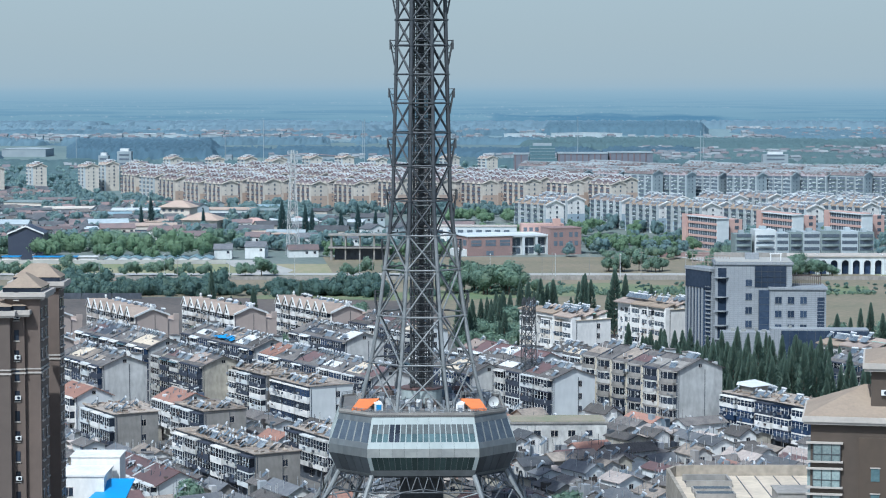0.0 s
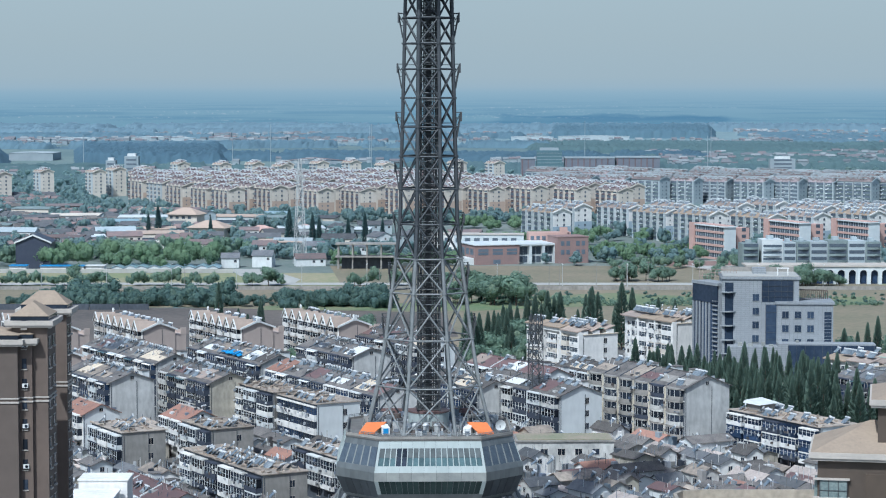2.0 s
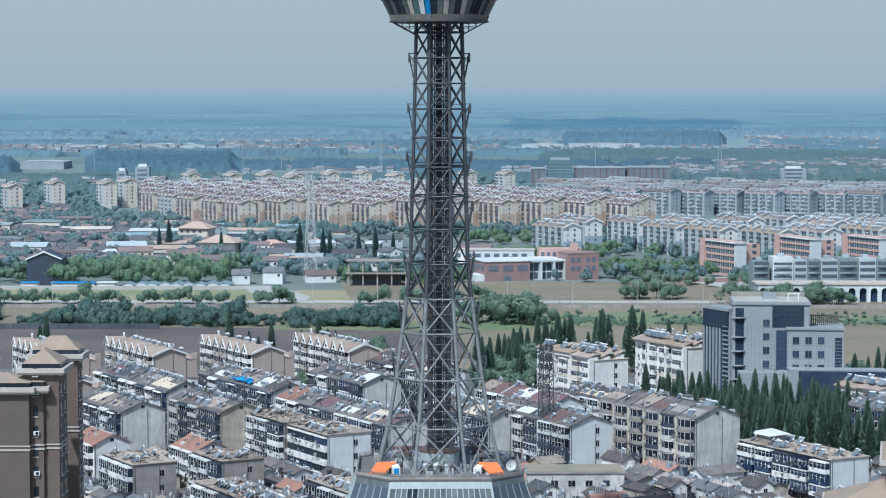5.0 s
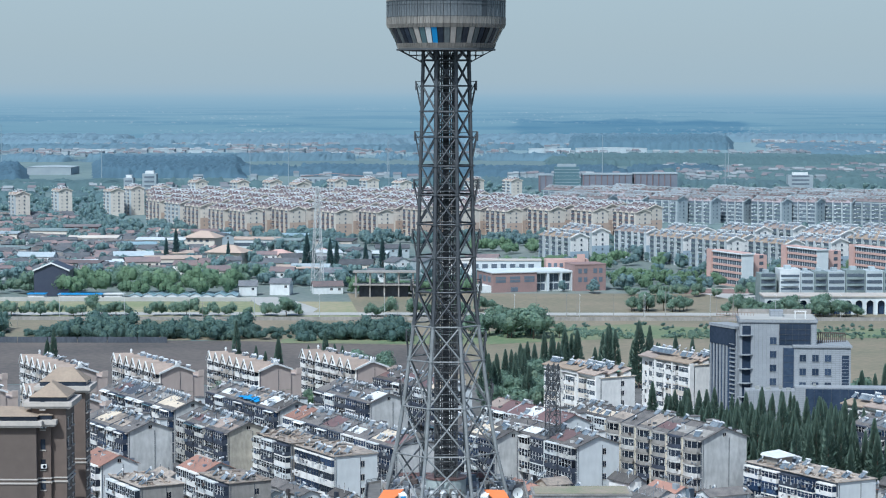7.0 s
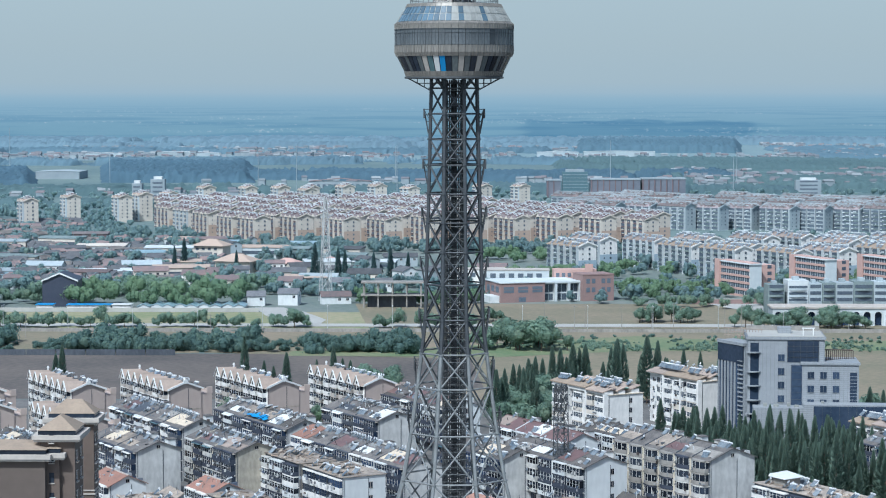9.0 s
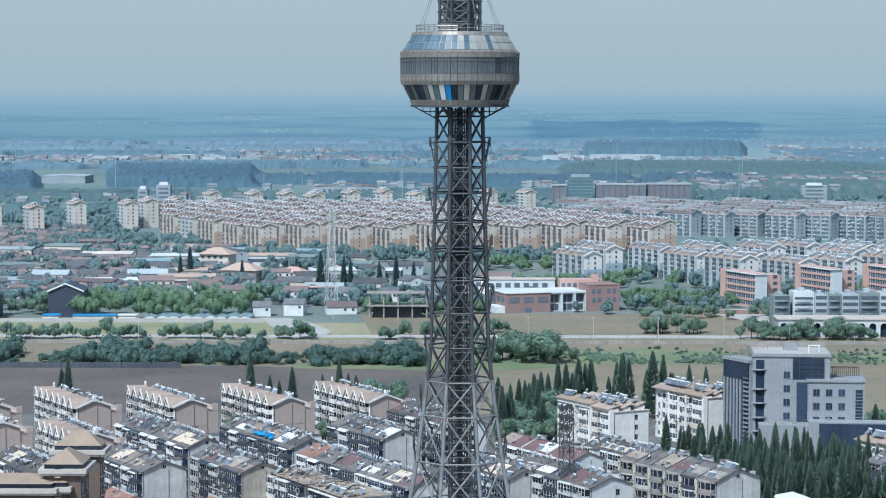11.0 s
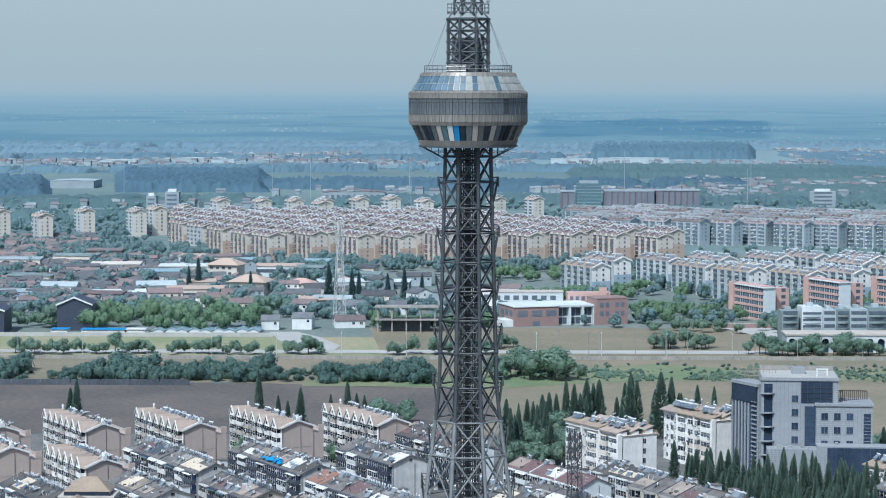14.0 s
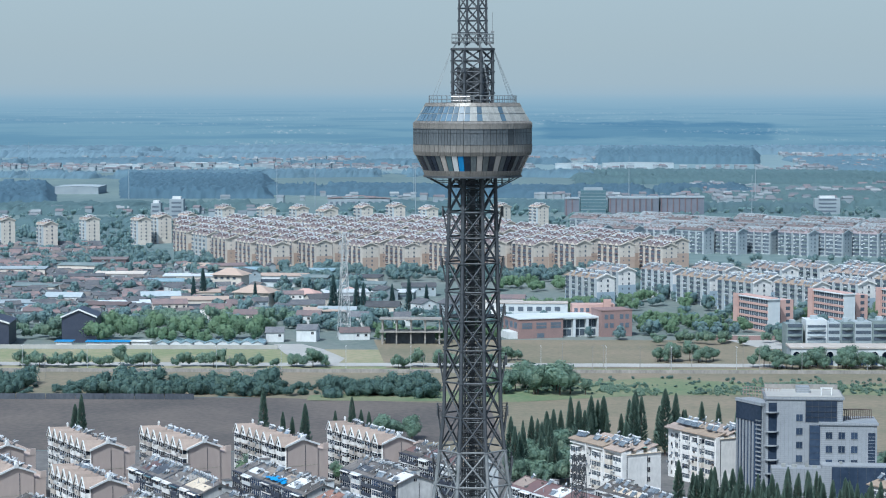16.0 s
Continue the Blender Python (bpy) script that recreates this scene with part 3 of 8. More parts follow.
for z in (82.0, 92.5):
    m = Mesh()
    h = at_z(LEVELS, z) - 0.3
    m.prism([octo(h, i).xy for i in range(8)], z - 0.06, z, 0)
    part("work_platform", m.make("work_platform", "steel_dark"), tower)

# upper pod
SEG = 56


def lathe_seg(profile, gap=0.0, thick=0.25, n=SEG, ribs=0):
    """One upright strip of a turned shell, from the profile of radius and height."""
    a = math.pi / n - gap
    m = Mesh()
    for (r0, z0), (r1, z1) in zip(profile, profile[1:]):
        p = []
        for r, z in ((r0, z0), (r1, z1)):
            for rr, s in ((r, -1), (r, 1), (r - thick, 1), (r - thick, -1)):
                p.append((rr * math.sin(s * a), -rr * math.cos(s * a), z))
        m.hexa(p)
        for k in range(ribs):           # proud upright ribs
            c = -a + 2 * a * (k + 0.5) / ribs
            p = []
            for r, z in ((r0, z0), (r1, z1)):
                for rr, e in ((r + 0.07, -0.0045), (r + 0.07, 0.0045), (r - 0.02, 0.0045), (r - 0.02, -0.0045)):
                    p.append((rr * math.sin(c + e), -rr * math.cos(c + e), z))
            m.hexa(p)
    return m


def full(profile, n=SEG * 2):
    return Mesh().sweep([[(r * math.cos(2 * math.pi * i / n), r * math.sin(2 * math.pi * i / n), z) for i in range(n)] for r, z in profile])


part("pod_core", full([(8.2, 107.5), (10.2, 111.5), (10.2, 116.8), (8.0, 120.6)]).make("pod_core", "panel_dark"), tower, label="dark inner shell of the upper pod")
part("pod_rim", full([(8.5, 107.2), (8.95, 107.25), (8.95, 107.55), (8.4, 107.6)]).make("pod_rim", "steel_dark"), tower)
seg_low = lathe_seg([(8.6, 107.4), (9.0, 108.5)], 0.002, ribs=2).make("apron_panel", "panel_warm")
seg_glass = lathe_seg([(9.0, 108.5), (10.35, 111.2)], 0.008, 0.12)
low_panes = {k: seg_glass.make("lower_pane", k) for k in ("glass_dark", "glass_pod", "trim", "white_sheet", "blue_sheet", "glass_teal")}
seg_sill = lathe_seg([(10.45, 111.2), (10.72, 111.9), (10.72, 113.2)], 0.003, ribs=2).make("sill_panel", "panel_warm")
seg_mid = lathe_seg([(10.68, 113.2), (10.68, 116.0)], 0.004, 0.15, ribs=1).make("drum_panel", "panel_drum")
seg_mid_d = lathe_seg([(10.68, 113.2), (10.68, 116.0)], 0.004, 0.15).make("drum_panel", "panel_dark")
seg_lip = lathe_seg([(10.72, 116.0), (10.74, 117.0), (10.35, 117.35)], 0.002, ribs=2).make("lip_panel", "panel_warm")
up_panes = {}
for k, ribs in (("glass_sky", 0), ("panel_pale", 2)):
    up_panes[k] = (lathe_seg([(10.3, 117.4), (9.56, 118.64)], 0.009, 0.12, ribs=ribs).make("sloping_pane", k), lathe_seg([(9.49, 118.76), (8.75, 120.0)], 0.009, 0.12, ribs=ribs).make("sloping_pane", k))
part("sloping_frame", full([(10.2, 117.4), (8.6, 120.05)]).make("sloping_frame", "panel_pale"), tower, label="pale glazing bars of the sloping windows")
seg_top = lathe_seg([(8.8, 120.0), (8.45, 120.6), (7.9, 120.65)], 0.002, ribs=2).make("crown_panel", "panel_warm")
lows = {-6: "glass_pod", -5: "trim", -4: "glass_teal", -3: "white_sheet", -2: "blue_sheet", 0: "glass_pod", 1: "trim", 2: "glass_pod", 4: "trim", 5: "glass_pod", 8: "glass_pod", -9: "glass_pod", 10: "glass_pod"}
for i in range(SEG):
    k = i if i <= SEG // 2 else i - SEG
    rz = math.degrees(2 * math.pi * i / SEG)
    part("apron_panel", seg_low, tower, rz=rz)
    part("lower_pane", low_panes[lows.get(k, "glass_dark")], tower, rz=rz)
    part("sill_panel", seg_sill, tower, rz=rz)
    part("drum_panel", seg_mid_d if k == 6 else seg_mid, tower, rz=rz)
    part("lip_panel", seg_lip, tower, rz=rz)
    kind = "glass_sky" if -12 <= k <= -1 or k in (1, 5) else "panel_pale"
    for pane in up_panes[kind]:
        part("sloping_pane", pane, tower, rz=rz)
    part("crown_panel", seg_top, tower, rz=rz)
for r, z in ((10.74, 113.2), (10.74, 115.3), (10.78, 116.0)):
    part("drum_ring", full([(r - 0.05, z - 0.05), (r + 0.03, z - 0.05), (r + 0.03, z + 0.05), (r - 0.05, z + 0.05)]).make("drum_ring", "steel_dark"), tower)
m = Mesh()
for i in range(40):
    a = 2 * math.pi * i / 40
    m.tube((7.9 * math.cos(a), 7.9 * math.sin(a), 120.6), (7.9 * math.cos(a), 7.9 * math.sin(a), 121.9), 0.05, 4)
for z in (121.25, 121.9):
    for i in range(40):
        a, b = 2 * math.pi * i / 40, 2 * math.pi * (i + 1) / 40
        m.tube((7.9 * math.cos(a), 7.9 * math.sin(a), z), (7.9 * math.cos(b), 7.9 * math.sin(b), z), 0.05, 4)
tagged(part("railing", m.make("railing", "steel"), tower), kind="stuff")
# ducts added for a sun glint, turned to mirror it at the camera
for z, r in ((121.7, 0.13), (120.95, 0.10)):
    part("steel_duct", Mesh().tube((-3.9, -4.35, z), (-0.5, -5.0, z), r, 16).make("steel_duct", "polished"), tower, label="polished steel duct that catches the sun")
part("deck_hut", Mesh().box(-3.6, -3.7, 120.6, -0.4, -2.6, 122.1).make("deck_hut", "panel_warm"), tower, label="warm grey metal box on the pod's deck")
part("machine_box", Mesh().box(-2.9, -2.3, 120.6, 2.9, 2.3, 126.9).box(-3.0, -2.4, 124.9, 3.0, 2.4, 125.2).make("machine_box", "steel_dark"), tower, label="dark machine housing inside the mast")
for i in range(8):
    a, b = octo(4.1, i) + Vector((0, 0, 105.0)), octo(8.3, i) + Vector((0, 0, 107.3))
    m = Mesh().tube(a, b, 0.10, 5).tube(octo(4.1, i) + Vector((0, 0, 107.2)), b, 0.09, 5)
    for f in (0.3, 0.6):
        p = a.lerp(b, f)
        m.tube(p, (p.x, p.y, 107.2), 0.06, 4)
    m.tube(a.lerp(b, 0.6), octo(4.1, i + 1).lerp(octo(8.3, i + 1), 0.6) + Vector((0, 0, 106.4)), 0.06, 4)
    part("pod_strut", m.make("pod_strut", "steel_dark"), tower)
# mast platform above the pod
m = Mesh().prism([octo(3.95, i).xy for i in range(8)], 130.1, 130.45)
part("mast_platform", m.make("mast_platform", "steel_dark"), tower)
m = Mesh()
for i in range(8):
    a, b = octo(3.75, i), octo(3.75, i + 1)
    for z in (131.6, 132.3, 133.0):
        m.tube(a + Vector((0, 0, z)), b + Vector((0, 0, z)), 0.05, 4)
    for f in (0, 0.33, 0.66):
        p = a.lerp(b, f)
        m.tube((p.x, p.y, 131.2), (p.x, p.y, 133.0), 0.05, 4)
    m.tube(octo(2.6, i) + Vector((0, 0, 131.4)), a + Vector((0, 0, 131.4)), 0.12, 5)
    m.tube(octo(3.75, i) + Vector((0, 0, 130.2)), octo(2.5, i) + Vector((0, 0, 131.9)), 0.13, 5)
tagged(part("mast_railing", m.make("mast_railing", "steel"), tower), kind="stuff")
for i in range(8):
    for d in (0.0, 0.35):
        a = octo(3.9, i) + Vector((0, 0, 130.0))
        b = octo(6.9 + d * 2, i) + Vector((0, 0, 120.9))
        part("guy_wire", Mesh().tube(a, b, 0.028, 4).make("guy_wire", "steel"), tower)
part("whip_antenna", Mesh().tube((3.6, 0, 131.4), (3.6, 0, 137), 0.04, 5).box(3.3, -0.2, 133.2, 3.9, 0.2, 133.6).make("whip_antenna", "steel"), tower)

# lower pod: an octagon with four long and four short sides
RINGS = [(15.8, 9.0, 15.2), (19.3, 9.85, 16.7), (20.9, 9.85, 16.7), (26.3, 9.0, 14.8)]


def cut_square(h, a):
    return [(-h, -a), (h, -a), (a, -h), (a, h), (h, a), (-h, a), (-a, h), (-a, -h)]


def face_pt(side, z, s, out=0.0):
    """A point on the front long side (0) or on the short side beside it (1): s from -1 to 1 along it."""
    for (z0, h0, a0), (z1, h1, a1) in zip(RINGS, RINGS[1:]):
        if z <= z1 + 1e-6:
            f = (z - z0) / (z1 - z0)
            h, a = h0 + (h1 - h0) * f, a0 + (a1 - a0) * f
            break
    if side == 0:
        return Vector((s * h, -a - out, z))
    p, q = Vector((h, -a, z)), Vector((a, -h, z))
    return p.lerp(q, (s + 1) / 2) + Vector((0.7071, -0.7071, 0)) * out


def face_panel(side, z0, z1, s0, s1, out, thick=0.2):
    p = []
    for z in (z0, z1):
        p += [face_pt(side, z, s0, out), face_pt(side, z, s1, out), face_pt(side, z, s1, out - thick), face_pt(side, z, s0, out - thick)]
    return Mesh().hexa(p)


m = Mesh().sweep([[(x * 0.985, y * 0.985, z) for x, y in cut_square(h, a)] for z, h, a in RINGS])
part("lower_pod_core", m.make("lower_pod_core", "panel_dark"), tower, label="dark body of the eight-sided lower pod")
bands = [("skirt", 0, 15.8, 16.9, -1, 1, "panel"), ("belt", 0, 19.35, 20.9, -1, 1, "panel_pale"), ("head", 0, 25.0, 26.3, -1, 1, "panel_white"), ("sill", 0, 20.9, 22.0, -1, 1, "panel_white"),
         ("jamb", 0, 16.9, 19.35, -1, -0.93, "panel_white"), ("jamb", 0, 16.9, 19.35, 0.93, 1, "panel_white"), ("jamb", 0, 22.0, 25.0, -1, -0.955, "panel_white"), ("jamb", 0, 22.0, 25.0, 0.955, 1, "panel_white"),
         ("skirt", 1, 15.8, 16.3, -1, 1, "panel"), ("belt", 1, 19.35, 20.9, -1, 1, "panel"), ("sill", 1, 20.9, 21.9, -1, 1, "panel"), ("head", 1, 25.2, 26.3, -1, 1, "panel")]
PANELS = {}


def cached_panel(side, z0, z1, a, b, k, name):
    key = (side, z0, z1, round(a, 4))
    if key not in PANELS:
        PANELS[key] = face_panel(side, z0, z1, a, b, 0.06).make(name, k)
    return PANELS[key]


for q in range(4):
    for name, side, z0, z1, s0, s1, k in bands:
        n = (9 if side == 0 else 8) if s1 - s0 > 1 and name != "skirt" else 1
        for j in range(n):
            e = 0.0016 if n > 1 else 0.0
            a, b = s0 + (s1 - s0) * j / n, s0 + (s1 - s0) * (j + 1) / n
            part(name, cached_panel(side, z0, z1, a + e, b - e, k, name), tower, rz=90 * q)
N_UP = 18
for j in range(N_UP):
    s0, s1 = -0.955 + 1.91 * j / N_UP, -0.955 + 1.91 * (j + 1) / N_UP
    g = 0.008
    up_m = face_panel(0, 22.0, 23.4, s0 + g, s1 - g, 0.0, 0.08).make("window_pane", "glass_teal" if j not in (3, 4) else "glass_dark")
    up2_m = face_panel(0, 23.46, 25.0, s0 + g, s1 - g, 0.0, 0.08).make("window_pane", "glass_dark" if j in (3, 4) else "glass_pod")
    lo_m = face_panel(0, 16.95, 19.3, s0 * 0.974 + g / 2, s1 * 0.974 - g / 2, 0.0, 0.08).make("window_pane", "glass_green")
    mu = face_panel(0, 22.0, 25.0, s1 - g, s1 + g, 0.05, 0.12).make("mullion", "panel_white")
    mu2 = face_panel(0, 16.95, 19.3, s1 * 0.974 - g / 2, s1 * 0.974 + g / 2, 0.04, 0.12).make("mullion", "panel")
    for q in range(4):
        part("window_pane", up_m, tower, rz=90 * q)
        part("window_pane", up2_m, tower, rz=90 * q)
        part("window_pane", lo_m, tower, rz=90 * q)
        if j < N_UP - 1:
            part("mullion", mu, tower, rz=90 * q)
            part("mullion", mu2, tower, rz=90 * q)
for j in range(5):
    s0, s1 = -1 + 0.4 * j, -1 + 0.4 * (j + 1)
    a_m = face_panel(1, 21.9, 25.2, s0 + 0.03, s1 - 0.03, 0.02, 0.1).make("window_pane", "glass_mid")
    b_m = face_panel(1, 16.3, 19.35, s0 + 0.01, s1 - 0.01, 0.02, 0.1).make("skirt_panel", "panel_dark")
    c_m = face_panel(1, 21.9, 25.2, s1 - 0.03, s1 + 0.03, 0.06, 0.14).make("mullion", "panel_pale")
    for q in range(4):
        part("window_pane", a_m, tower, rz=90 * q)
        part("skirt_panel", b_m, tower, rz=90 * q)
        if j < 4:
            part("mullion", c_m, tower, rz=90 * q)
part("deck", Mesh().prism(cut_square(9.1, 15.0), 26.3, 26.6).make("deck", "city_ground"), tower, label="weathered concrete deck of the lower pod")
m = Mesh()
sq = cut_square(8.9, 14.7)
for (x0, y0), (x1, y1) in zip(sq, sq[1:] + sq[:1]):
    n = max(4, int(math.hypot(x1 - x0, y1 - y0) / 1.2))
    for k in range(n):
        x, y = x0 + (x1 - x0) * k / n, y0 + (y1 - y0) * k / n
        m.tube((x, y, 26.6), (x, y, 27.5), 0.06, 4)
    for z in (26.95, 27.25, 27.5):
        m.tube((x0, y0, z), (x1, y1, z), 0.05, 4)
tagged(part("deck_railing", m.make("deck_railing", "steel"), tower), kind="stuff")
m = Mesh()
for (x0, y0), (x1, y1) in zip(sq, sq[1:] + sq[:1]):
    m.hexa([(x0 * 1.01, y0 * 1.01, 26.6), (x1 * 1.01, y1 * 1.01, 26.6), (x1 * 0.99, y1 * 0.99, 26.6), (x0 * 0.99, y0 * 0.99, 26.6), (x0 * 1.01, y0 * 1.01, 27.0), (x1 * 1.01, y1 * 1.01, 27.0), (x1 * 0.99, y1 * 0.99, 27.0), (x0 * 0.99, y0 * 0.99, 27.0)])
part("deck_parapet", m.make("deck_parapet", "concrete"), tower, label="stained concrete upstand round the deck")
for q0, q1 in ((4, 5),):
    (x0, y0), (x1, y1) = sq[q0], sq[q1]
    part("rear_wall", Mesh().hexa([(x0, y0, 26.604), (x1, y1, 26.604), (x1 * 0.97, y1 * 0.97, 26.604), (x0 * 0.97, y0 * 0.97, 26.604), (x0, y0, 27.9), (x1, y1, 27.9), (x1 * 0.97, y1 * 0.97, 27.9), (x0 * 0.97, y0 * 0.97, 27.9)]).make("rear_wall", "maroon_roof"), tower, label="dark red low wall at the back of the deck")
dr = random.Random(8)
m = Mesh()
for k in range(330):
    a = dr.uniform(-12, 12)
    y, w, h = dr.uniform(-12.8, 11.5), dr.uniform(0.15, 0.9), dr.uniform(0.2, 1.0)
    if y > -7.5:
        w, h = w * 1.8, h * 1.7
        if math.hypot(a, y) < 4.6:
            continue
    if y < -6 and (abs(abs(a) - 9.7) < 3.2 or abs(a) - 7.5 > y + 13.2):
        continue
    m.box(a, y, 26.6, a + w, y + w * 0.8, 26.6 + h)
    m.tube((a, y, 26.6), (a, y, 26.6 + h + 0.6), 0.04, 4)
tagged(part("deck_clutter", m.make("deck_clutter", "bric"), tower, label="cabinets and cables lying on the deck"), kind="stuff")
m = Mesh().prism([(3.7 * math.cos(i * math.pi / 12), 3.7 * math.sin(i * math.pi / 12)) for i in range(24)], 26.6, 29.4)
part("machine_room", m.make("machine_room", "panel_white"), tower, label="round white machine room at the foot of the lattice")
m = Mesh().prism([(3.8 * math.cos(i * math.pi / 12), 3.8 * math.sin(i * math.pi / 12)) for i in range(24)], 29.4, 29.7)
part("machine_room_rim", m.make("machine_room_rim", "maroon_roof"), tower, label="dark red rim of the machine room")
for i in range(3):
    m = Mesh().tube((-2.6 + 2.0 * i, -8.5, 26.6), (-2.6 + 2.0 * i, -8.5, 28.0), 0.55, 10).tube((-2.6 + 2.0 * i, -8.5, 28.0), (-2.6 + 2.0 * i, -8.5, 28.5), 0.7, 10, r2=0.4)
    part("roof_fan", m.make("roof_fan", "steel_light"), tower)

# two sheds with orange roofs on the deck
for sx, rz in ((-10.0, 12), (9.4, -12)):
    shed = thing("deck_shed", (AXIS[0] + sx, AXIS[1] - 9.2, 26.6), "small white shed with bright orange metal roof on tower deck", "shed", "deck sheds", rz=rz)
    e = 1 if sx < 0 else -1
    flip = lambda pts: [(e * x, y, z) for x, y, z in pts]
    part("wall", Mesh().hexa(flip([(-2.3, -1.5, 0), (0.4, -1.5, 0), (1.6, 1.4, 0), (-0.9, 1.4, 0), (-2.3, -1.5, 0.66), (0.4, -1.5, 0.66), (1.6, 1.4, 1.66), (-0.9, 1.4, 1.66)])).make("wall", "white_wall"), shed)
    part("porch", Mesh().hexa(flip([(1.604, -1.2, 0), (3.0, -1.2, 0), (3.0, 1.3, 0), (1.604, 1.3, 0), (1.604, -1.2, 1.25), (3.0, -1.2, 1.15), (3.0, 1.3, 1.5), (1.604, 1.3, 1.6)])).make("porch", "white_wall"), shed)
    m = Mesh().hexa(flip([(-2.7, -1.9, 0.55), (0.2, -1.9, 0.55), (2.9, 1.6, 1.75), (-0.8, 1.6, 1.75), (-2.7, -1.9, 0.7), (0.2, -1.9, 0.7), (2.9, 1.6, 1.9), (-0.8, 1.6, 1.9)]))
    part("roof", m.make("roof", "orange_sheet"), shed)
    part("fascia", Mesh().hexa(flip([(-2.75, -2.0, 0.3), (0.2, -2.0, 0.3), (0.2, -1.904, 0.3), (-2.75, -1.904, 0.3), (-2.75, -2.0, 0.72), (0.2, -2.0, 0.72), (0.2, -1.904, 0.72), (-2.75, -1.904, 0.72)])).make("fascia", "orange_sheet"), shed)
    part("door", Mesh().hexa(flip([(1.8, -1.3, 0.1), (2.7, -1.3, 0.1), (2.7, -1.2, 0.1), (1.8, -1.2, 0.1), (1.8, -1.3, 1.1), (2.7, -1.3, 1.1), (2.7, -1.2, 1.1), (1.8, -1.2, 1.1)])).make("door", "blue_sheet" if sx < 0 else "pale_wall"), shed)
dish = thing("satellite_dish", (AXIS[0] + 13.0, AXIS[1] - 7.5, 26.6), "white satellite dish on the tower's deck", "dish", rz=20)
rings = [[(r * math.cos(i * math.pi / 8), -0.25 * r * r + 0.3, 1.3 + r * math.sin(i * math.pi / 8)) for i in range(16)] for r in (0.05, 0.5, 1.0)]
part("reflector", Mesh().sweep(rings, closed=False).make("reflector", "white_sheet"), dish)
part("stand", Mesh().tube((0, 0.3, 0), (0, 0.3, 1.3), 0.1, 6).make("stand", "steel"), dish)

# legs and ring truss under the lower pod
sq0, sq1 = cut_square(9.0, 14.9), cut_square(14.5, 23.5)
for i in range(8):
    a, b = Vector((*sq0[i], 15.9)), Vector((*sq1[i], 0.0))
    part("base_leg", Mesh().tube(b, a, 0.45, 8).make("base_leg", "steel"), tower)
    c, d = Vector((*sq0[(i + 1) % 8], 15.9)), Vector((*sq1[(i + 1) % 8], 0.0))
    p1, p2 = a.lerp(b, 0.18), c.lerp(d, 0.18)
    m = Mesh().tube(p1, p2, 0.16, 6).tube(Vector((a.x, a.y, 15.6)), Vector((c.x, c.y, 15.6)), 0.16, 6)
    n = 9 if (c - a).length > 12 else 5
    for k in range(n):
        f, g = k / n, (k + 1) / n
        t0, t1 = a.lerp(c, f), a.lerp(c, g)
        u0 = p1.lerp(p2, (f + g) / 2)
        m.tube(t0, u0, 0.10, 5).tube(u0, t1, 0.10, 5)
    part("ring_truss", m.make("ring_truss", "steel_mid"), tower)
    q1, q2 = a.lerp(b, 0.55), c.lerp(d, 0.55)
    part("cross_brace", Mesh().tube(p1, q2, 0.15, 6).tube(p2, q1, 0.15, 6).tube(q1, q2, 0.15, 6).make("cross_brace", "steel"), tower)
    m = Mesh()
    for k in range(6):
        f0, f1 = k / 6, (k + 1) / 6
        z0, z1 = 9.5 + 4.5 * math.sin(math.pi * f0), 9.5 + 4.5 * math.sin(math.pi * f1)
        v0, v1 = q1.lerp(q2, f0) * 0.93, q1.lerp(q2, f1) * 0.93
        m.tube((v0.x, v0.y, z0), (v1.x, v1.y, z1), 0.14, 6)
    tagged(part("base_arch", m.make("base_arch", "steel_mid"), tower), kind="stuff")
part("lift_base", Mesh().prism([(4.0 * math.cos(i * math.pi / 8), 4.0 * math.sin(i * math.pi / 8)) for i in range(16)], 0, 15.8).make("lift_base", "steel_dark"), tower)


# ---- housing ----
TURN = 30.0
CT, ST = math.cos(radians(TURN)), math.sin(radians(TURN))
TAKEN = []                      # footprints in the turned grid: p0, p1, q0, q1
CACHE = {}


def to_pq(x, y):
    return x * CT + y * ST, -x * ST + y * CT


def from_pq(p, q):
    return p * CT - q * ST, p * ST + q * CT


def cached(key, build, *mats):
    if key not in CACHE:
        CACHE[key] = build().make(key[0], *mats)
    return CACHE[key]


def balcony_mesh(w, d, fh, front, kind, bars="white_sheet"):
    """A glazed balcony: floor slab, parapet, posts and lintel."""
    def build():
        m = Mesh().box(-d, 0, 0, 0, w, 0.14).box(-d, 0, fh - 0.34, 0, w, fh - 0.02)
        ph = 1.05 if kind != "band" else 1.25
        if kind == "bow":
            arc = [(-d + 0.35 - 0.95 * math.sin(math.pi * q / 8), w * q / 8) for q in range(9)]
            for z0, z1 in ((0.05, ph), (fh - 0.4, fh - 0.06)):
                m.prism([(0, 0)] + arc + [(0, w)], z0, z1)
            for q in range(0, 9, 2):
                m.box(arc[q][0] - 0.02, arc[q][1] - 0.04, ph, arc[q][0] + 0.05, arc[q][1] + 0.04, fh - 0.35, 1)
            return m
        m.box(-d - 0.04, -0.03, 0.1, -d + 0.08, w + 0.03, ph).box(-d, -0.03, 0.1, 0, 0.08, ph).box(-d, w - 0.08, 0.1, 0, w + 0.03, ph)
        n = max(2, int(w / 1.3))
        for k in range(n + 1):
            y = w * k / n
            m.box(-d - 0.03, y - 0.03, ph, -d + 0.05, y + 0.03, fh - 0.3, 1)
        m.box(-d - 0.02, 0, ph + 0.85, -d + 0.04, w, ph + 0.89, 1)
        return m
    return cached(("balcony", round(w, 2), d, fh, front, kind, bars), build, front, bars)


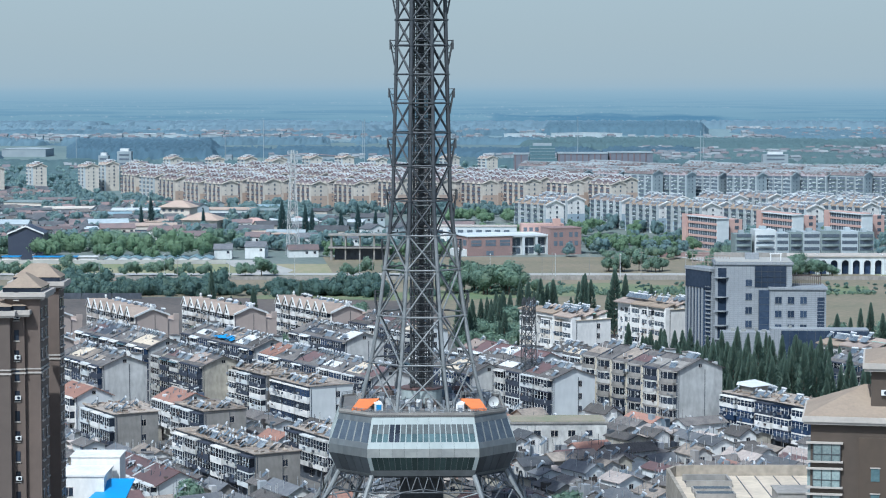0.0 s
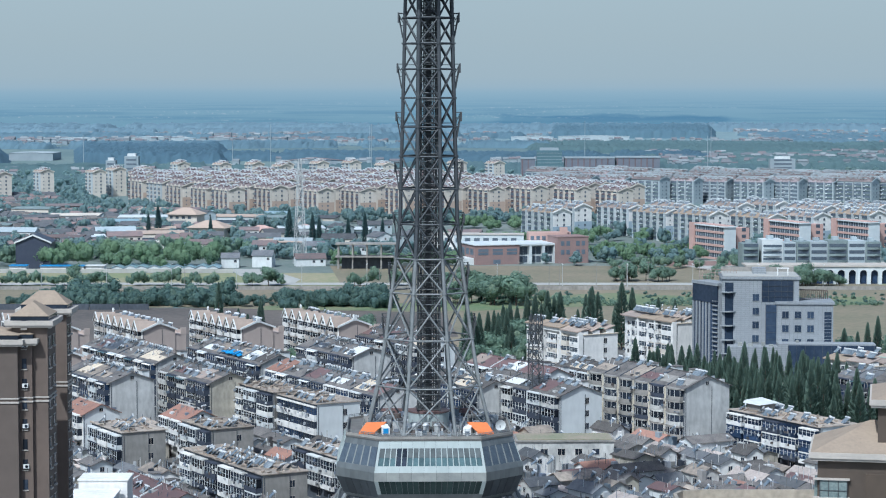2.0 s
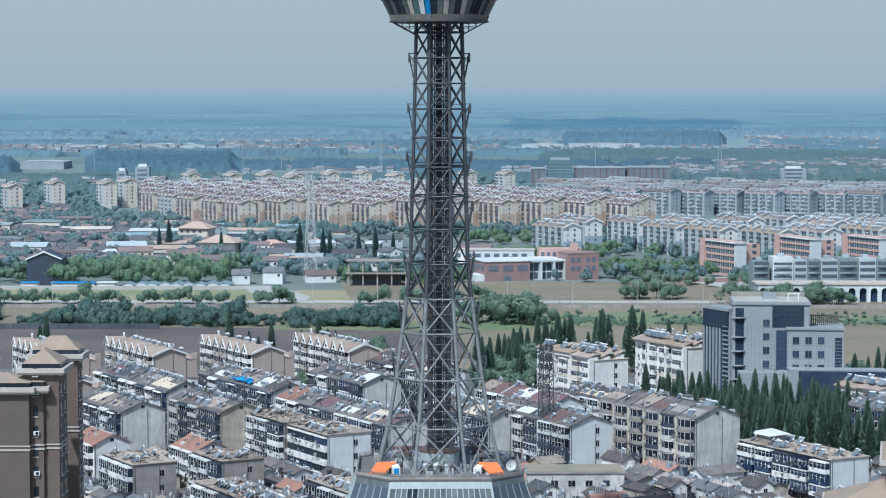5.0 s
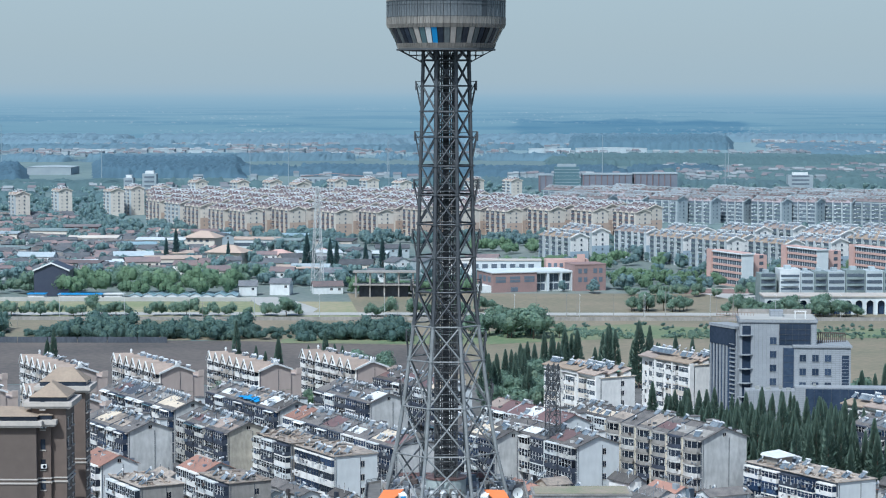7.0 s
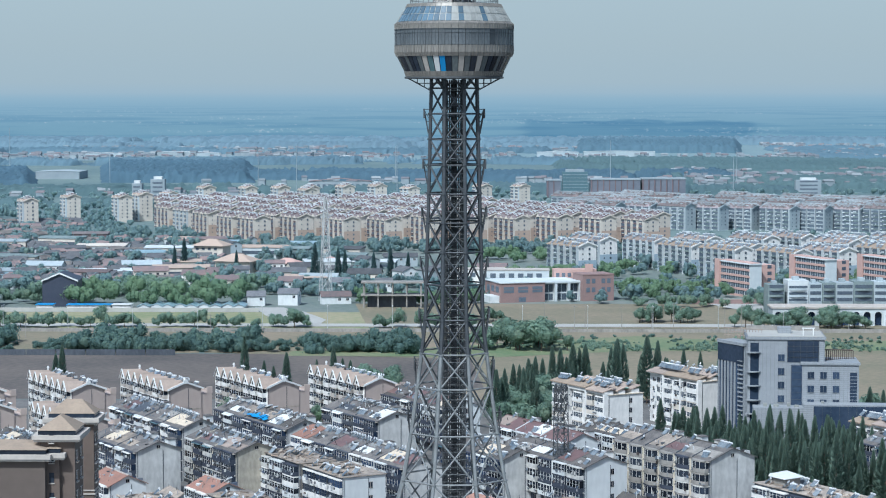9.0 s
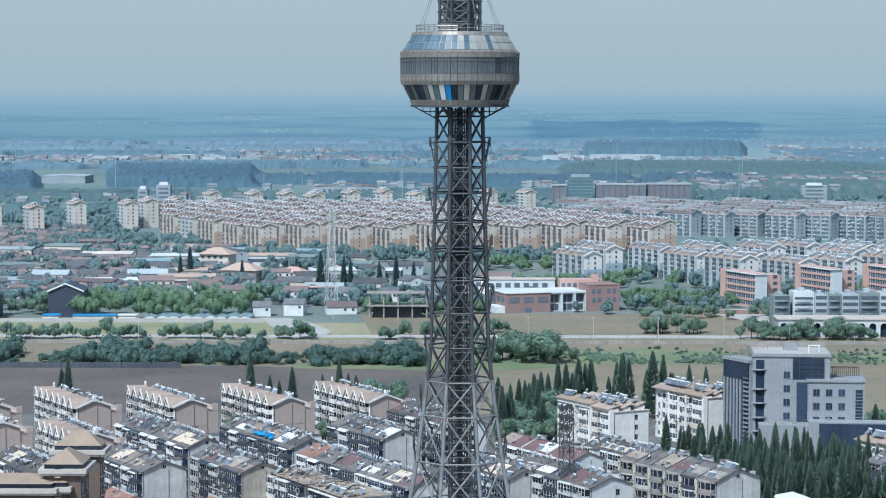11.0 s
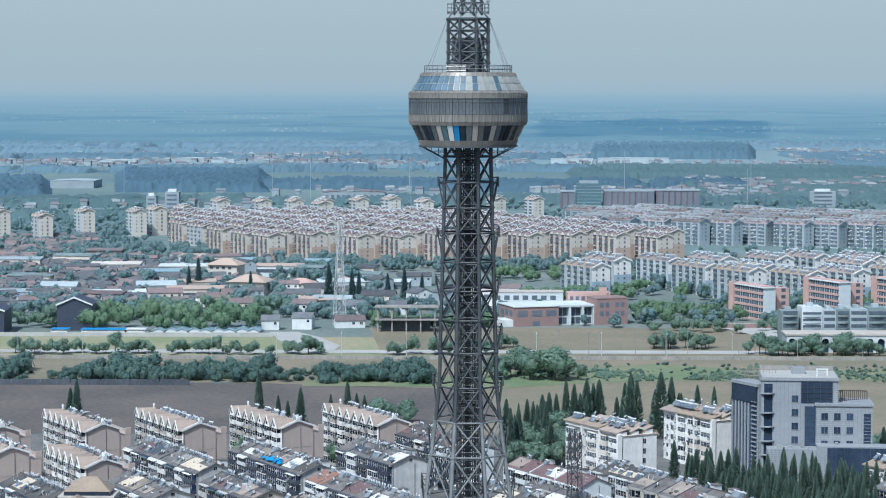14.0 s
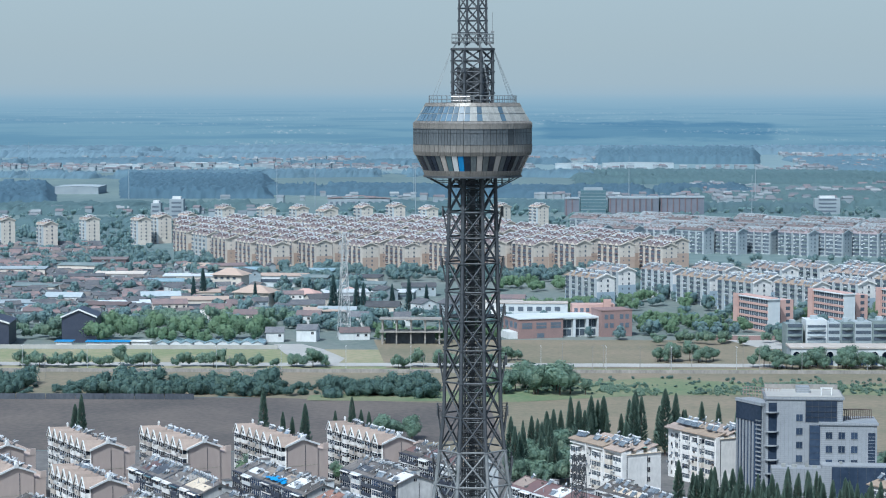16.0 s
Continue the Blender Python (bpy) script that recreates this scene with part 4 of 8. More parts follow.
def pane_mesh(w, d, fh, glass, kind="std"):
    if kind == "bow":
        arc = [(-d + 0.42 - 0.93 * math.sin(math.pi * q / 8), w * q / 8) for q in range(9)]
        return cached(("window", "bow", round(w, 2), d, fh, glass), lambda: Mesh().prism([(-0.02, 0.05)] + arc + [(-0.02, w - 0.05)], 1.06, fh - 0.41), glass)
    return cached(("window", round(w, 2), d, fh, glass), lambda: Mesh().box(-d + 0.22, 0.06, 0.6, -0.02, w - 0.06, fh - 0.32), glass)


def window_mesh(axis, w=1.3, h=1.4, glass="glass_dark"):
    """A window with its frame, set on a wall: axis x faces -x, axis y faces -y."""
    def build():
        m = Mesh()
        if axis == "x":
            m.box(-0.03, 0, 0, 0.02, w, h).box(-0.09, -0.08, -0.12, 0.02, w + 0.08, -0.02, 1).box(-0.06, w / 2 - 0.03, 0, 0, w / 2 + 0.03, h, 1)
            m.box(-0.06, -0.05, h, 0.02, w + 0.05, h + 0.07, 1)
        else:
            m.box(0, -0.03, 0, w, 0.02, h).box(-0.08, -0.09, -0.12, w + 0.08, 0.02, -0.02, 1).box(w / 2 - 0.03, -0.06, 0, w / 2 + 0.03, 0, h, 1)
            m.box(-0.05, -0.06, h, w + 0.05, 0.02, h + 0.07, 1)
        return m
    return cached(("window", axis, w, h, glass), build, glass, "trim")


AC = Mesh().box(-0.4, 0, 0, 0, 0.85, 0.6).tube((-0.41, 0.32, 0.3), (-0.43, 0.32, 0.3), 0.24, 10, 1).make("air_conditioner", "white_sheet", "glass_dark")

HEAT_FRAME = Mesh().tube((-0.6, 0.1, 0), (0.75, 0.1, 1.25), 0.04, 4).tube((-0.6, 1.7, 0), (0.75, 1.7, 1.25), 0.04, 4).tube((0.75, 0.1, 0), (0.75, 0.1, 1.2), 0.04, 4).tube((0.75, 1.7, 0), (0.75, 1.7, 1.2), 0.04, 4).tube((0.75, 0.1, 0.5), (0.75, 1.7, 0.5), 0.03, 4).make("frame", "steel_light")
_a = [(-0.6, 0.05 + k * 0.1, 0.08 + 0.09 * (k % 2)) for k in range(18)]
_b = [(0.66, 0.05 + k * 0.1, 1.18 + 0.09 * (k % 2)) for k in range(18)]
HEAT_SHEET = Mesh().add(_a + _b, [(k, k + 1, k + 19, k + 18) for k in range(17)]).add([(x, y, z - 0.1) for x, y, z in (_a[0], _a[-1], _b[-1], _b[0])], [(3, 2, 1, 0)])
HEAT_TUBES = HEAT_SHEET.make("collector", "heater_glass")
REST = Mesh()                   # heaters too many to count, joined
HEAT_TANK_M = Mesh().tube((0.78, -0.08, 1.4), (0.78, 1.84, 1.4), 0.21, 8)
HEAT_TANK = HEAT_TANK_M.make("tank", "tank")
HEATERS = []


def heater(x, y, z, rz=0.0):
    """A rooftop solar water heater."""
    if len(HEATERS) >= 110:
        HEATERS.append(None)
        mm = pose(x, y, z, 0, 0, rz)
        for tpl, mi in ((HEAT_SHEET, 0), (HEAT_TANK_M, 1)):
            REST.add([mm @ Vector(v) for v in tpl.v], tpl.f, mi)
        for sy in (0.1, 1.7):
            REST.add([mm @ Vector(v) for v in ((0.72, sy, 0), (0.8, sy, 0), (0.8, sy, 1.2), (0.72, sy, 1.2))], [(0, 1, 2, 3)], 2)
        return
    if HEATERS:
        ob = copy_thing(HEATERS[0], pose(x, y, z, 0, 0, rz))
    else:
        ob = thing("solar_water_heater", (x, y, z), "rooftop solar water heater with dark tubes and white tank", "water heater", "rooftop solar heaters", rz=rz)
        part("frame", HEAT_FRAME, ob)
        part("collector", HEAT_TUBES, ob)
        part("tank", HEAT_TANK, ob)
    HEATERS.append(ob)


STYLES = {
    # wall, gable, balcony fronts, glass, roof kind, roof material, words
    "cream": ("white_wall", "pink_wall", ("white_wall", "trim"), "glass_dark", "cross", "peach_roof", "cream apartment block with peach roof tiles and small white gables"),
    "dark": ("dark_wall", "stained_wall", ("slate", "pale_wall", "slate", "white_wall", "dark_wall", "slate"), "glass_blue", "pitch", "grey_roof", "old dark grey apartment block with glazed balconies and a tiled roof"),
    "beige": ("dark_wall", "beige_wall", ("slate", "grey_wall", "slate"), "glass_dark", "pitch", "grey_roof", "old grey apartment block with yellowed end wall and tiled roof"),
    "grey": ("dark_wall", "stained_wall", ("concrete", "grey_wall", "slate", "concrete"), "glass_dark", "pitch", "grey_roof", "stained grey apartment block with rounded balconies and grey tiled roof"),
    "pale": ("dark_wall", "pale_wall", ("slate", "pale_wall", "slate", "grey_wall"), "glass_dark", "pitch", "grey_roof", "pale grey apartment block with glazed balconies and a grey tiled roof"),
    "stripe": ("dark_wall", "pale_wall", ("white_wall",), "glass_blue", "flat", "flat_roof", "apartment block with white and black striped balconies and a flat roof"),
    "flat": ("dark_wall", "concrete", ("pale_wall", "slate", "white_wall", "slate", "grey_wall"), "glass_dark", "flat", "flat_roof", "dark low apartment block with a flat roof full of junk"),
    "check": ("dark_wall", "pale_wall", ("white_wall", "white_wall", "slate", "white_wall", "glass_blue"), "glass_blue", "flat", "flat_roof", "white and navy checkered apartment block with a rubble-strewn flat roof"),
    "white": ("white_wall", "white_wall", ("white_wall", "cream_wall"), "glass_mid", "flat", "roof_tan", "white apartment block with loggias and stepped roofs with tan edges"),
    "red": ("white_wall", "pale_wall", ("white_wall",), "glass_dark", "pitch", "red_roof", "small pale house block with an orange red tiled roof"),
    "maroon": ("grey_wall", "pale_wall", ("pale_wall",), "glass_dark", "pitch", "maroon_roof", "grey block with a maroon sheet roof"),
}


def pitched(W, L, eave, rise, over=0.5, t=0.18):
    """Two roof slopes with thickness, ridge along y."""
    m = Mesh()
    s = rise / (W / 2)
    for sx in (0, 1):
        x0, x1 = (-over, W / 2) if sx == 0 else (W + over, W / 2)
        z0, z1 = eave - over * s, eave + rise
        p = [(x0, -over, z0), (x1, -over, z1), (x1, L + over, z1), (x0, L + over, z0)]
        q = [(x, y, z + t) for x, y, z in p]
        m.hexa(p + q if sx == 0 else p[::-1] + q[::-1])
    return m


def slab(B, L, W, eave, style, bays=None, rise=2.3, heaters=1.0, turn=TURN):
    wall_m, gable_m, fronts, glass, rk, roof_m, words = STYLES[style]
    r = random.Random(int(B[0] * 13 + B[1] * 7))
    root = thing("apartment_block", (B[0], B[1], 0), words, "apartment block", rz=turn)
    p, q = to_pq(*B)
    TAKEN.append((p - 2, p + W + 1, q - 1, q + L + 1))
    floors = max(2, round(eave / 2.9))
    fh = eave / floors
    bays = bays or max(2, round(L / (5.4 if style == "cream" else 6.6)))
    bw = L / bays
    # shell, with its gable ends
    top = eave + (rise if rk != "flat" else 0.0)
    m = Mesh()
    prof = [(0, 0), (W, 0), (W, eave), (W / 2, top), (0, eave)] if rk != "flat" else [(0, 0), (W, 0), (W, eave + 0.5), (0, eave + 0.5)]
    n = len(prof)
    pts = [(x, 0, z) for x, z in prof] + [(x, L, z) for x, z in prof]
    o = len(m.v)
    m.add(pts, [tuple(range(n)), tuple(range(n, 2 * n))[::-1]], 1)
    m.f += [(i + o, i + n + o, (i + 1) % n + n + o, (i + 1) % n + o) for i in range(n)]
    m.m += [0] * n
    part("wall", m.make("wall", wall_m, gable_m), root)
    if rk == "flat":
        part("roof", Mesh().box(-0.4, -0.3, eave + 0.504, W + 0.3, L + 0.3, eave + 0.68).make("roof", roof_m), root)
        m = Mesh()
        for k in range(int(L * (3 if style != "white" else 0.8))):
            x, y = r.uniform(-0.3, W - 1.2), r.uniform(0, L - 1.2)
            h, a, l2, w2 = r.uniform(0.05, 0.35), r.uniform(0, 3.1), r.uniform(0.4, 2.4), r.uniform(0.12, 0.6)
            c, s = math.cos(a), math.sin(a)
            q = [(x, y), (x + c * l2, y + s * l2), (x + c * l2 - s * w2, y + s * l2 + c * w2), (x - s * w2, y + c * w2)]
            z, tilt = eave + 0.684, r.choice((0, 0, r.uniform(0.1, 0.6)))
            m.hexa([(*q[0], z), (*q[1], z + tilt), (*q[2], z + tilt), (*q[3], z), (*q[0], z + h), (*q[1], z + h + tilt), (*q[2], z + h + tilt), (*q[3], z + h)])
        tagged(part("roof_clutter", m.make("roof_clutter", "rubble"), root), kind="stuff")
        deck = eave + 0.68
    else:
        part("roof", pitched(W, L, eave, rise).make("roof", roof_m), root)
        deck = eave
        if rk == "pitch":
            m = Mesh().box(W / 2 - 0.2, -0.4, top + 0.1, W / 2 + 0.2, L + 0.4, top + 0.32)
            part("ridge", m.make("ridge", "trim" if style in ("red", "white") else roof_m), root)
            for k in range(1, bays):
                m = Mesh().hexa([(-0.3, -0.1, eave - 0.1), (W / 2, -0.1, top - 0.02), (W / 2, 0.12, top - 0.02), (-0.3, 0.12, eave - 0.1), (-0.3, -0.1, eave + 0.36), (W / 2, -0.1, top + 0.34), (W / 2, 0.12, top + 0.34), (-0.3, 0.12, eave + 0.36)])
                if k % 2 == 0 or style == "grey":
                    part("fire_wall", m.make("fire_wall", "dark_wall" if style in ("grey", "pale", "dark") else gable_m), root, (0, k * bw, 0))
        part("cornice", Mesh().box(-0.75, -0.3, eave - 0.42, 0.0, L + 0.3, eave - 0.2).make("cornice", "trim"), root)
    if style == "white":
        n = max(2, round(L / 9))
        for k in range(n):
            y0, y1 = k * L / n, (k + 1) * L / n
            for x0, x1, hh in ((-1.35, W * 0.16, r.choice((0.5, 0.9, 1.3))), (W * 0.3, W * 0.5, r.choice((0.5, 1.0))), (W * 0.68, W * 0.9, r.choice((0.5, 0.9, 1.2)))):
                z = eave + 0.684
                part("roof_step", Mesh().box(x0, y0 + 0.25, z, x1, y1 - 0.5, z + hh).make("roof_step", "white_wall"), root)
                m = Mesh().hexa([(x0 - 0.5, y0, z + hh - 0.25), (x1 + 0.3, y0, z + hh + 0.9), (x1 + 0.3, y1 - 0.2, z + hh + 0.9), (x0 - 0.5, y1 - 0.2, z + hh - 0.25),
                                 (x0 - 0.5, y0, z + hh + 0.05), (x1 + 0.3, y0, z + hh + 1.15), (x1 + 0.3, y1 - 0.2, z + hh + 1.15), (x0 - 0.5, y1 - 0.2, z + hh + 0.05)])
                part("roof_slope", m.make("roof_slope", r.choice(("brown_tile", "peach_roof", "peach_roof", "tan_roof"))), root, label="tan tiled roof edge over a white step")
            part("roof_awning", Mesh().box(W * 0.52, y0 + 1, eave + 2.1, W * 0.66, y1 - 2.5, eave + 2.2).box(W * 0.52, y0 + 1, eave + 0.684, W * 0.53, y0 + 1.1, eave + 2.1).make("roof_awning", ("jade_sheet", "white_sheet", "orange_wood")[k % 3]), root)
            part("bay_pier", Mesh().box(-1.55, y0 - 0.3, 0, 0, y0 + 0.5, eave + 1.2).make("bay_pier", "white_wall"), root)
    # facade
    if style == "cream":
        gap, d = 0.32, 1.35
        cg = Mesh()
        ng = bays
        hw = L / ng * 0.34
        cg.add([(-1.5, -hw, 0), (-1.5, hw, 0), (-1.5, 0, 2.5)], [(0, 2, 1)], 0)
        cg.box(-1.56, -0.45, 0.35, -1.5, 0.45, 1.25, 3)
        for sgn in (-1, 1):
            a = [(-1.75, sgn * (hw + 0.3), -0.25), (-1.75, 0, 2.6), (4.9, 0, 2.3), (1.4, sgn * (hw + 0.3), -0.25)]
            b = [(x, y, z + 0.18) for x, y, z in a]
            cg.hexa(a + b, 1)
            cg.hexa([(-1.95, sgn * (hw + 0.4), -0.3), (-1.7, sgn * (hw + 0.4), -0.3), (-1.6, 0, 2.7), (-1.95, 0, 2.7), (-1.95, sgn * (hw + 0.4), -0.08), (-1.6, sgn * (hw + 0.4), -0.08), (-1.6, 0, 2.92), (-1.95, 0, 2.92)], 2)
        cg_me = cg.make("roof_gable", "white_wall", "peach_roof", "white_sheet", "glass_dark")
        for j in range(ng):
            part("roof_gable", cg_me, root, (0.2, (j + 0.5) * L / ng, eave - 0.1), label="small white gable with a peach tiled roof")
        # gable end with white copings and a lower wing behind
        for sgn, x0 in ((1, -0.5), (-1, W + 0.5)):
            m = Mesh().hexa([(x0, -0.6, eave - 0.4), (W / 2, -0.6, top + 0.05), (W / 2, -0.25, top + 0.05), (x0, -0.25, eave - 0.4), (x0, -0.6, eave + 0.15), (W / 2, -0.6, top + 0.6), (W / 2, -0.25, top + 0.6), (x0, -0.25, eave + 0.15)])
            part("gable_coping", m.make("gable_coping", "white_sheet"), root, label="white coping on the gable end")
        part("gable_boss", Mesh().tube((W / 2, -0.66, top + 0.5), (W / 2, -0.2, top + 0.5), 0.7, 10).make("gable_boss", "white_sheet"), root)
        for yy in (0.4, L - 0.4):
            part("finial", Mesh().tube((W / 2, yy, top), (W / 2, yy, top + 1.1), 0.3, 8).tube((W / 2, yy, top + 1.1), (W / 2, yy, top + 1.7), 0.45, 8, r2=0.25).make("finial", "white_sheet"), root)
        part("rear_wing", Mesh().box(W, 0.3, 0, W + 3.6, L - 1, eave - 1.8).box(W + 2.0, 0.2, eave - 1.8, W + 3.7, 0.8, eave + 0.1).box(W + 3.4, 0.8, eave - 1.8, W + 3.7, L - 1, eave - 0.9).make("rear_wing", "pink_wall"), root)
        for zz in (0.28, 0.62):
            part("string_course", Mesh().box(-0.02, -0.06, eave * zz, W + 0.02, 0.0, eave * zz + 0.18).make("string_course", "beige_wall"), root)
    else:
        gap, d = {"stripe": 0.07, "white": 0.26}.get(style, 0.16), 1.35
    for j in range(bays):
        w = bw * (1 - gap)
        y0 = j * bw + bw * gap * 0.5
        front = fronts[j % len(fronts)] if len(fronts) > 1 else fronts[0]
        if j % 4 == 3 and style == "white":
            for i in range(floors):
                part("window", window_mesh("x", 1.5, 1.5, glass), root, (0, y0 + w * 0.12, i * fh + 0.9))
                part("window", window_mesh("x", 0.8, 1.1, "glass_dark"), root, (0, y0 + w * 0.72, i * fh + 1.1))
            continue
        for i in range(floors):
            if i == 0 and style not in ("cream", "white"):
                part("window", window_mesh("x", 1.5, 1.3), root, (0, y0 + w * 0.3, 1.0))
                continue
            fr = front if r.random() < 0.5 else r.choice(fronts)
            dd = d if style != "stripe" else 0.7
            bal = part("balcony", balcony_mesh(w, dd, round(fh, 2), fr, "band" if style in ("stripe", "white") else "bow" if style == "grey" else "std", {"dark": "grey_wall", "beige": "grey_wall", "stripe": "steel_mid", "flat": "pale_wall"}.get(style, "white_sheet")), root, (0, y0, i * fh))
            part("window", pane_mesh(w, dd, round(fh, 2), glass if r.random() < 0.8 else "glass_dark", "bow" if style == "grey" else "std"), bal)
            if r.random() < 0.28:
                part("air_conditioner", AC, root, (0, y0 + w + 0.15, i * fh + 0.9))
            elif r.random() < 0.4:
                part("window", window_mesh("x", 0.7, 1.2), root, (0, y0 + w + 0.25, i * fh + 1.0))
        if style in ("grey", "beige", "white", "dark", "pale") and (j % 2 or style == "grey"):
            part("stair_strip", Mesh().box(-0.9, y0 + w + 0.1, 0, 0, y0 + w + bw * gap - 0.1, eave - 0.2).make("stair_strip", "stair_cream" if style in ("grey", "beige") or B[0] < -70 else "pale_wall" if style != "white" else "white_wall"), root, label="yellowish stair strip between the balconies")
    for x in (0.3, W * 0.6):
        part("downpipe", Mesh().tube((0, -0.08, 0), (0, -0.08, eave), 0.07, 5).make("downpipe", "dark_wall"), root, (x, 0, 0))
    if style not in ("cream", "red", "white"):
        for i in range(1, floors):
            part("floor_band", Mesh().box(-0.22, 0.02, -0.16, 0, L - 0.02, 0.0).make("floor_band", "grey_wall"), root, (0, 0, i * fh))
    # washing, cages, pots and pipes
    cl = Mesh()
    for k in range(int(L * floors * 0.6)):
        y, z = r.uniform(0, L - 1), r.randrange(1, floors) * fh + r.uniform(0.2, fh - 0.9)
        w2, h2, d2 = r.uniform(0.2, 0.8), r.uniform(0.2, 0.7), r.uniform(0.08, 0.4)
        cl.box(-d - d2 - 0.04, y, z, -d - 0.04, y + w2, z + h2)
    if rk != "flat":
        for k in range(int(L * 1.5)):
            x, y = r.uniform(0.4, W - 1), r.uniform(0.3, L - 1.5)
            z = eave + rise * (1 - abs(x - W / 2) / (W / 2))
            if style == "cream" and x < W / 2:
                continue
            if r.random() < 0.5:
                cl.box(x, y, z - 0.2, x + r.uniform(0.2, 1.4), y + r.uniform(0.2, 1.3), z + r.uniform(0.3, 0.9))
            else:
                cl.tube((x, y, z - 0.2), (x + r.uniform(-0.5, 0.5), y + r.uniform(-0.5, 0.5), z + r.uniform(0.6, 1.5)), r.uniform(0.04, 0.1), 5)
    tagged(part("clutter", cl.make("clutter", "bric"), root, label="washing, cages, pots and pipes on balconies and roof"), kind="stuff")
    # gable windows
    if style in ("pale", "stripe", "white", "flat"):
        for i in range(1, floors):
            part("window", window_mesh("y", 1.1, 1.4), root, (W * 0.60, 0, i * fh + 0.8))
    if style in ("grey", "red", "beige", "dark"):
        part("attic_window", window_mesh("y", 0.9, 0.8), root, (W / 2 - 0.45, 0, eave + 0.5))
    # patches of sheet metal on the tiles, and awnings
    if rk == "pitch" and style not in ("red", "white"):
        for k in range(bays):
            if r.random() < (0.9 if style == "grey" else 0.6):
                a, b = (0.1, 0.95) if r.random() < 0.6 else (0.15, 0.6)
                col = r.choice(("maroon_roof", "maroon_roof", "white_sheet", "flat_roof", "grey_roof", "concrete", "roof_tan", "tile_dim", "brown_tile", "dark_wall"))
                y0, y1 = k * bw + 0.15, (k + 1) * bw - 0.1
                f = lambda t, y, dz: (W / 2 * t, y, eave + rise * t + 0.2 + dz)
                part("roof_patch", Mesh().hexa([f(a, y0, 0), f(b, y0, 0), f(b, y1, 0), f(a, y1, 0), f(a, y0, 0.06), f(b, y0, 0.06), f(b, y1, 0.06), f(a, y1, 0.06)]).make("roof_patch", col), root, label="patch of differing roof covering")
            if r.random() < (1.0 if B == (-79, 603) else 0.5 if style == "dark" else 0.25):
                y0 = k * bw + 0.5
                part("awning", Mesh().hexa([(-2.0, y0, eave - 0.5), (-0.3, y0, eave - 0.05), (-0.3, y0 + bw * 0.8, eave - 0.05), (-2.0, y0 + bw * 0.8, eave - 0.5), (-2.0, y0, eave - 0.44), (-0.3, y0, eave + 0.01), (-0.3, y0 + bw * 0.8, eave + 0.01), (-2.0, y0 + bw * 0.8, eave - 0.44)]).make("awning", r.choice(("white_sheet", "white_wall", "pale_wall", "glass_teal", "grey_wall"))), root)
            if r.random() < 0.5:
                hx, hy = r.uniform(W * 0.55, W * 0.8), k * bw + r.uniform(0.5, bw - 3)
                zz = eave + rise * (W - hx) / (W / 2)
                part("roof_hut", Mesh().box(hx, hy, eave, hx + 2.0, hy + 2.4, zz + 1.3).box(hx - 0.2, hy - 0.2, zz + 1.3, hx + 2.2, hy + 2.6, zz + 1.45, 1).make("roof_hut", r.choice(("pale_wall", "grey_wall", "white_wall")), "grey_roof"), root)
    if B == (-51, 605):
        f = lambda t, y, dz: (W / 2 * t, y, eave + rise * t + 0.9 + dz)
        tarp, tq = Mesh(), random.Random(4)
        for k in range(9):
            ya, yb = 13.5 + k * 1.35, 13.7 + (k + 1) * 1.35
            lo, hi = tq.uniform(-0.12, 0.05), tq.uniform(0.12, 0.34)
            dz = [tq.uniform(-0.15, 0.35) for q in range(4)]
            p = [f(lo, ya, dz[0]), f(hi, ya, dz[1]), f(hi + tq.uniform(-0.08, 0.08), yb, dz[2]), f(lo, yb, dz[3])]
            tarp.hexa(p + [(a, b, c + 0.07) for a, b, c in p])
        part("tarpaulin", tarp.make("tarpaulin", "blue_sheet"), root, label="crumpled bright blue tarpaulin on the roof")
    if style == "check":
        part("penthouse", Mesh().box(2.5, L - 8.5, eave + 0.684, 7.0, L - 3.5, eave + 2.4).make("penthouse", "concrete"), root)
        part("penthouse_roof", Mesh().hexa([(1.8, L - 9.2, eave + 2.404), (7.8, L - 9.2, eave + 2.6), (7.8, L - 2.8, eave + 2.6), (1.8, L - 2.8, eave + 2.404), (1.8, L - 9.2, eave + 2.5), (7.8, L - 9.2, eave + 2.75), (7.4, L - 2.8, eave + 3.3), (2.4, L - 2.8, eave + 3.0)]).make("penthouse_roof", "pale_wall"), root, label="pale sheet roof of the penthouse")
    if B == (-17.5, 545):
        f = lambda t, y, dz: (W / 2 * t, y, eave + rise * t + 0.28 + dz)
        part("red_roof", Mesh().hexa([f(-0.1, L - 9, 0), f(1, L - 9, 0), f(1, L, 0), f(-0.1, L, 0), f(-0.1, L - 9, 0.1), f(1, L - 9, 0.1), f(1, L, 0.1), f(-0.1, L, 0.1)]).make("red_roof", "red_roof"), root, label="stretch of faded red roof tiles")
    # water heaters
    if heaters:
        for row in range(3 if rk == "flat" else 2):
            k = 0.8
            while k < L - 2.5:
                if r.random() < (0.58 if row == 0 else 0.26) * heaters:
                    x = (1.0, W * 0.45, W * 0.75)[row] if rk == "flat" else ((W / 2 + 0.9, W - 1.2)[row] if style == "cream" else (W / 2 - 0.4, 1.3)[row])
                    z = deck + (2.1 if style == "white" else 0) if rk == "flat" else eave + rise * (1 - abs(x - W / 2) / (W / 2)) - 0.15
                    gx, gy = B[0] + x * CT - k * ST, B[1] + x * ST + k * CT
                    heater(gx, gy, z, (7 if B[0] < 0 else 20) + r.choice((0, 0, 0, -35, 30)) + r.uniform(-9, 9))
                k += r.choice((1.35, 1.45, 1.6, 1.6, 3.6))
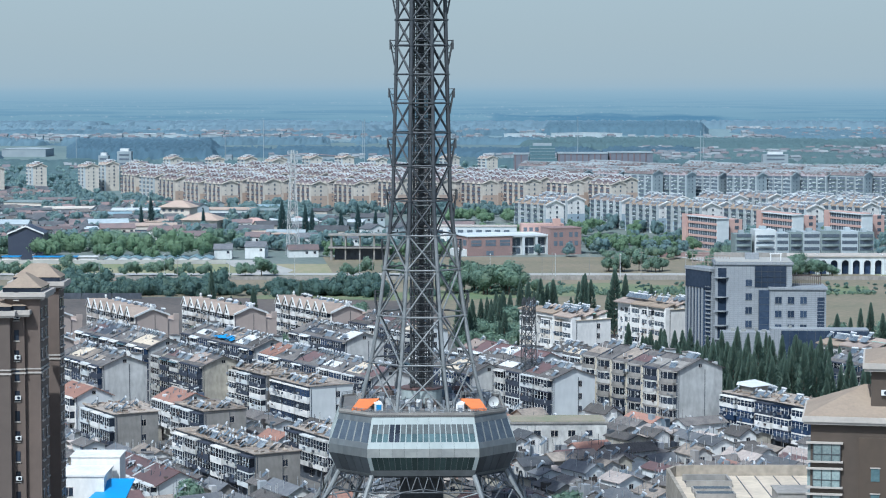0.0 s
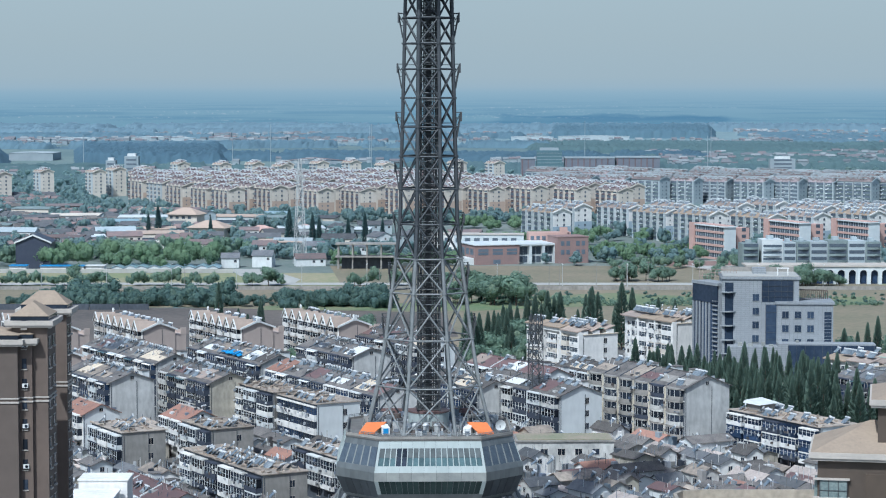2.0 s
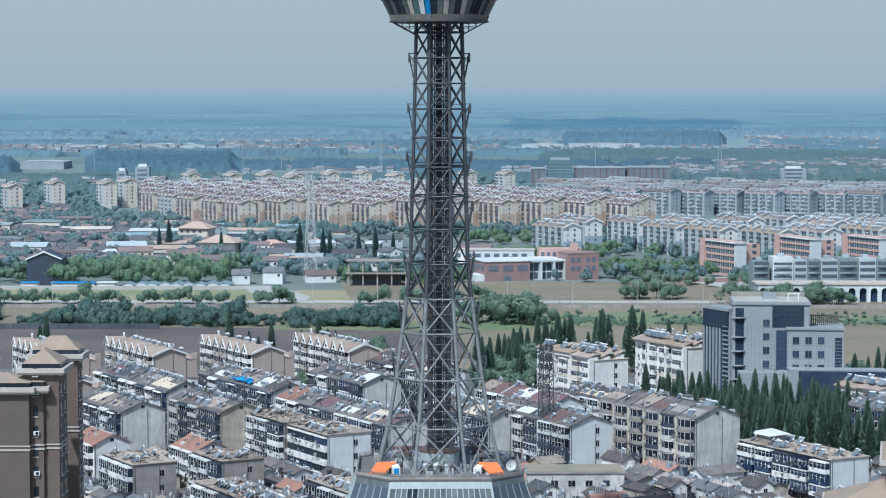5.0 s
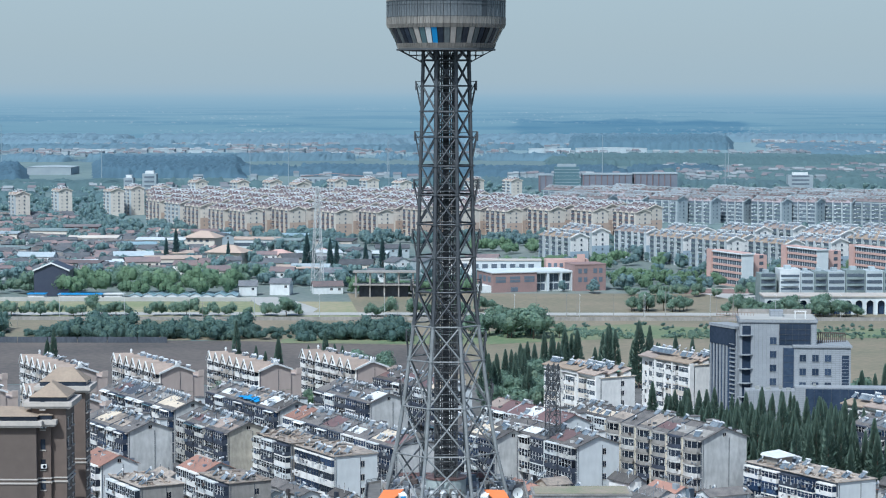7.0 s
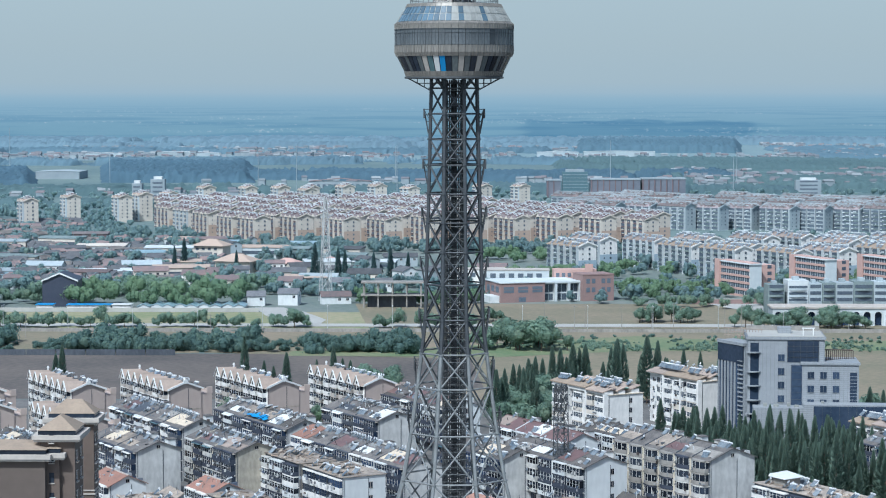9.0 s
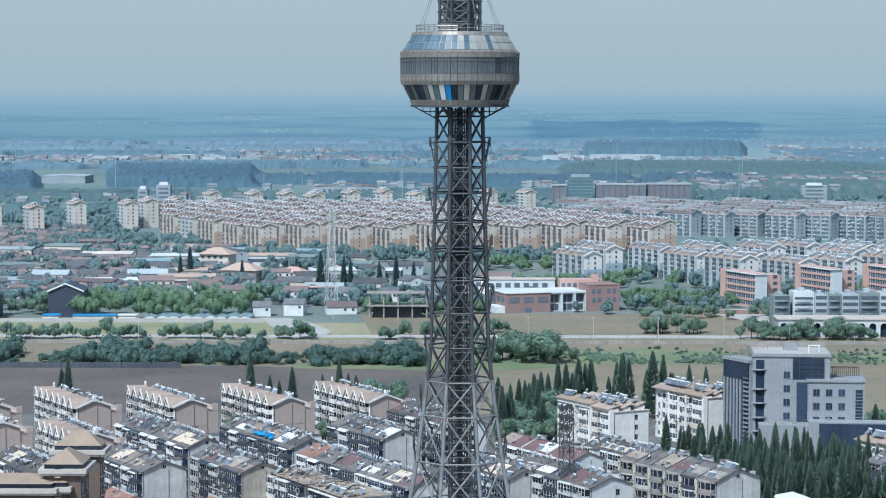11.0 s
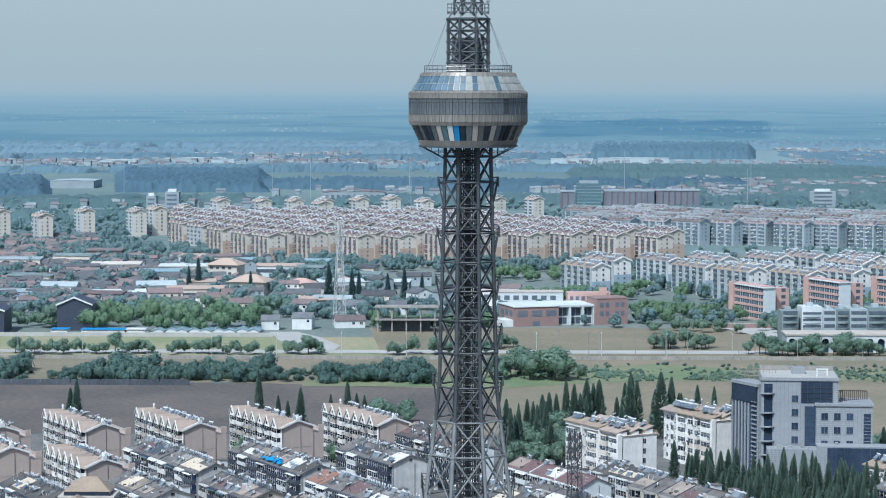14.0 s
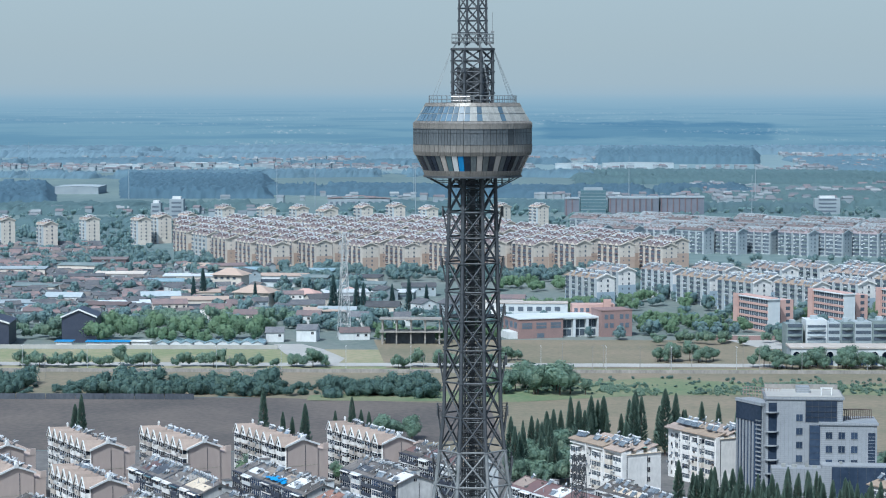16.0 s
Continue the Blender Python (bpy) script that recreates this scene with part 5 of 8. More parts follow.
    return root


BLOCKS = [
    ((-149, 659.5), 37, 10.5, 16.5, "cream"), ((-120, 665), 36, 10.5, 16.5, "cream"), ((-91.4, 667.6), 37, 10.5, 16.5, "cream"), ((-62.4, 673), 37, 10.5, 16.5, "cream"), ((-33.6, 679), 37, 10.5, 16.5, "cream"),
    ((-138, 620), 30, 10.5, 16.5, "cream"), ((-109, 603), 30, 10.5, 16.0, "cream"),
    ((-79, 603), 52, 11, 14.5, "dark"), ((-60.2, 562), 31, 11.5, 14.5, "beige"), ((-85.4, 563), 31, 12, 14.5, "dark"),
    ((-31.5, 531), 21, 11.5, 13.0, "stripe"), ((-43.2, 549.0), 23, 10, 13.4, "flat"),
    ((-51, 605), 47, 11, 14.0, "dark"), ((-17.5, 545), 62, 11, 13.6, "dark"), ((-27, 621), 33, 12, 14.0, "dark"), ((-9, 650), 38, 12, 13.5, "pale"),
    ((-37.8, 452), 40, 10.0, 9.7, "flat"), ((-20, 466), 27, 10.5, 9.8, "flat"),
    ((-74, 506), 19, 10.5, 10.0, "flat"), ((-54.4, 511), 17, 10.5, 10.0, "flat"), ((-63.3, 532.4), 13, 9.5, 9.3, "red"), ((-89, 543), 14, 9.5, 9.3, "red"),
    ((57, 545), 41, 13.5, 15.5, "grey"), ((27, 552.3), 41, 12.5, 12.6, "pale"), ((39.4, 667), 30, 12.5, 14.6, "white"), ((70, 696), 28, 12, 15.0, "white"),
    ((25, 612), 40, 10, 9.5, "maroon"), ((43, 622), 26, 10, 8.8, "pale"), ((84, 508), 34, 11, 11.0, "check"), ((117, 620), 20, 13, 11.0, "white"), ((7, 570), 34, 11, 11.5, "dark"),
    ((-57, 446), 30, 9.5, 5.0, "maroon"), ((-112, 560), 34, 11, 14.0, "dark"), ((-104, 516), 24, 11, 10.0, "flat"), ((121, 575), 34, 12, 11.0, "dark"),
]
for b in BLOCKS:
    slab(*b, rise={"grey": 2.6, "cream": 1.7}.get(b[4], 2.2), heaters={"cream": 1.2, "white": 1.6, "stripe": 1.5, "flat": 1.25, "red": 0.35, "grey": 0.9, "maroon": 0.4}.get(b[4], 1.5 if b[0][0] < 0 else 1.05))


# ---- low houses between the blocks ----
def house_mesh(w, l, h, rise, wall, roof):
    key = (w, l, h, rise, wall, roof)
    if key in CACHE:
        return CACHE[key]
    prof = [(0, 0), (w, 0), (w, h), (w / 2, h + rise), (0, h)]
    m = Mesh()
    pts = [(x, 0, z) for x, z in prof] + [(x, l, z) for x, z in prof]
    m.add(pts, [tuple(range(5)), tuple(range(5, 10))[::-1]] + [(i, i + 5, (i + 1) % 5 + 5, (i + 1) % 5) for i in range(5)])
    CACHE[key] = (m.make("wall", wall), pitched(w, l, h, rise, 0.45, 0.16).make("roof", roof))
    return CACHE[key]


def house(x, y, w, l, h, rise, wall, roof, rz, words, group, windows=True):
    root = thing("house", (x, y, 0), words, "house", group, rz=rz)
    wm, rm = house_mesh(w, l, h, rise, wall, roof)
    part("wall", wm, root)
    part("roof", rm, root)
    if windows:
        for k in range(max(1, int(l / 6))):
            part("window", window_mesh("x", 1.3, 1.2), root, (0, 1.2 + k * 4, h - 2.2))
        if h > 4.6:
            part("window", window_mesh("y", 1.0, 1.0), root, (w / 2 - 0.5, 0, h - 1.6))
    return root


def free(p0, p1, q0, q1):
    return all(p1 < a or p0 > b or q1 < c or q0 > d for a, b, c, d in TAKEN)


def block_out(x, y, rad):
    p, q = to_pq(x, y)
    TAKEN.append((p - rad, p + rad, q - rad, q + rad))


block_out(AXIS[0], AXIS[1], 17)
block_out(48, 365, 22)
block_out(66, 372, 22)
block_out(-63, 395, 12)
block_out(27, 524, 9)
weedy = thing("weedy_roofed_building", (15.5, 518, 0), "low pale building with weeds growing on its flat roof", "building", rz=2)
part("wall", Mesh().box(0, 0, 0, 22.5, 10, 6.6).make("wall", "grey_wall"), weedy)
part("roof", Mesh().box(-0.3, -0.3, 6.604, 22.8, 10.3, 7.0).make("roof", "concrete"), weedy)
part("roof_soil", Mesh().box(0.3, 0.3, 7.004, 22.2, 9.7, 7.2).make("roof_soil", "roof_grass"), weedy, label="weeds and soil on the flat roof")
for k in range(5):
    part("window", window_mesh("y", 1.6, 1.4), weedy, (1.5 + k * 4, 0, 3.6))
ROOFS = [("grey_roof", "grey roof tiles"), ("grey_roof", "grey roof tiles"), ("grey_roof", "dark grey roof tiles"), ("grey_roof", "grey roof tiles"), ("tile_dim", "old dark tiles"), ("tile_dim", "old dark tiles"), ("rubble_roof", "a pale pinkish sheet roof"), ("maroon_roof", "a maroon sheet roof"), ("red_roof", "orange red roof tiles"), ("flat_roof", "a dusty tan roof"), ("grey_roof", "weathered grey tiles"), ("tile_dim", "old dark tiles")]
WALLS = ["pale_wall", "grey_wall", "white_wall", "pale_wall", "beige_wall", "concrete"]
hr = random.Random(21)
YARD = Mesh()                   # lean-tos, walls and poles between the houses
for ip in range(-20, 50):
    for iq in range(19, 64):
        w, l = hr.choice((4.4, 5.0, 5.8)), hr.choice((6.5, 8.5, 11.5))
        p, q = 95 + ip * 6.4 + hr.uniform(-0.6, 0.6), iq * 12.2 + hr.uniform(-1.5, 1.5) + (ip % 3) * 4
        x, y = from_pq(p, q)
        if not (398 < y < 548 and abs(x) < 0.205 * y + 2):
            continue
        roof, rw = hr.choice(ROOFS)
        wall, h, rise = hr.choice(WALLS), hr.choice((2.8, 3.4, 4.0, 5.2)), hr.choice((0.9, 1.2, 1.4))
        if not free(p, p + w, q, q + l):
            l = 5.0
            if not free(p, p + w, q, q + l):
                continue
        house(x, y, w, l, h, rise, wall, roof, TURN + hr.uniform(-5, 5) - (90 if hr.random() < 0.18 else 0), "low house with pale walls and " + rw, "low houses of the old quarter")
        yard = Mesh()
        for k in range(9):
            a, b, c = hr.uniform(-1.2, w), hr.uniform(-1.5, l), hr.uniform(0.6, 2.2)
            yard.box(a, b, 0, a + hr.uniform(0.5, 1.8), b + hr.uniform(0.5, 2.2), c + (hr.random() < 0.3) * (h - 1.0))
        for k in range(6):
            a, b = hr.uniform(0.5, w - 0.5), hr.uniform(0.5, l - 0.5)
            yard.tube((a, b, h), (a, b, h + rise + hr.uniform(0.2, 1.6)), 0.06, 4)
        mm = pose(x, y, 0, 0, 0, TURN)
        YARD.add([mm @ Vector(v) for v in yard.v], yard.f)
        if hr.random() < 0.65:
            hx, hy = from_pq(p + w * 0.45, q + hr.uniform(1, l - 2))
            heater(hx, hy, h + rise * 0.75, 5 + hr.uniform(-14, 14))

thing("yard_clutter", (0, 0, 0), "lean-tos, walls and odds and ends between the low houses", "clutter", kind="stuff", mesh=YARD.make("yard_clutter", "bric"))
thing("solar_heaters", (0, 0, 0), "many more solar water heaters on the old roofs", "water heaters", kind="stuff", mesh=REST.make("solar_heaters", "heater_glass", "tank", "steel_light"))

# ---- tall blocks close by ----
def hip(m, x0, y0, x1, y1, z, rise, over=0.9, mi=0):
    cx, cy = (x0 + x1) / 2, (y0 + y1) / 2
    rx, ry = max(0.0, (x1 - x0) - (y1 - y0)) / 2, max(0.0, (y1 - y0) - (x1 - x0)) / 2
    x0, y0, x1, y1 = x0 - over, y0 - over, x1 + over, y1 + over
    p = [(x0, y0, z), (x1, y0, z), (x1, y1, z), (x0, y1, z), (cx - rx, cy - ry, z + rise), (cx + rx, cy - ry, z + rise), (cx + rx, cy + ry, z + rise), (cx - rx, cy + ry, z + rise)]
    return m.hexa(p, mi)


def high_block(name, at, rz, wings, words, slot=True):
    """Wings: x0, y0, x1, y1, eave, roof rise, wall; a hipped tan roof on a dark slot over a wide eaves slab."""
    root = thing("high_rise", at, words, "apartment tower", rz=rz)
    for x0, y0, x1, y1, eave, rise, wall in wings:
        part("wall", Mesh().box(x0, y0, 0, x1, y1, eave).make("wall", wall), root)
        part("cornice", Mesh().box(x0 - 0.8, y0 - 0.8, eave, x1 + 0.8, y1 + 0.8, eave + 0.3).box(x0 - 1.0, y0 - 1.0, eave + 0.3, x1 + 1.0, y1 + 1.0, eave + 0.95).make("cornice", "trim"), root, label="wide pale eaves slab")
        if not slot:
            part("roof", hip(Mesh(), x0, y0, x1, y1, eave + 0.954, rise, 0.8).make("roof", "tan_roof"), root)
            continue
        part("roof_slot", Mesh().box(x0 - 0.2, y0 - 0.2, eave + 0.95, x1 + 0.2, y1 + 0.2, eave + 1.6).make("roof_slot", "glass_dark"), root, label="dark slot under the roof")
        part("roof", hip(Mesh(), x0, y0, x1, y1, eave + 1.6, rise, 0.3).make("roof", "tan_roof"), root)
        z = 42.0
        part("string_course", Mesh().box(x0 - 0.15, y0 - 0.15, z, x1 + 0.15, y1 + 0.15, z + 0.25).box(x0 - 0.12, y0 - 0.12, z + 0.6, x1 + 0.12, y1 + 0.12, z + 0.8).make("string_course", "trim"), root)
    return root


left_block = high_block("left", (-66.5, 331.0, 0), 0, [
    (1.9, 0.4, 7.1, 7.2, 53.1, 2.0, "brown_wall"), (0.2, 17.6, 7.0, 21.9, 53.2, 2.0, "brown_wall"), (-9.0, -1.6, 3.0, 6.0, 50.5, 1.0, "taupe_wall"), (3.004, -0.3, 4.9, 3.0, 50.504, 0.3, "brown_wall")],
    "dark brown apartment tower with hipped tan roofs and wide eaves")
for z in range(8, 54, 3):
    for x, y in ((7.1, 1.2), (7.0, 18.1), (7.0, 20.2), (7.1, 4.6)):
        part("window", Mesh().box(0, 0, 0, 0.05, 1.2, 1.5).box(0, -0.15, -0.25, 0.32, 1.35, -0.05, 1).box(0, -0.1, 1.5, 0.16, 1.3, 1.6, 1).make("window", "glass_dark", "trim"), left_block, (x, y, z))
    for x, y in ((3.4, -0.31),):
        part("window", Mesh().box(0, -0.06, 0, 0.7, 0, 1.5).box(-0.1, -0.14, -0.2, 0.8, 0, -0.05, 1).make("window", "glass_dark", "trim"), left_block, (x, y, z))
    if z % 2 == 0:
        part("air_conditioner", AC, left_block, (4.3, -0.3, z + 0.2), rz=90)

right_block = high_block("right", (42.6, 259.5, 0), -11, [(0, 0, 16, 12, 45.3, 3.0, "umber_wall"), (6.8, 1.5, 17, 14, 51.4, 1.6, "umber_wall")],
                         "brown apartment tower with tan tiled roof and glazed corner balconies", slot=False)
for z in range(4, 45, 3):
    part("balcony_glazing", Mesh().box(0.3, -0.35, 0.3, 3.4, 0, 2.3).box(-0.35, 0.2, 0.3, 0, 3.0, 2.3).make("balcony_glazing", "glass_curtain"), right_block, (0, 0, z - 2.3))
    m = Mesh()
    for x in (0.3, 1.3, 2.4, 3.4):
        m.box(x - 0.05, -0.42, 0.3, x + 0.05, -0.33, 2.3)
    m.box(0.25, -0.42, 1.05, 3.45, -0.33, 1.13)
    part("balcony_ledge", Mesh().box(-0.5, -0.55, 2.304, 3.7, -0.004, 2.5).box(-0.5, -0.55, 0.1, 3.7, -0.004, 0.296).make("balcony_ledge", "trim"), right_block, (0, 0, z - 2.3))
    part("balcony_frame", m.make("balcony_frame", "steel_dark"), right_block, (0, 0, z - 2.3))
    part("window", Mesh().box(0, -0.06, 0, 1.0, 0, 1.5).box(-0.1, -0.15, 1.5, 1.1, 0, 1.62, 1).box(-0.1, -0.12, -0.15, 1.1, 0, 0, 1).make("window", "glass_teal", "trim"), right_block, (6.8, 0, z - 1.4))
part("front_bay", Mesh().box(5.5, -0.5, 0, 10.5, 0, 43.8).make("front_bay", "tan_brown"), right_block)
for z in range(4, 43, 3):
    part("window", Mesh().box(0, -0.06, 0, 1.0, 0, 1.5).box(-0.1, -0.15, 1.5, 1.1, 0, 1.62, 1).make("window", "glass_teal", "trim"), right_block, (6.9, -0.5, z - 1.2))
part("air_conditioner", AC, right_block, (8.8, 1.49, 48.6), rz=90)

flat_block = thing("flat_roofed_building", (38.0, 345, 0), "tan flat-roofed building with a raised parapet and skylights", "building")
m = Mesh().prism([(0, 0), (40, 0), (40, 40), (5, 40), (1.5, 39), (0, 36)], 0, 17.4)
part("wall", m.make("wall", "tan_slab"), flat_block)
part("roof", Mesh().prism([(0.7, 0.7), (39.3, 0.7), (39.3, 39.3), (5.2, 39.3), (2, 38.4), (0.7, 35.7)], 17.404, 17.6).make("roof", "roof_tan"), flat_block, label="dusty tan roof slab")
m = Mesh()
out = [(0, 0), (40, 0), (40, 40), (5, 40), (1.5, 39), (0, 36)]
for (x0, y0), (x1, y1) in zip(out, out[1:] + out[:1]):
    d = Vector((x1 - x0, y1 - y0, 0)).normalized()
    nrm = Vector((-d.y, d.x, 0)) * 0.6
    m.hexa([(x0, y0, 17.404), (x1, y1, 17.404), (x1 + nrm.x, y1 + nrm.y, 17.404), (x0 + nrm.x, y0 + nrm.y, 17.404), (x0, y0, 19.4), (x1, y1, 19.4), (x1 + nrm.x, y1 + nrm.y, 19.4), (x0 + nrm.x, y0 + nrm.y, 19.4)])
part("parapet", m.make("parapet", "tan_slab"), flat_block)
for k, (x, y) in enumerate(((3.0, 22.0), (3.0, 17.5))):
    part("skylight", Mesh().box(x, y, 17.6, x + 6.5, y + 2.6, 18.4).box(x + 0.3, y + 0.3, 18.4, x + 6.2, y + 2.3, 18.44, 1).make("skylight", "concrete", "glass_dark"), flat_block)
for k in range(9):
    part("roof_joint", Mesh().box(9 + k * 3.2, 1.0, 17.6, 9.15 + k * 3.2, 39.0, 17.68).make("roof_joint", "dark_wall"), flat_block)

for k, (x, y) in enumerate(((14.0, 4.0), (17.0, 4.2), (27.0, 9.0))):
    part("roof_unit", Mesh().box(x, y, 17.6, x + 1.8, y + 1.2, 19.0).tube((x + 0.9, y + 0.6, 19.0), (x + 0.9, y + 0.6, 19.1), 0.45, 10, 1).make("roof_unit", "panel", "glass_dark"), flat_block, label="grey cooling unit")
part("plant_room", Mesh().box(14.5, 5.6, 17.6, 22.0, 12.0, 20.6).box(14.3, 5.4, 20.6, 22.2, 12.2, 20.8).make("plant_room", "concrete"), flat_block)
part("light_well", Mesh().box(2.6, 28.0, 17.6, 10.2, 28.4, 18.7).box(2.6, 34.0, 17.6, 10.2, 34.4, 18.7).box(9.8, 28.4, 17.6, 10.2, 34.0, 18.7).box(2.8, 28.5, 17.604, 9.7, 33.9, 17.7, 1).make("light_well", "concrete", "glass_dark"), flat_block)

white_block = thing("white_building", (-67, 388, 0), "plain white building with a bright blue metal roof", "building")
part("wall", Mesh().box(0.4, 0, 0, 8.2, 10, 16.8).box(0.2, -0.2, 16.8, 8.4, 10.2, 17.1).make("wall", "white_wall"), white_block)
part("upper_wall", Mesh().box(0.7, 11, 0, 9.4, 18, 18.4).box(0.5, 10.8, 18.4, 9.6, 18.2, 18.6).make("upper_wall", "white_wall"), white_block)
part("blue_roof", Mesh().hexa([(5, -3.5, 12.5), (12, -3.5, 12.5), (13, 4, 15.6), (8.6, 4, 15.6), (5, -3.5, 12.7), (12, -3.5, 12.7), (13, 4, 15.8), (8.6, 4, 15.8)]).make("blue_roof", "blue_sheet"), white_block, label="bright blue sheet roof")
part("window", window_mesh("y", 1.6, 1.5), white_block, (1.2, 0, 13.4))
part("annex", Mesh().box(6, -3, 0, 12, 4, 12.4).make("annex", "white_sheet"), white_block)

# ---- office building ----
office = thing("office_building", (73.5, 671, 0), "grey stone-clad office building with dark glass strips", "office building", rz=-4)
part("wall", Mesh().box(7.6, 0, 0, 30.3, 18, 31.6).make("wall", "office_wall"), office)
part("cornice", Mesh().box(7.2, -0.4, 31.604, 30.7, 18.4, 32.4).make("cornice", "office_wall"), office)
part("roof", Mesh().box(7.8, 0.2, 32.404, 30.2, 17.8, 32.6).make("roof", "pale_road"), office, label="pale flat roof slab")
part("east_wing", Mesh().box(23.5, -2.2, 0, 40.2, 12, 24.4).make("east_wing", "office_wall"), office)
part("cornice", Mesh().box(23.2, -2.6, 24.404, 40.6, 12.3, 25.1).make("cornice", "office_wall"), office)
# the slanting west side: a dark glazed crown over stone piers and glass strips
u, n = Vector((-7.6, 12.5, 0)), Vector((-0.854, -0.52, 0))
west = lambda f, out, z: tuple(Vector((7.3, 0.6, z)) + u * f + n * out)
slice_ = lambda f0, f1, o0, o1, z0, z1: Mesh().hexa([west(f0, o1, z0), west(f1, o1, z0), west(f1, o0, z0), west(f0, o0, z0), west(f0, o1, z1), west(f1, o1, z1), west(f1, o0, z1), west(f0, o0, z1)])
part("west_wing", slice_(0.06, 1.0, -5.5, 0.0, 0, 30.2).make("west_wing", "office_wall"), office)
part("west_crown", slice_(0.10, 1.0, 0.004, 0.5, 24.2, 29.4).make("west_crown", "glass_navy"), office, label="band of navy glass under the roof")
part("west_coping", slice_(0.05, 1.02, -0.4, 0.7, 29.404, 30.3).make("west_coping", "office_wall"), office)
for k in range(6):
    f = 0.30 + k * 0.118
    part("glass_strip", slice_(f, f + 0.07, 0.004, 0.15, 2, 24.1).make("glass_strip", "glass_navy"), office)
    part("fin", slice_(f + 0.072, f + 0.115, 0.004, 0.45, 2, 24.1).make("fin", "office_wall"), office)
part("stair_glass", slice_(0.12, 0.28, 0.004, 0.1, 2, 25.5).make("stair_glass", "glass_navy"), office)
for k in range(17):
    part("louvre", slice_(0.10, 0.28, 0.104, 0.5, 3 + k * 1.35, 3.35 + k * 1.35).make("louvre", "office_wall"), office)
part("corner_glass", Mesh().box(8.4, -0.08, 3, 10.9, -0.004, 30.6).make("corner_glass", "glass_navy"), office)
for z in (9.2, 13.3, 17.6, 21.8, 27.6):
    part("sunshade", Mesh().prism([(7.0 + 4.6 * q / 8, -0.1 - 1.5 * math.sin(math.pi * q / 8)) for q in range(9)], z, z + 0.3).make("sunshade", "office_wall"), office)
part("top_glazing", Mesh().box(19.3, -0.1, 24.9, 28.6, -0.004, 31.3).make("top_glazing", "glass_navy"), office)
for x in (19.3, 21.2, 23.1, 25.0, 26.9, 28.5):
    part("glazing_bar", Mesh().box(x, -0.18, 24.9, x + 0.08, -0.104, 31.3).make("glazing_bar", "steel_dark"), office)
for z in (26.4, 28.0, 29.6):
    part("glazing_bar", Mesh().box(19.3, -0.24, z, 28.6, -0.184, z + 0.08).make("glazing_bar", "steel_dark"), office)
part("tall_glazing", Mesh().box(20.4, -2.35, 2, 23.496, -0.2, 24.2).make("tall_glazing", "glass_navy"), office)
for z in range(4, 24, 2):
    part("glazing_bar", Mesh().box(20.4, -2.42, z, 23.5, -2.354, z + 0.08).make("glazing_bar", "steel_mid"), office)
part("end_glazing", Mesh().box(37.6, -2.32, 2, 39.7, -2.204, 22.2).make("end_glazing", "glass_navy"), office)
for z in range(3, 22):
    part("glazing_bar", Mesh().box(37.6, -2.4, z, 39.7, -2.324, z + 0.1).make("glazing_bar", "office_wall"), office)
WIN = Mesh().box(0, -0.06, 0, 1.9, -0.004, 2.0).box(0.92, -0.1, 0, 0.98, -0.06, 2.0, 1).box(-0.1, -0.12, -0.2, 2.0, -0.004, -0.05, 1).make("window", "glass_navy", "steel")
for k in range(5):
    for x in (25.2, 28.9, 32.6):
        part("window", WIN, office, (x, -2.2, 20.3 - k * 4.1))
for k in range(6):
    part("window", WIN, office, (16.6, 0, 25.2 - k * 4.1))
part("podium", Mesh().box(9, -9, 0, 23.6, -2.5, 12.4).box(23.604, -9, 0, 52, -2.6, 13.4).make("podium", "office_wall"), office)
part("podium_glass", Mesh().box(26.5, -9.2, 1.0, 52.0, -9.004, 13.0).make("podium_glass", "glass_navy"), office, label="wide navy glass front of the podium")
for k in range(11):
    part("glazing_bar", Mesh().box(26.5 + k * 2.5, -9.28, 1.0, 26.58 + k * 2.5, -9.204, 13.0).make("glazing_bar", "steel_dark"), office)
for x, y, w, h in ((12, -6.5, 2.0, 1.4), (15, -7, 2.4, 1.0), (19, -6, 1.6, 1.6), (21, -7.5, 2.2, 0.9), (29, -6, 1.4, 1.0)):
    part("cooling_unit", Mesh().box(x, y, 12.404 + (x > 23.6), x + w * 0.6, y + 1.2, 12.4 + (x > 23.6) + h * 0.7).make("cooling_unit", "panel_pale"), office)
part("roof_frame", Mesh().box(24, 3, 32.604, 24.3, 3.3, 34.6).box(27, 3, 32.604, 27.3, 3.3, 34.6).box(23.8, 2.9, 34.6, 27.5, 3.4, 34.9).make("roof_frame", "white_sheet"), office)
part("stair_head", Mesh().box(17.0, 8, 32.604, 21.0, 12, 34.4).make("stair_head", "office_wall"), office)
for k in range(13):
    part("roof_scaffold", Mesh().tube((1.5 + k * 0.9, 15.0 - k * 0.4, 30.3), (1.5 + k * 0.9, 15.0 - k * 0.4, 33.6), 0.09, 5).make("roof_scaffold", "brown_tile"), office)
for z in (31.4, 32.5, 33.5):
    part("scaffold_rail", Mesh().tube((1.2, 15.1, z), (12.6, 10.1, z), 0.10, 5).make("scaffold_rail", "brown_tile"), office)
part("roof_parapet", Mesh().box(8.0, 17.0, 32.604, 30.0, 17.8, 34.0).make("roof_parapet", "concrete"), office)
for k in range(15):
    a = k / 14
    part("pergola_post", Mesh().box(30.4 + 9.0 * a, 3.0 + 5.5 * math.sin(a * 1.5), 25.104, 30.65 + 9.0 * a, 3.6 + 5.5 * math.sin(a * 1.5), 28.2 - 0.7 * a).make("pergola_post", "taupe_wall"), office)
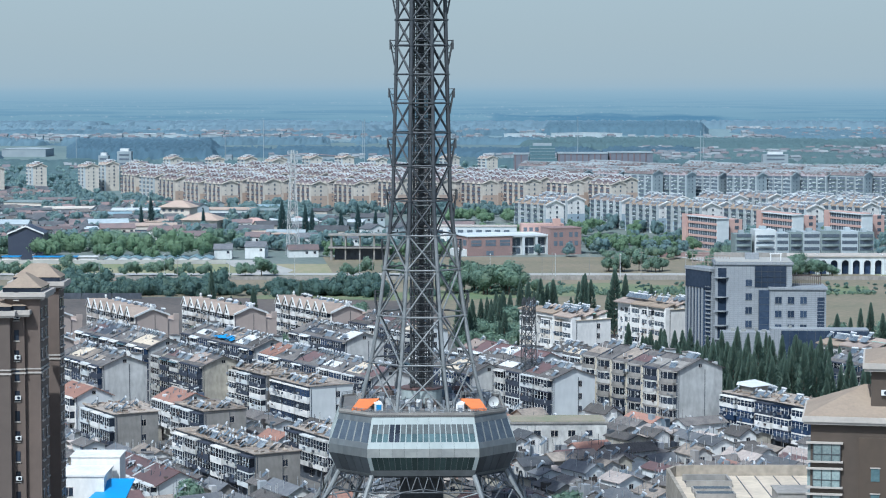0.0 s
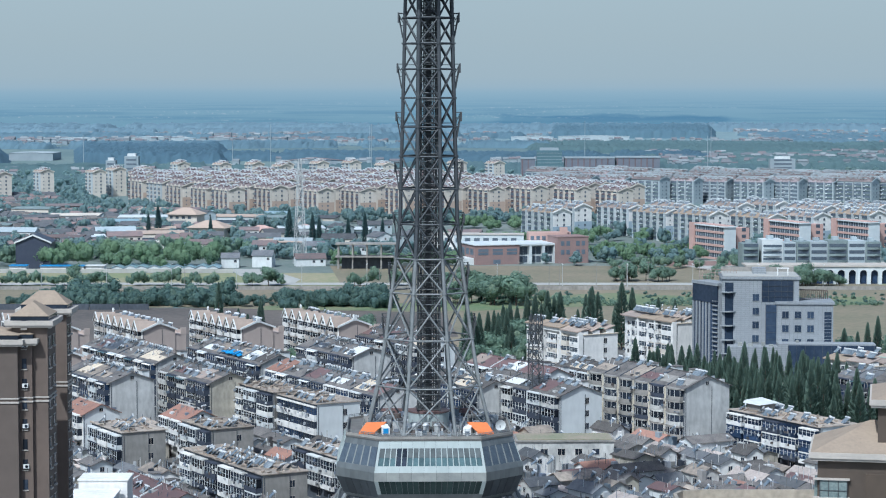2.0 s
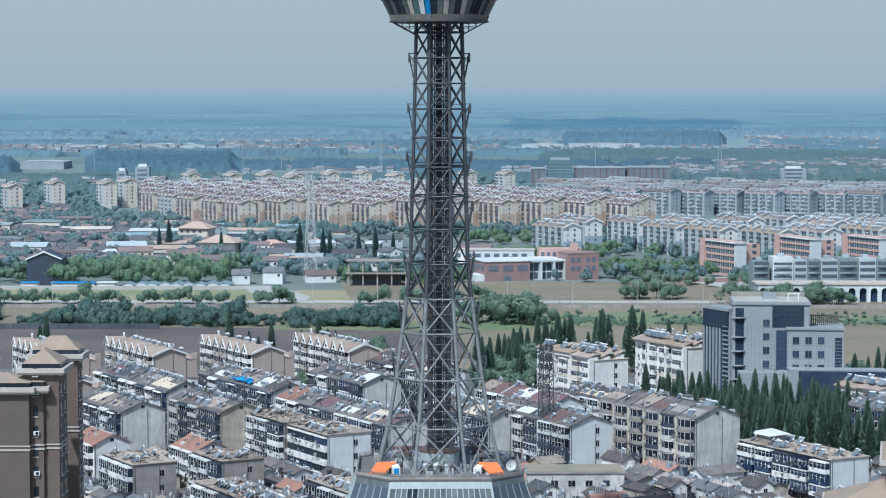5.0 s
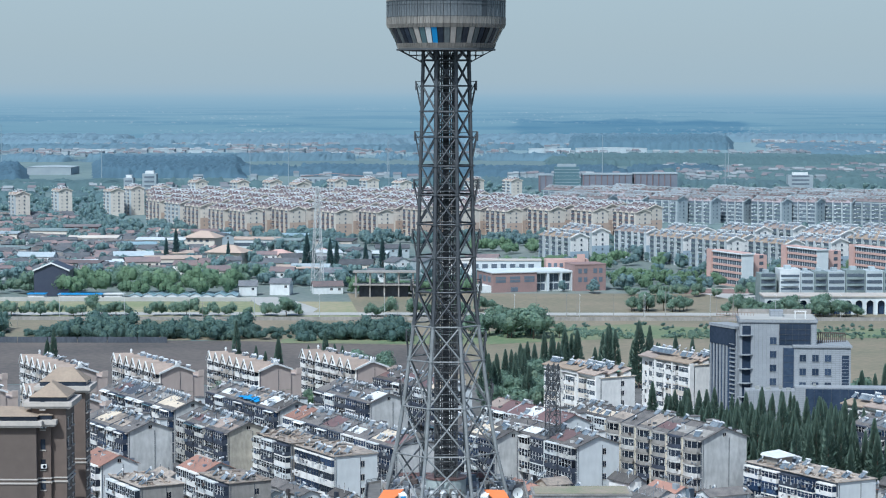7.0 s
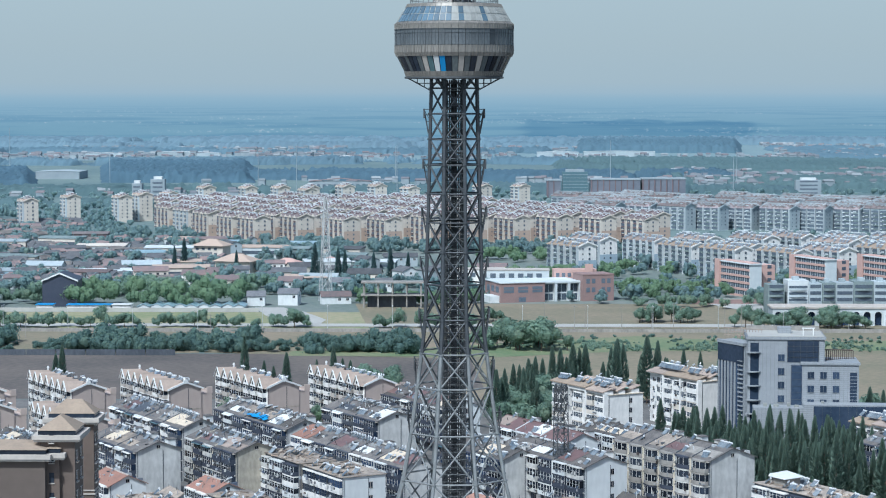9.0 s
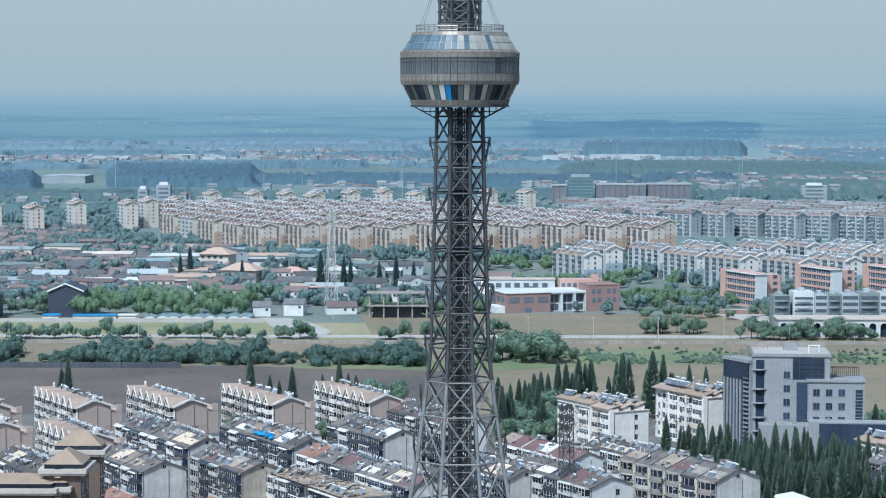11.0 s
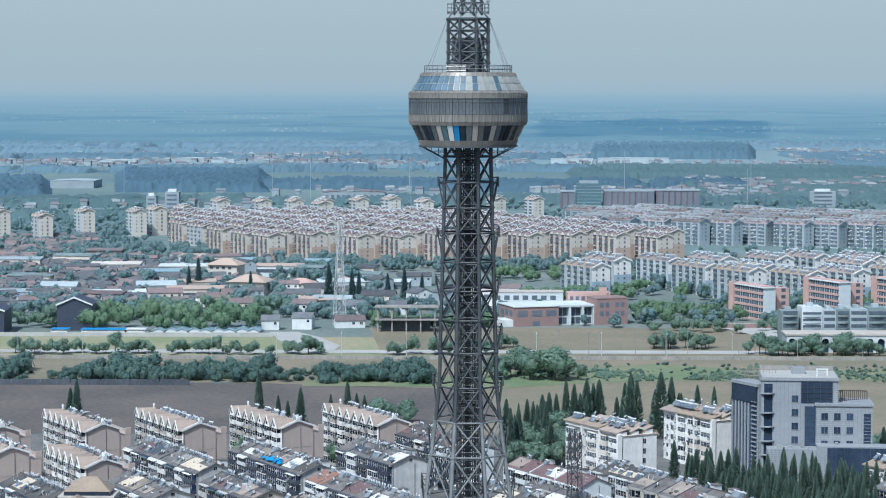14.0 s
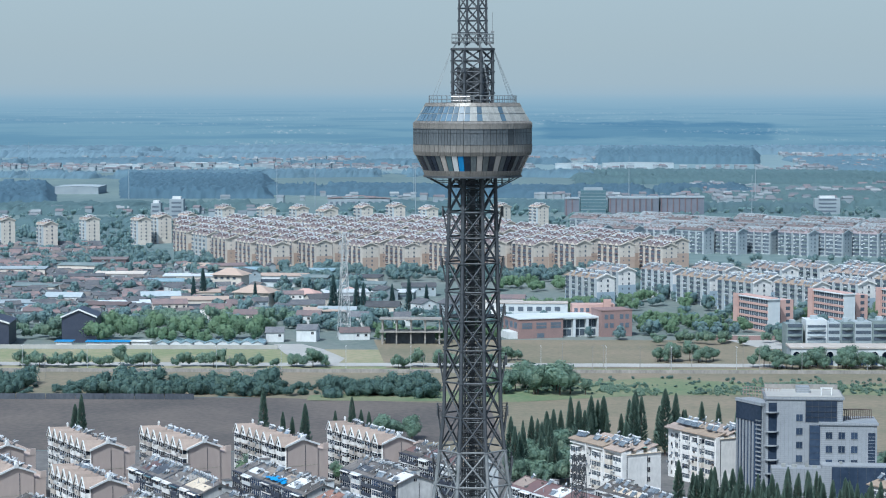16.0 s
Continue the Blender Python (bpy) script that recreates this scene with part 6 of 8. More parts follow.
for a0 in range(7):
    a, b = a0 / 7, (a0 + 1) / 7
    part("pergola_beam", Mesh().tube((30.5 + 9 * a, 3.3 + 5.5 * math.sin(a * 1.5), 28.3 - 0.7 * a), (30.5 + 9 * b, 3.3 + 5.5 * math.sin(b * 1.5), 28.3 - 0.7 * b), 0.22, 6).make("pergola_beam", "taupe_wall"), office)


# ---- trees ----
def conifer_meshes(seed, h, needles="conifer"):
    r = random.Random(seed)
    trunk = Mesh().tube((0, 0, 0), (0, 0, h * 0.9), 0.22, 6, r2=0.04).make("trunk", "trunk")
    m = Mesh()
    n = 640
    for i in range(n):
        f = (i / n) ** 0.85
        z = h * (0.05 + 0.93 * f)
        rad = (h * 0.185) * (1 - f) ** 0.72 * r.uniform(0.55, 1.1) + 0.10
        a = r.uniform(0, 2 * math.pi)
        c, s = math.cos(a), math.sin(a)
        w = r.uniform(0.22, 0.46) * (1.15 - 0.6 * f)
        base = Vector((c * rad * 0.4, s * rad * 0.4, z - 0.35))
        tip = Vector((c * rad, s * rad, z + 0.75))
        side = Vector((-s * w, c * w, r.uniform(-0.15, 0.15)))
        mid = (base + tip) / 2 + Vector((c * 0.22, s * 0.22, -0.1))
        m.add([base, mid - side, tip, mid + side], [(0, 1, 2), (0, 2, 3)])
    return trunk, m.make("crown", needles)


def broad_meshes(seed, h, spread, leaf, n=520, size=1.0):
    r = random.Random(seed)
    m = Mesh().tube((0, 0, 0), (0, 0, h * 0.45), 0.24, 6, r2=0.14)
    lobes = []
    for i in range(7):
        a = i * 2.4 + r.uniform(-0.4, 0.4)
        d = spread * r.uniform(0.25, 0.62) * (i > 0)
        c = Vector((math.cos(a) * d, math.sin(a) * d, h * r.uniform(0.45, 0.8)))
        lobes.append((c, spread * r.uniform(0.36, 0.55)))
        m.tube((0, 0, h * 0.35), c, 0.10, 5, r2=0.04)
    trunk = m.make("trunk", "trunk")
    m = Mesh()
    for c, rad in lobes:                # the close inner foliage of each bough
        k = [rad * r.uniform(0.55, 0.82) for q in range(24)]
        m.sweep([[(c.x + k[(j * 6 + q) % 24] * math.sin(t) * math.cos(q * 1.047), c.y + k[(j * 6 + q) % 24] * math.sin(t) * math.sin(q * 1.047), max(h * 0.15, c.z + rad * 0.85 * math.cos(t))) for q in range(6)] for j, t in enumerate((2.9, 2.1, 1.35, 0.75, 0.2))])
    for i in range(n):
        c, rad = lobes[i % 7]
        d = Vector((r.gauss(0, 1), r.gauss(0, 1), r.gauss(0, 0.85))).normalized()
        p = c + d * rad * r.uniform(0.75, 1.12)
        p.z = max(p.z, h * 0.2)
        u = d.orthogonal().normalized() * r.uniform(0.3, 0.62) * size
        v = d.cross(u).normalized() * r.uniform(0.3, 0.62) * size
        k = d * r.uniform(0.05, 0.3)
        m.add([p - u, p - v * 0.8 + k, p + u, p + v * 0.8 + k * 0.3], [(0, 1, 2), (0, 2, 3)])
    return trunk, m.make("crown", leaf)


CONIFERS = [(conifer_meshes(s, h), h) for s, h in ((1, 15.0), (2, 17.0), (3, 13.5), (4, 18.5))]
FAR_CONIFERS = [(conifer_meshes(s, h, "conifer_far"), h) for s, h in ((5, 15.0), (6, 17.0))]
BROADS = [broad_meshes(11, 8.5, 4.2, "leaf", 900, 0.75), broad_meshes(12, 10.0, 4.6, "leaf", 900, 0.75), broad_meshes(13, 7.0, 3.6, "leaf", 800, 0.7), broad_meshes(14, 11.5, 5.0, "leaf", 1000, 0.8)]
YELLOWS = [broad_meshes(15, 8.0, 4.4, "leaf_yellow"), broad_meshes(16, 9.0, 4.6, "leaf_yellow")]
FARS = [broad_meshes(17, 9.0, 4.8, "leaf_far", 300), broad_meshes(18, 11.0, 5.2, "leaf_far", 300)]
tr = random.Random(5)


def tree(x, y, kind, s=1.0, z=0.0):
    if kind in ("conifer", "far_conifer"):
        (t, c), _ = tr.choice(CONIFERS if kind == "conifer" else FAR_CONIFERS)
        words, cat, name, g = "slender dark green conifer", "tree", "conifer_tree", "dark conifers"
        sx = s * tr.uniform(0.8, 1.05)
    else:
        t, c = tr.choice({"broad": BROADS, "yellow": YELLOWS, "far": FARS}[kind])
        words, cat, name, g = {"broad": ("leafy green broadleaf tree", "tree", "broadleaf_tree", "green trees"), "yellow": ("rounded yellow green tree", "tree", "broadleaf_tree", "yellow green trees"),
                               "far": ("leafy green tree with a painted haze tint", "tree", "broadleaf_tree", "distant trees")}[kind]
        sx = s * tr.uniform(0.85, 1.2)
    ob = thing(name, (x, y, z), words, cat, g, rz=tr.uniform(0, 360), scale=(sx, sx, s * tr.uniform(0.88, 1.1)))
    part("trunk", t, ob)
    part("crown", c, ob)


def grove(label, spots, leaf, seed, n=170, sink=0.8, size=1.7):
    """Trees too many to count, joined."""
    r = random.Random(seed)
    mods = []
    for k in range(3):
        _, me = broad_meshes(seed * 10 + k, 9.0, 4.6, leaf, n, size)
        co = np.empty(len(me.vertices) * 3)
        me.vertices.foreach_get("co", co)
        mods.append((co.reshape(-1, 3), [tuple(f.vertices) for f in me.polygons]))
    vs, fs, o = [], [], 0
    for x, y, s in spots:
        co, f = mods[r.randrange(3)]
        a = r.uniform(0, 6.28)
        rot = np.array([[math.cos(a), -math.sin(a), 0], [math.sin(a), math.cos(a), 0], [0, 0, 1]])
        vs.append(co * (s, s, s * r.uniform(0.85, 1.15)) @ rot.T + (x, y, -sink * s))
        fs += [tuple(i + o for i in q) for q in f]
        o += len(co)
    me = bpy.data.meshes.new("grove")
    me.from_pydata(np.concatenate(vs).tolist(), [], fs)
    me.materials.append(M[leaf])
    return thing("grove", (0, 0, 0), label, "trees", kind="stuff", mesh=me)


# conifer grove between the grey block and the office
for iq in range(12):
    for ip in range(16):
        x = 58 + ip * 3.5 + tr.uniform(-1.3, 1.3) + iq * 0.8
        y = 655 - iq * 6.8 - ip * 0.9 + tr.uniform(-2, 2)
        if y < 570:
            continue
        if y < 592 and x < 66:
            continue
        p, q = to_pq(x, y)
        if not free(p - 1.5, p + 1.5, q - 1.5, q + 1.5) or tr.random() < 0.12:
            continue
        tree(x, y, "conifer", tr.uniform(0.78, 1.0) * (0.86 if iq < 4 else 1.0))
for x, y, s in ((23, 770, 0.95), (33.5, 772, 1.02), (36, 777, 0.9), (39, 772, 0.75), (44, 775, 0.92), (46.5, 770, 1.05), (51, 776, 0.95), (58, 760, 1.3), (62, 765, 1.25), (65, 770, 1.0), (72, 778, 0.8), (78, 780, 0.85), (84, 776, 0.9), (90, 772, 1.0),
                (-73, 775, 0.95), (-70, 778, 0.85), (-65, 772, 1.0), (-55, 778, 0.85), (-49, 775, 0.95), (-46, 778, 0.8), (-43, 772, 0.9), (-79, 768, 1.1), (-148, 790, 0.9), (-145, 786, 1.05), (10, 765, 0.8), (13, 770, 0.85), (18, 765, 0.75), (28, 690, 0.9), (54, 655, 0.95), (66, 640, 1.0),
                (112, 690, 0.9), (116, 700, 0.95), (121, 690, 1.1), (126, 695, 0.9), (130, 700, 1.0), (135, 690, 1.1), (141, 696, 1.0), (147, 700, 0.95), (136, 715, 1.1), (151, 690, 1.0), (83, 566, 0.85), (92, 572, 0.95), (99, 578, 0.9), (104, 574, 1.0), (110, 583, 0.8)):
    tree(x, y, "conifer", s)
for i in range(16):
    tree(tr.uniform(16, 70), tr.uniform(752, 785), "conifer", tr.uniform(0.8, 1.35))
for i in range(12):
    tree(tr.uniform(4, 26), tr.uniform(700, 750), "conifer", tr.uniform(0.75, 1.05))
for i in range(26):
    tree(tr.uniform(6, 24), tr.uniform(690, 752), "broad", tr.uniform(0.7, 1.15))
for i in range(10):
    tree(tr.uniform(112, 150), tr.uniform(680, 712), "broad", tr.uniform(0.8, 1.1))
for i in range(16):
    x, y = from_pq(*[a + b for a, b in zip(to_pq(-118 + (i % 4) * 29, 690), (16 + tr.uniform(-2, 2), tr.uniform(-14, 6)))])
    tree(x, y, "broad" if i % 3 else "yellow", tr.uniform(0.7, 0.95))
for i in range(7):
    tree(-36 + tr.uniform(-6, 8), 790 + tr.uniform(-6, 8), "broad", tr.uniform(0.7, 1.0))
for x, y in ((-28, 432), (-25, 436), (-31, 430), (-50, 440), (24, 430), (-96, 585), (-92, 590), (-54, 398)):
    tree(x, y, "broad", tr.uniform(0.6, 0.85))
# hedge of dense scrub behind the field
hedge = []
for i in range(260):
    x = -262 + i * 1.0 + tr.uniform(-1.5, 1.5)
    if tr.random() < 0.15 or math.sin(x / 13.0) + math.sin(x / 5.3 + 2) < -1.6:
        continue
    hedge.append((x, 922 + tr.uniform(-14, 14), tr.uniform(0.4, 1.2) * (1.0 + 0.4 * math.sin(x / 9.0) + 0.35 * math.sin(x / 23.0 + 1)) if x < -22 else tr.uniform(0.3, 0.6)))
for i in range(18):
    tree(tr.uniform(0, 38), 925 + tr.uniform(-12, 12), "broad", tr.uniform(0.9, 1.5))
hedge += [(tr.uniform(-262, -185), 930 + tr.uniform(-14, 14), tr.uniform(0.8, 1.3)) for i in range(40)]
hedge += [(tr.uniform(-70, -25), 918 + tr.uniform(-14, 14), tr.uniform(0.9, 1.35)) for i in range(24)]
hedge += [(tr.uniform(30, 200), 942 + tr.uniform(-26, 30), tr.uniform(0.1, 0.26)) for i in range(150)]
grove("dense green scrub behind the bare field", hedge, "leaf_dark", 30, 460, 2.4, 0.78)
brush = []
for i in range(900):
    x = tr.uniform(12, 178)
    y = 934 + tr.gauss(0, 9) + 7 * math.sin(x / 17.0)
    if math.sin(x / 7.0) + math.sin(x / 19.0 + 1) + math.sin(y / 5.0) > -0.9:
        brush.append((x, y, tr.uniform(0.12, 0.3)))
grove("low green weeds and brush beside the dry field", brush, "leaf", 37, 40, 2.6, 1.5)
# avenue along the road
for i in range(100):
    x = -255 + i * 4.6 + tr.uniform(-1.2, 1.2)
    if tr.random() < 0.6 or -74 < x < -62 or x > 6:
        continue
    tree(x, 1003 + tr.uniform(-2, 5), "broad", tr.uniform(0.5, 0.85))
for x0, x1, n in ((74, 91, 11), (93, 101, 5), (116, 133, 11), (136, 174, 26), (3, 14, 4)):
    for i in range(n):
        tree(tr.uniform(x0, x1), (1026 if x1 < 130 else 1002) + tr.uniform(0, 10), "broad", tr.uniform(0.55, 0.95))
# park of round trees and the greenery of the plain
u = tr.uniform
grove("rounded yellow green trees of a park", [(-200 + (i % 9) * 10.2 + u(-3, 3), 1102 + (i // 9) * 26 + u(-6, 6), u(1.0, 1.65)) for i in range(20)] + [(u(0, 70), u(1395, 1440), u(0.8, 1.1)) for i in range(30)], "leaf_yellow", 31, 520, 0.8, 0.6)
grove("row of young trees along the road", [(-258 + i * 3.4 + u(-1.5, 1.5), 1004 + u(-3, 6), u(0.5, 1.0)) for i in range(76) if not 54 < i < 62 and math.sin(i * 0.9) + math.sin(i * 0.37) > -0.9], "leaf", 35, 280, 0.3, 0.74)
grove("green trees of a park beyond the meadow", [(u(-215, -108), u(1150, 1195), u(0.8, 1.3)) for i in range(34)] + [(u(-275, -212), u(1112, 1180), u(0.7, 1.3)) for i in range(34)] + [(u(78, 178), u(1095, 1128), u(0.5, 0.9)) for i in range(26)], "leaf", 32, 340, 0.8, 0.82)
grove("small haze-tinted trees between the far estates", [(u(-0.24, 0.24) * y, y, u(0.6, 1.0)) for y in [u(2010, 2360) for i in range(520)]] + [(u(70, 520), u(1960, 2140), u(0.6, 1.1)) for i in range(260)] + [(u(130, 330), u(1440, 1660), u(0.6, 1.0)) for i in range(90)] + [(u(-330, -190), u(1545, 1690), u(0.6, 1.1)) for i in range(110)], "leaf_far", 34, 90, 1.0, 1.7)
grove("haze-tinted green trees among the houses of the plain", [(u(-120, 30), u(1145, 1260), u(0.5, 0.95)) for i in range(110)] + [(u(-150, 130), u(1475, 1552), u(0.6, 1.1)) for i in range(240)]
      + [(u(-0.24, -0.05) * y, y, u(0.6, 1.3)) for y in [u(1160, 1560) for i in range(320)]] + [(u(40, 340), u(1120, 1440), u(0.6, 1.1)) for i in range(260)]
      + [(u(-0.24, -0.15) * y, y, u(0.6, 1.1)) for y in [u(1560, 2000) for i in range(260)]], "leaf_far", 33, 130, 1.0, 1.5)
grove("thick greenery round the school and teaching blocks", [(u(75, 132), u(1140, 1215), u(0.5, 0.95)) for i in range(60)] + [(u(-10, 60), u(1262, 1290), u(0.6, 1.0)) for i in range(60)] + [(u(-70, 5), u(1112, 1150), u(0.4, 0.9)) for i in range(60)] + [(u(60, 330), u(1275, 1400), u(0.6, 1.0)) for i in range(110)] + [(u(140, 330), u(1225, 1262), u(0.6, 1.0)) for i in range(90)], "leaf_yellow", 36, 260, 0.8, 0.9)
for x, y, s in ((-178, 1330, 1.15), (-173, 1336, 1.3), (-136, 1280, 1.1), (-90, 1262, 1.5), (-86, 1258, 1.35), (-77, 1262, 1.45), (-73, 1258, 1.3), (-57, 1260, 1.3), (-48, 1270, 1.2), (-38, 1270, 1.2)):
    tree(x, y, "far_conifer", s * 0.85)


# ---- masts and lamp posts ----
def pylon(x, y, h, w, material, words, top=0.35, stout=1.0):
    root = thing("lattice_mast", (x, y, 0), words, "mast", rz=20)
    n = int(h / (w * 1.1))
    c = [(-1, -1), (1, -1), (1, 1), (-1, 1)]
    for sx, sy in c:
        part("leg", Mesh().tube((sx * w / 2, sy * w / 2, 0), (sx * w / 2 * top, sy * w / 2 * top, h), 0.12 * stout * w / 3, 5).make("leg", material), root)
    for k in range(n):
        f0, f1 = k / n, (k + 1) / n
        m = Mesh()
        for i in range(4):
            (ax, ay), (bx, by) = c[i], c[(i + 1) % 4]
            s0, s1 = w / 2 * (1 - (1 - top) * f0), w / 2 * (1 - (1 - top) * f1)
            m.tube((ax * s0, ay * s0, h * f0), (bx * s1, by * s1, h * f1), 0.07 * stout * w / 3, 4).tube((bx * s0, by * s0, h * f0), (ax * s1, ay * s1, h * f1), 0.07 * stout * w / 3, 4)
            m.tube((ax * s1, ay * s1, h * f1), (bx * s1, by * s1, h * f1), 0.07 * stout * w / 3, 4)
        tagged(part("bracing", m.make("bracing", material), root), kind="stuff")
    for z in (0.80, 0.88, 0.96):
        m = Mesh()
        for i in range(6):
            a = i * math.pi / 3
            m.box(math.cos(a) * w * 0.42 - 0.15, math.sin(a) * w * 0.42 - 0.15, h * z, math.cos(a) * w * 0.42 + 0.15, math.sin(a) * w * 0.42 + 0.15, h * z + 1.8)
            m.tube((math.cos(a) * w * 0.42, math.sin(a) * w * 0.42, h * z), (math.cos(a + 1.047) * w * 0.42, math.sin(a + 1.047) * w * 0.42, h * z), 0.05, 4)
        tagged(part("antenna_ring", m.make("antenna_ring", material), root), kind="stuff")
    return root


pylon(21.6, 566, 31, 3.4, "steel_dark", "dark lattice phone mast standing among the houses", 0.75)
pylon(-75.5, 1134, 53, 5.8, "steel_light", "pale grey lattice mast", 0.22, 0.7)
LAMP = Mesh().tube((0, 0, 0), (0, 0, 10), 0.13, 6, r2=0.08).tube((0, 0, 9.8), (0, -2.0, 10.3), 0.06, 5).tube((0, 0, 9.8), (0, 2.0, 10.3), 0.06, 5)
LAMP_POLE = LAMP.make("pole", "steel_light")
LAMP_HEAD = Mesh().box(-0.15, -2.9, 10.2, 0.15, -1.9, 10.4).box(-0.15, 1.9, 10.2, 0.15, 2.9, 10.4).make("lamp_head", "white_sheet")
for i in range(18):
    ob = thing("street_lamp", (-240 + i * 29, 1002, 0), "pale steel street lamp with two arms beside the road", "street lamp", "street lamps")
    part("pole", LAMP_POLE, ob)
    part("lamp_head", LAMP_HEAD, ob)
POLE = Mesh().tube((0, 0, 0), (0, 0, 11), 0.14, 6, r2=0.09).box(-1.0, -0.06, 10.2, 1.0, 0.06, 10.35).make("pole", "concrete")
for x, y in ((44, 1000), (49, 1006), (65, 1000), (78, 996), (-30, 960), (-113, 958), (-193, 962), (118, 1000), (140, 1052), (112, 1012), (31, 1015), (89, 1012)):
    ob = thing("utility_pole", (x, y, 0), "concrete utility pole with a crossarm", "pole", "utility poles")
    part("pole", POLE, ob)
m = Mesh().box(-600, 987.4, 0, 600, 987.9, 1.7)
thing("roadside_wall", (0, 0, 0), "low grey concrete wall along the road", "wall", kind="structure", mesh=m.make("roadside_wall", "concrete"))
m = Mesh()
for k in range(40):
    m.box(-600 + k * 12, 898, 0, -588.3 + k * 12, 898.4, 2.4)
thing("field_wall", (0, 0, 0), "grey concrete panel wall behind the bare field", "wall", kind="structure", mesh=m.make("field_wall", "dark_wall"))
thing("fence", (0, 0, 0), "long pale wall beyond the meadow", "wall", kind="structure", mesh=Mesh().box(-600, 1079, 0, -104, 1079.5, 2.0).make("fence", "pale_road"))


# ---- middle distance ----
def hall(x, y, w, l, h, rise, wall, roof, words, rz=0.0, name="hall", ridge_x=True):
    root = thing(name, (x, y, 0), words, "building", rz=rz)
    prof = [(0, 0), (w, 0), (w, h), (w / 2, h + rise), (0, h)]
    m = Mesh()
    pts = [(a, 0, z) for a, z in prof] + [(a, l, z) for a, z in prof]
    m.add(pts, [tuple(range(5)), tuple(range(5, 10))[::-1]] + [(i, i + 5, (i + 1) % 5 + 5, (i + 1) % 5) for i in range(5)])
    part("wall", m.make("wall", wall), root)
    part("roof", pitched(w, l, h, rise, 0.4, 0.25).make("roof", roof), root)
    if wall == "navy":
        mm = Mesh()
        for x0 in (-0.5, w + 0.5):
            mm.hexa([(x0, -0.9, h - 0.2), (w / 2, -0.9, h + rise + 0.2), (w / 2, -0.42, h + rise + 0.2), (x0, -0.42, h - 0.2), (x0, -0.9, h + 0.6), (w / 2, -0.9, h + rise + 1.0), (w / 2, -0.42, h + rise + 1.0), (x0, -0.42, h + 0.6)])
        part("gable_edge", mm.make("gable_edge", "white_sheet"), root, label="white edge of the gable")
    return root


hall(-213, 1104, 17, 24, 12.6, 3.4, "navy", "navy", "dark navy shed with a white gabled roof edge", 4)
hall(-256, 1088, 20, 26, 11.0, 3.0, "navy", "navy", "dark navy shed with a white gabled roof edge", 4)
for k in range(9):
    hall(-164 + k * 5.8, 1090 + (k % 2) * 3, 5.5, 9 + (k % 3) * 3, 1.6, 1.1, "pale_wall", "greenhouse_roof", "low greenhouse with a pale glazed roof", 0, "greenhouse")
for x, y, w, k in ((-212, 1083, 8, "blue_sheet"), (-197, 1082, 21, "blue_sheet"), (-175.4, 1083, 9, "white_sheet")):
    ob = thing("site_cabin", (x, y, 0), "low site cabin with a bright flat roof", "cabin", "site cabins")
    part("wall", Mesh().box(0, 0, 0, w, 6, 3.0).make("wall", "white_wall"), ob)
    part("roof", Mesh().box(-0.4, -0.6, 3.004, w + 0.4, 6.5, 3.3).make("roof", k), ob)
for i, (x, y, w, l, h, wl_, rf) in enumerate(((-140, 1190, 26, 14, 9, "white_wall", "tile_red_far"), (-118, 1180, 30, 14, 7, "cream_wall", "tile_red_far"), (-168, 1230, 30, 14, 8, "cream_wall", "tile_red_far"), (-92, 1185, 20, 12, 6, "pale_wall", "tile_red_far"), (-66, 1180, 16, 12, 6, "pale_wall", "tile_dim"),
                                              (-180, 1290, 36, 14, 7, "pale_wall", "far_white"), (-236, 1280, 34, 12, 7, "pale_wall", "far_white"), (-44, 1190, 14, 10, 5, "pale_wall", "tile_dim"), (-62, 1122, 24, 8, 4, "pale_wall", "tile_red_far"), (-88, 1112, 16, 12, 6, "pale_wall", "tile_dim"), (-104, 1110, 14, 10, 5, "pale_wall", "tile_dim"))):
    house(x, y, l * 0.8, w * 0.62, h, 2.2, wl_, rf, 84 + (i % 3) * 9, "pale building with a low roof beyond the meadow", "buildings beyond the meadow", windows=True)

hv = random.Random(44)
for k in range(24):
    y = hv.uniform(1190, 1440)
    x = hv.uniform(-0.155, 0.02) * y
    if -20 < x < 60 and y < 1260:
        continue
    house(x, y, hv.uniform(8, 12), hv.uniform(12, 22), hv.choice((4, 6, 9)), hv.uniform(1.6, 2.6), hv.choice(("cream_wall", "pale_wall", "white_wall", "far_white")), hv.choice(("tile_dim", "tile_red_far", "tile_dim", "tile_dim", "far_white")), hv.choice((84, 95, 30, 110)), "pale house with a low tiled roof on the plain", "houses on the plain", windows=True)

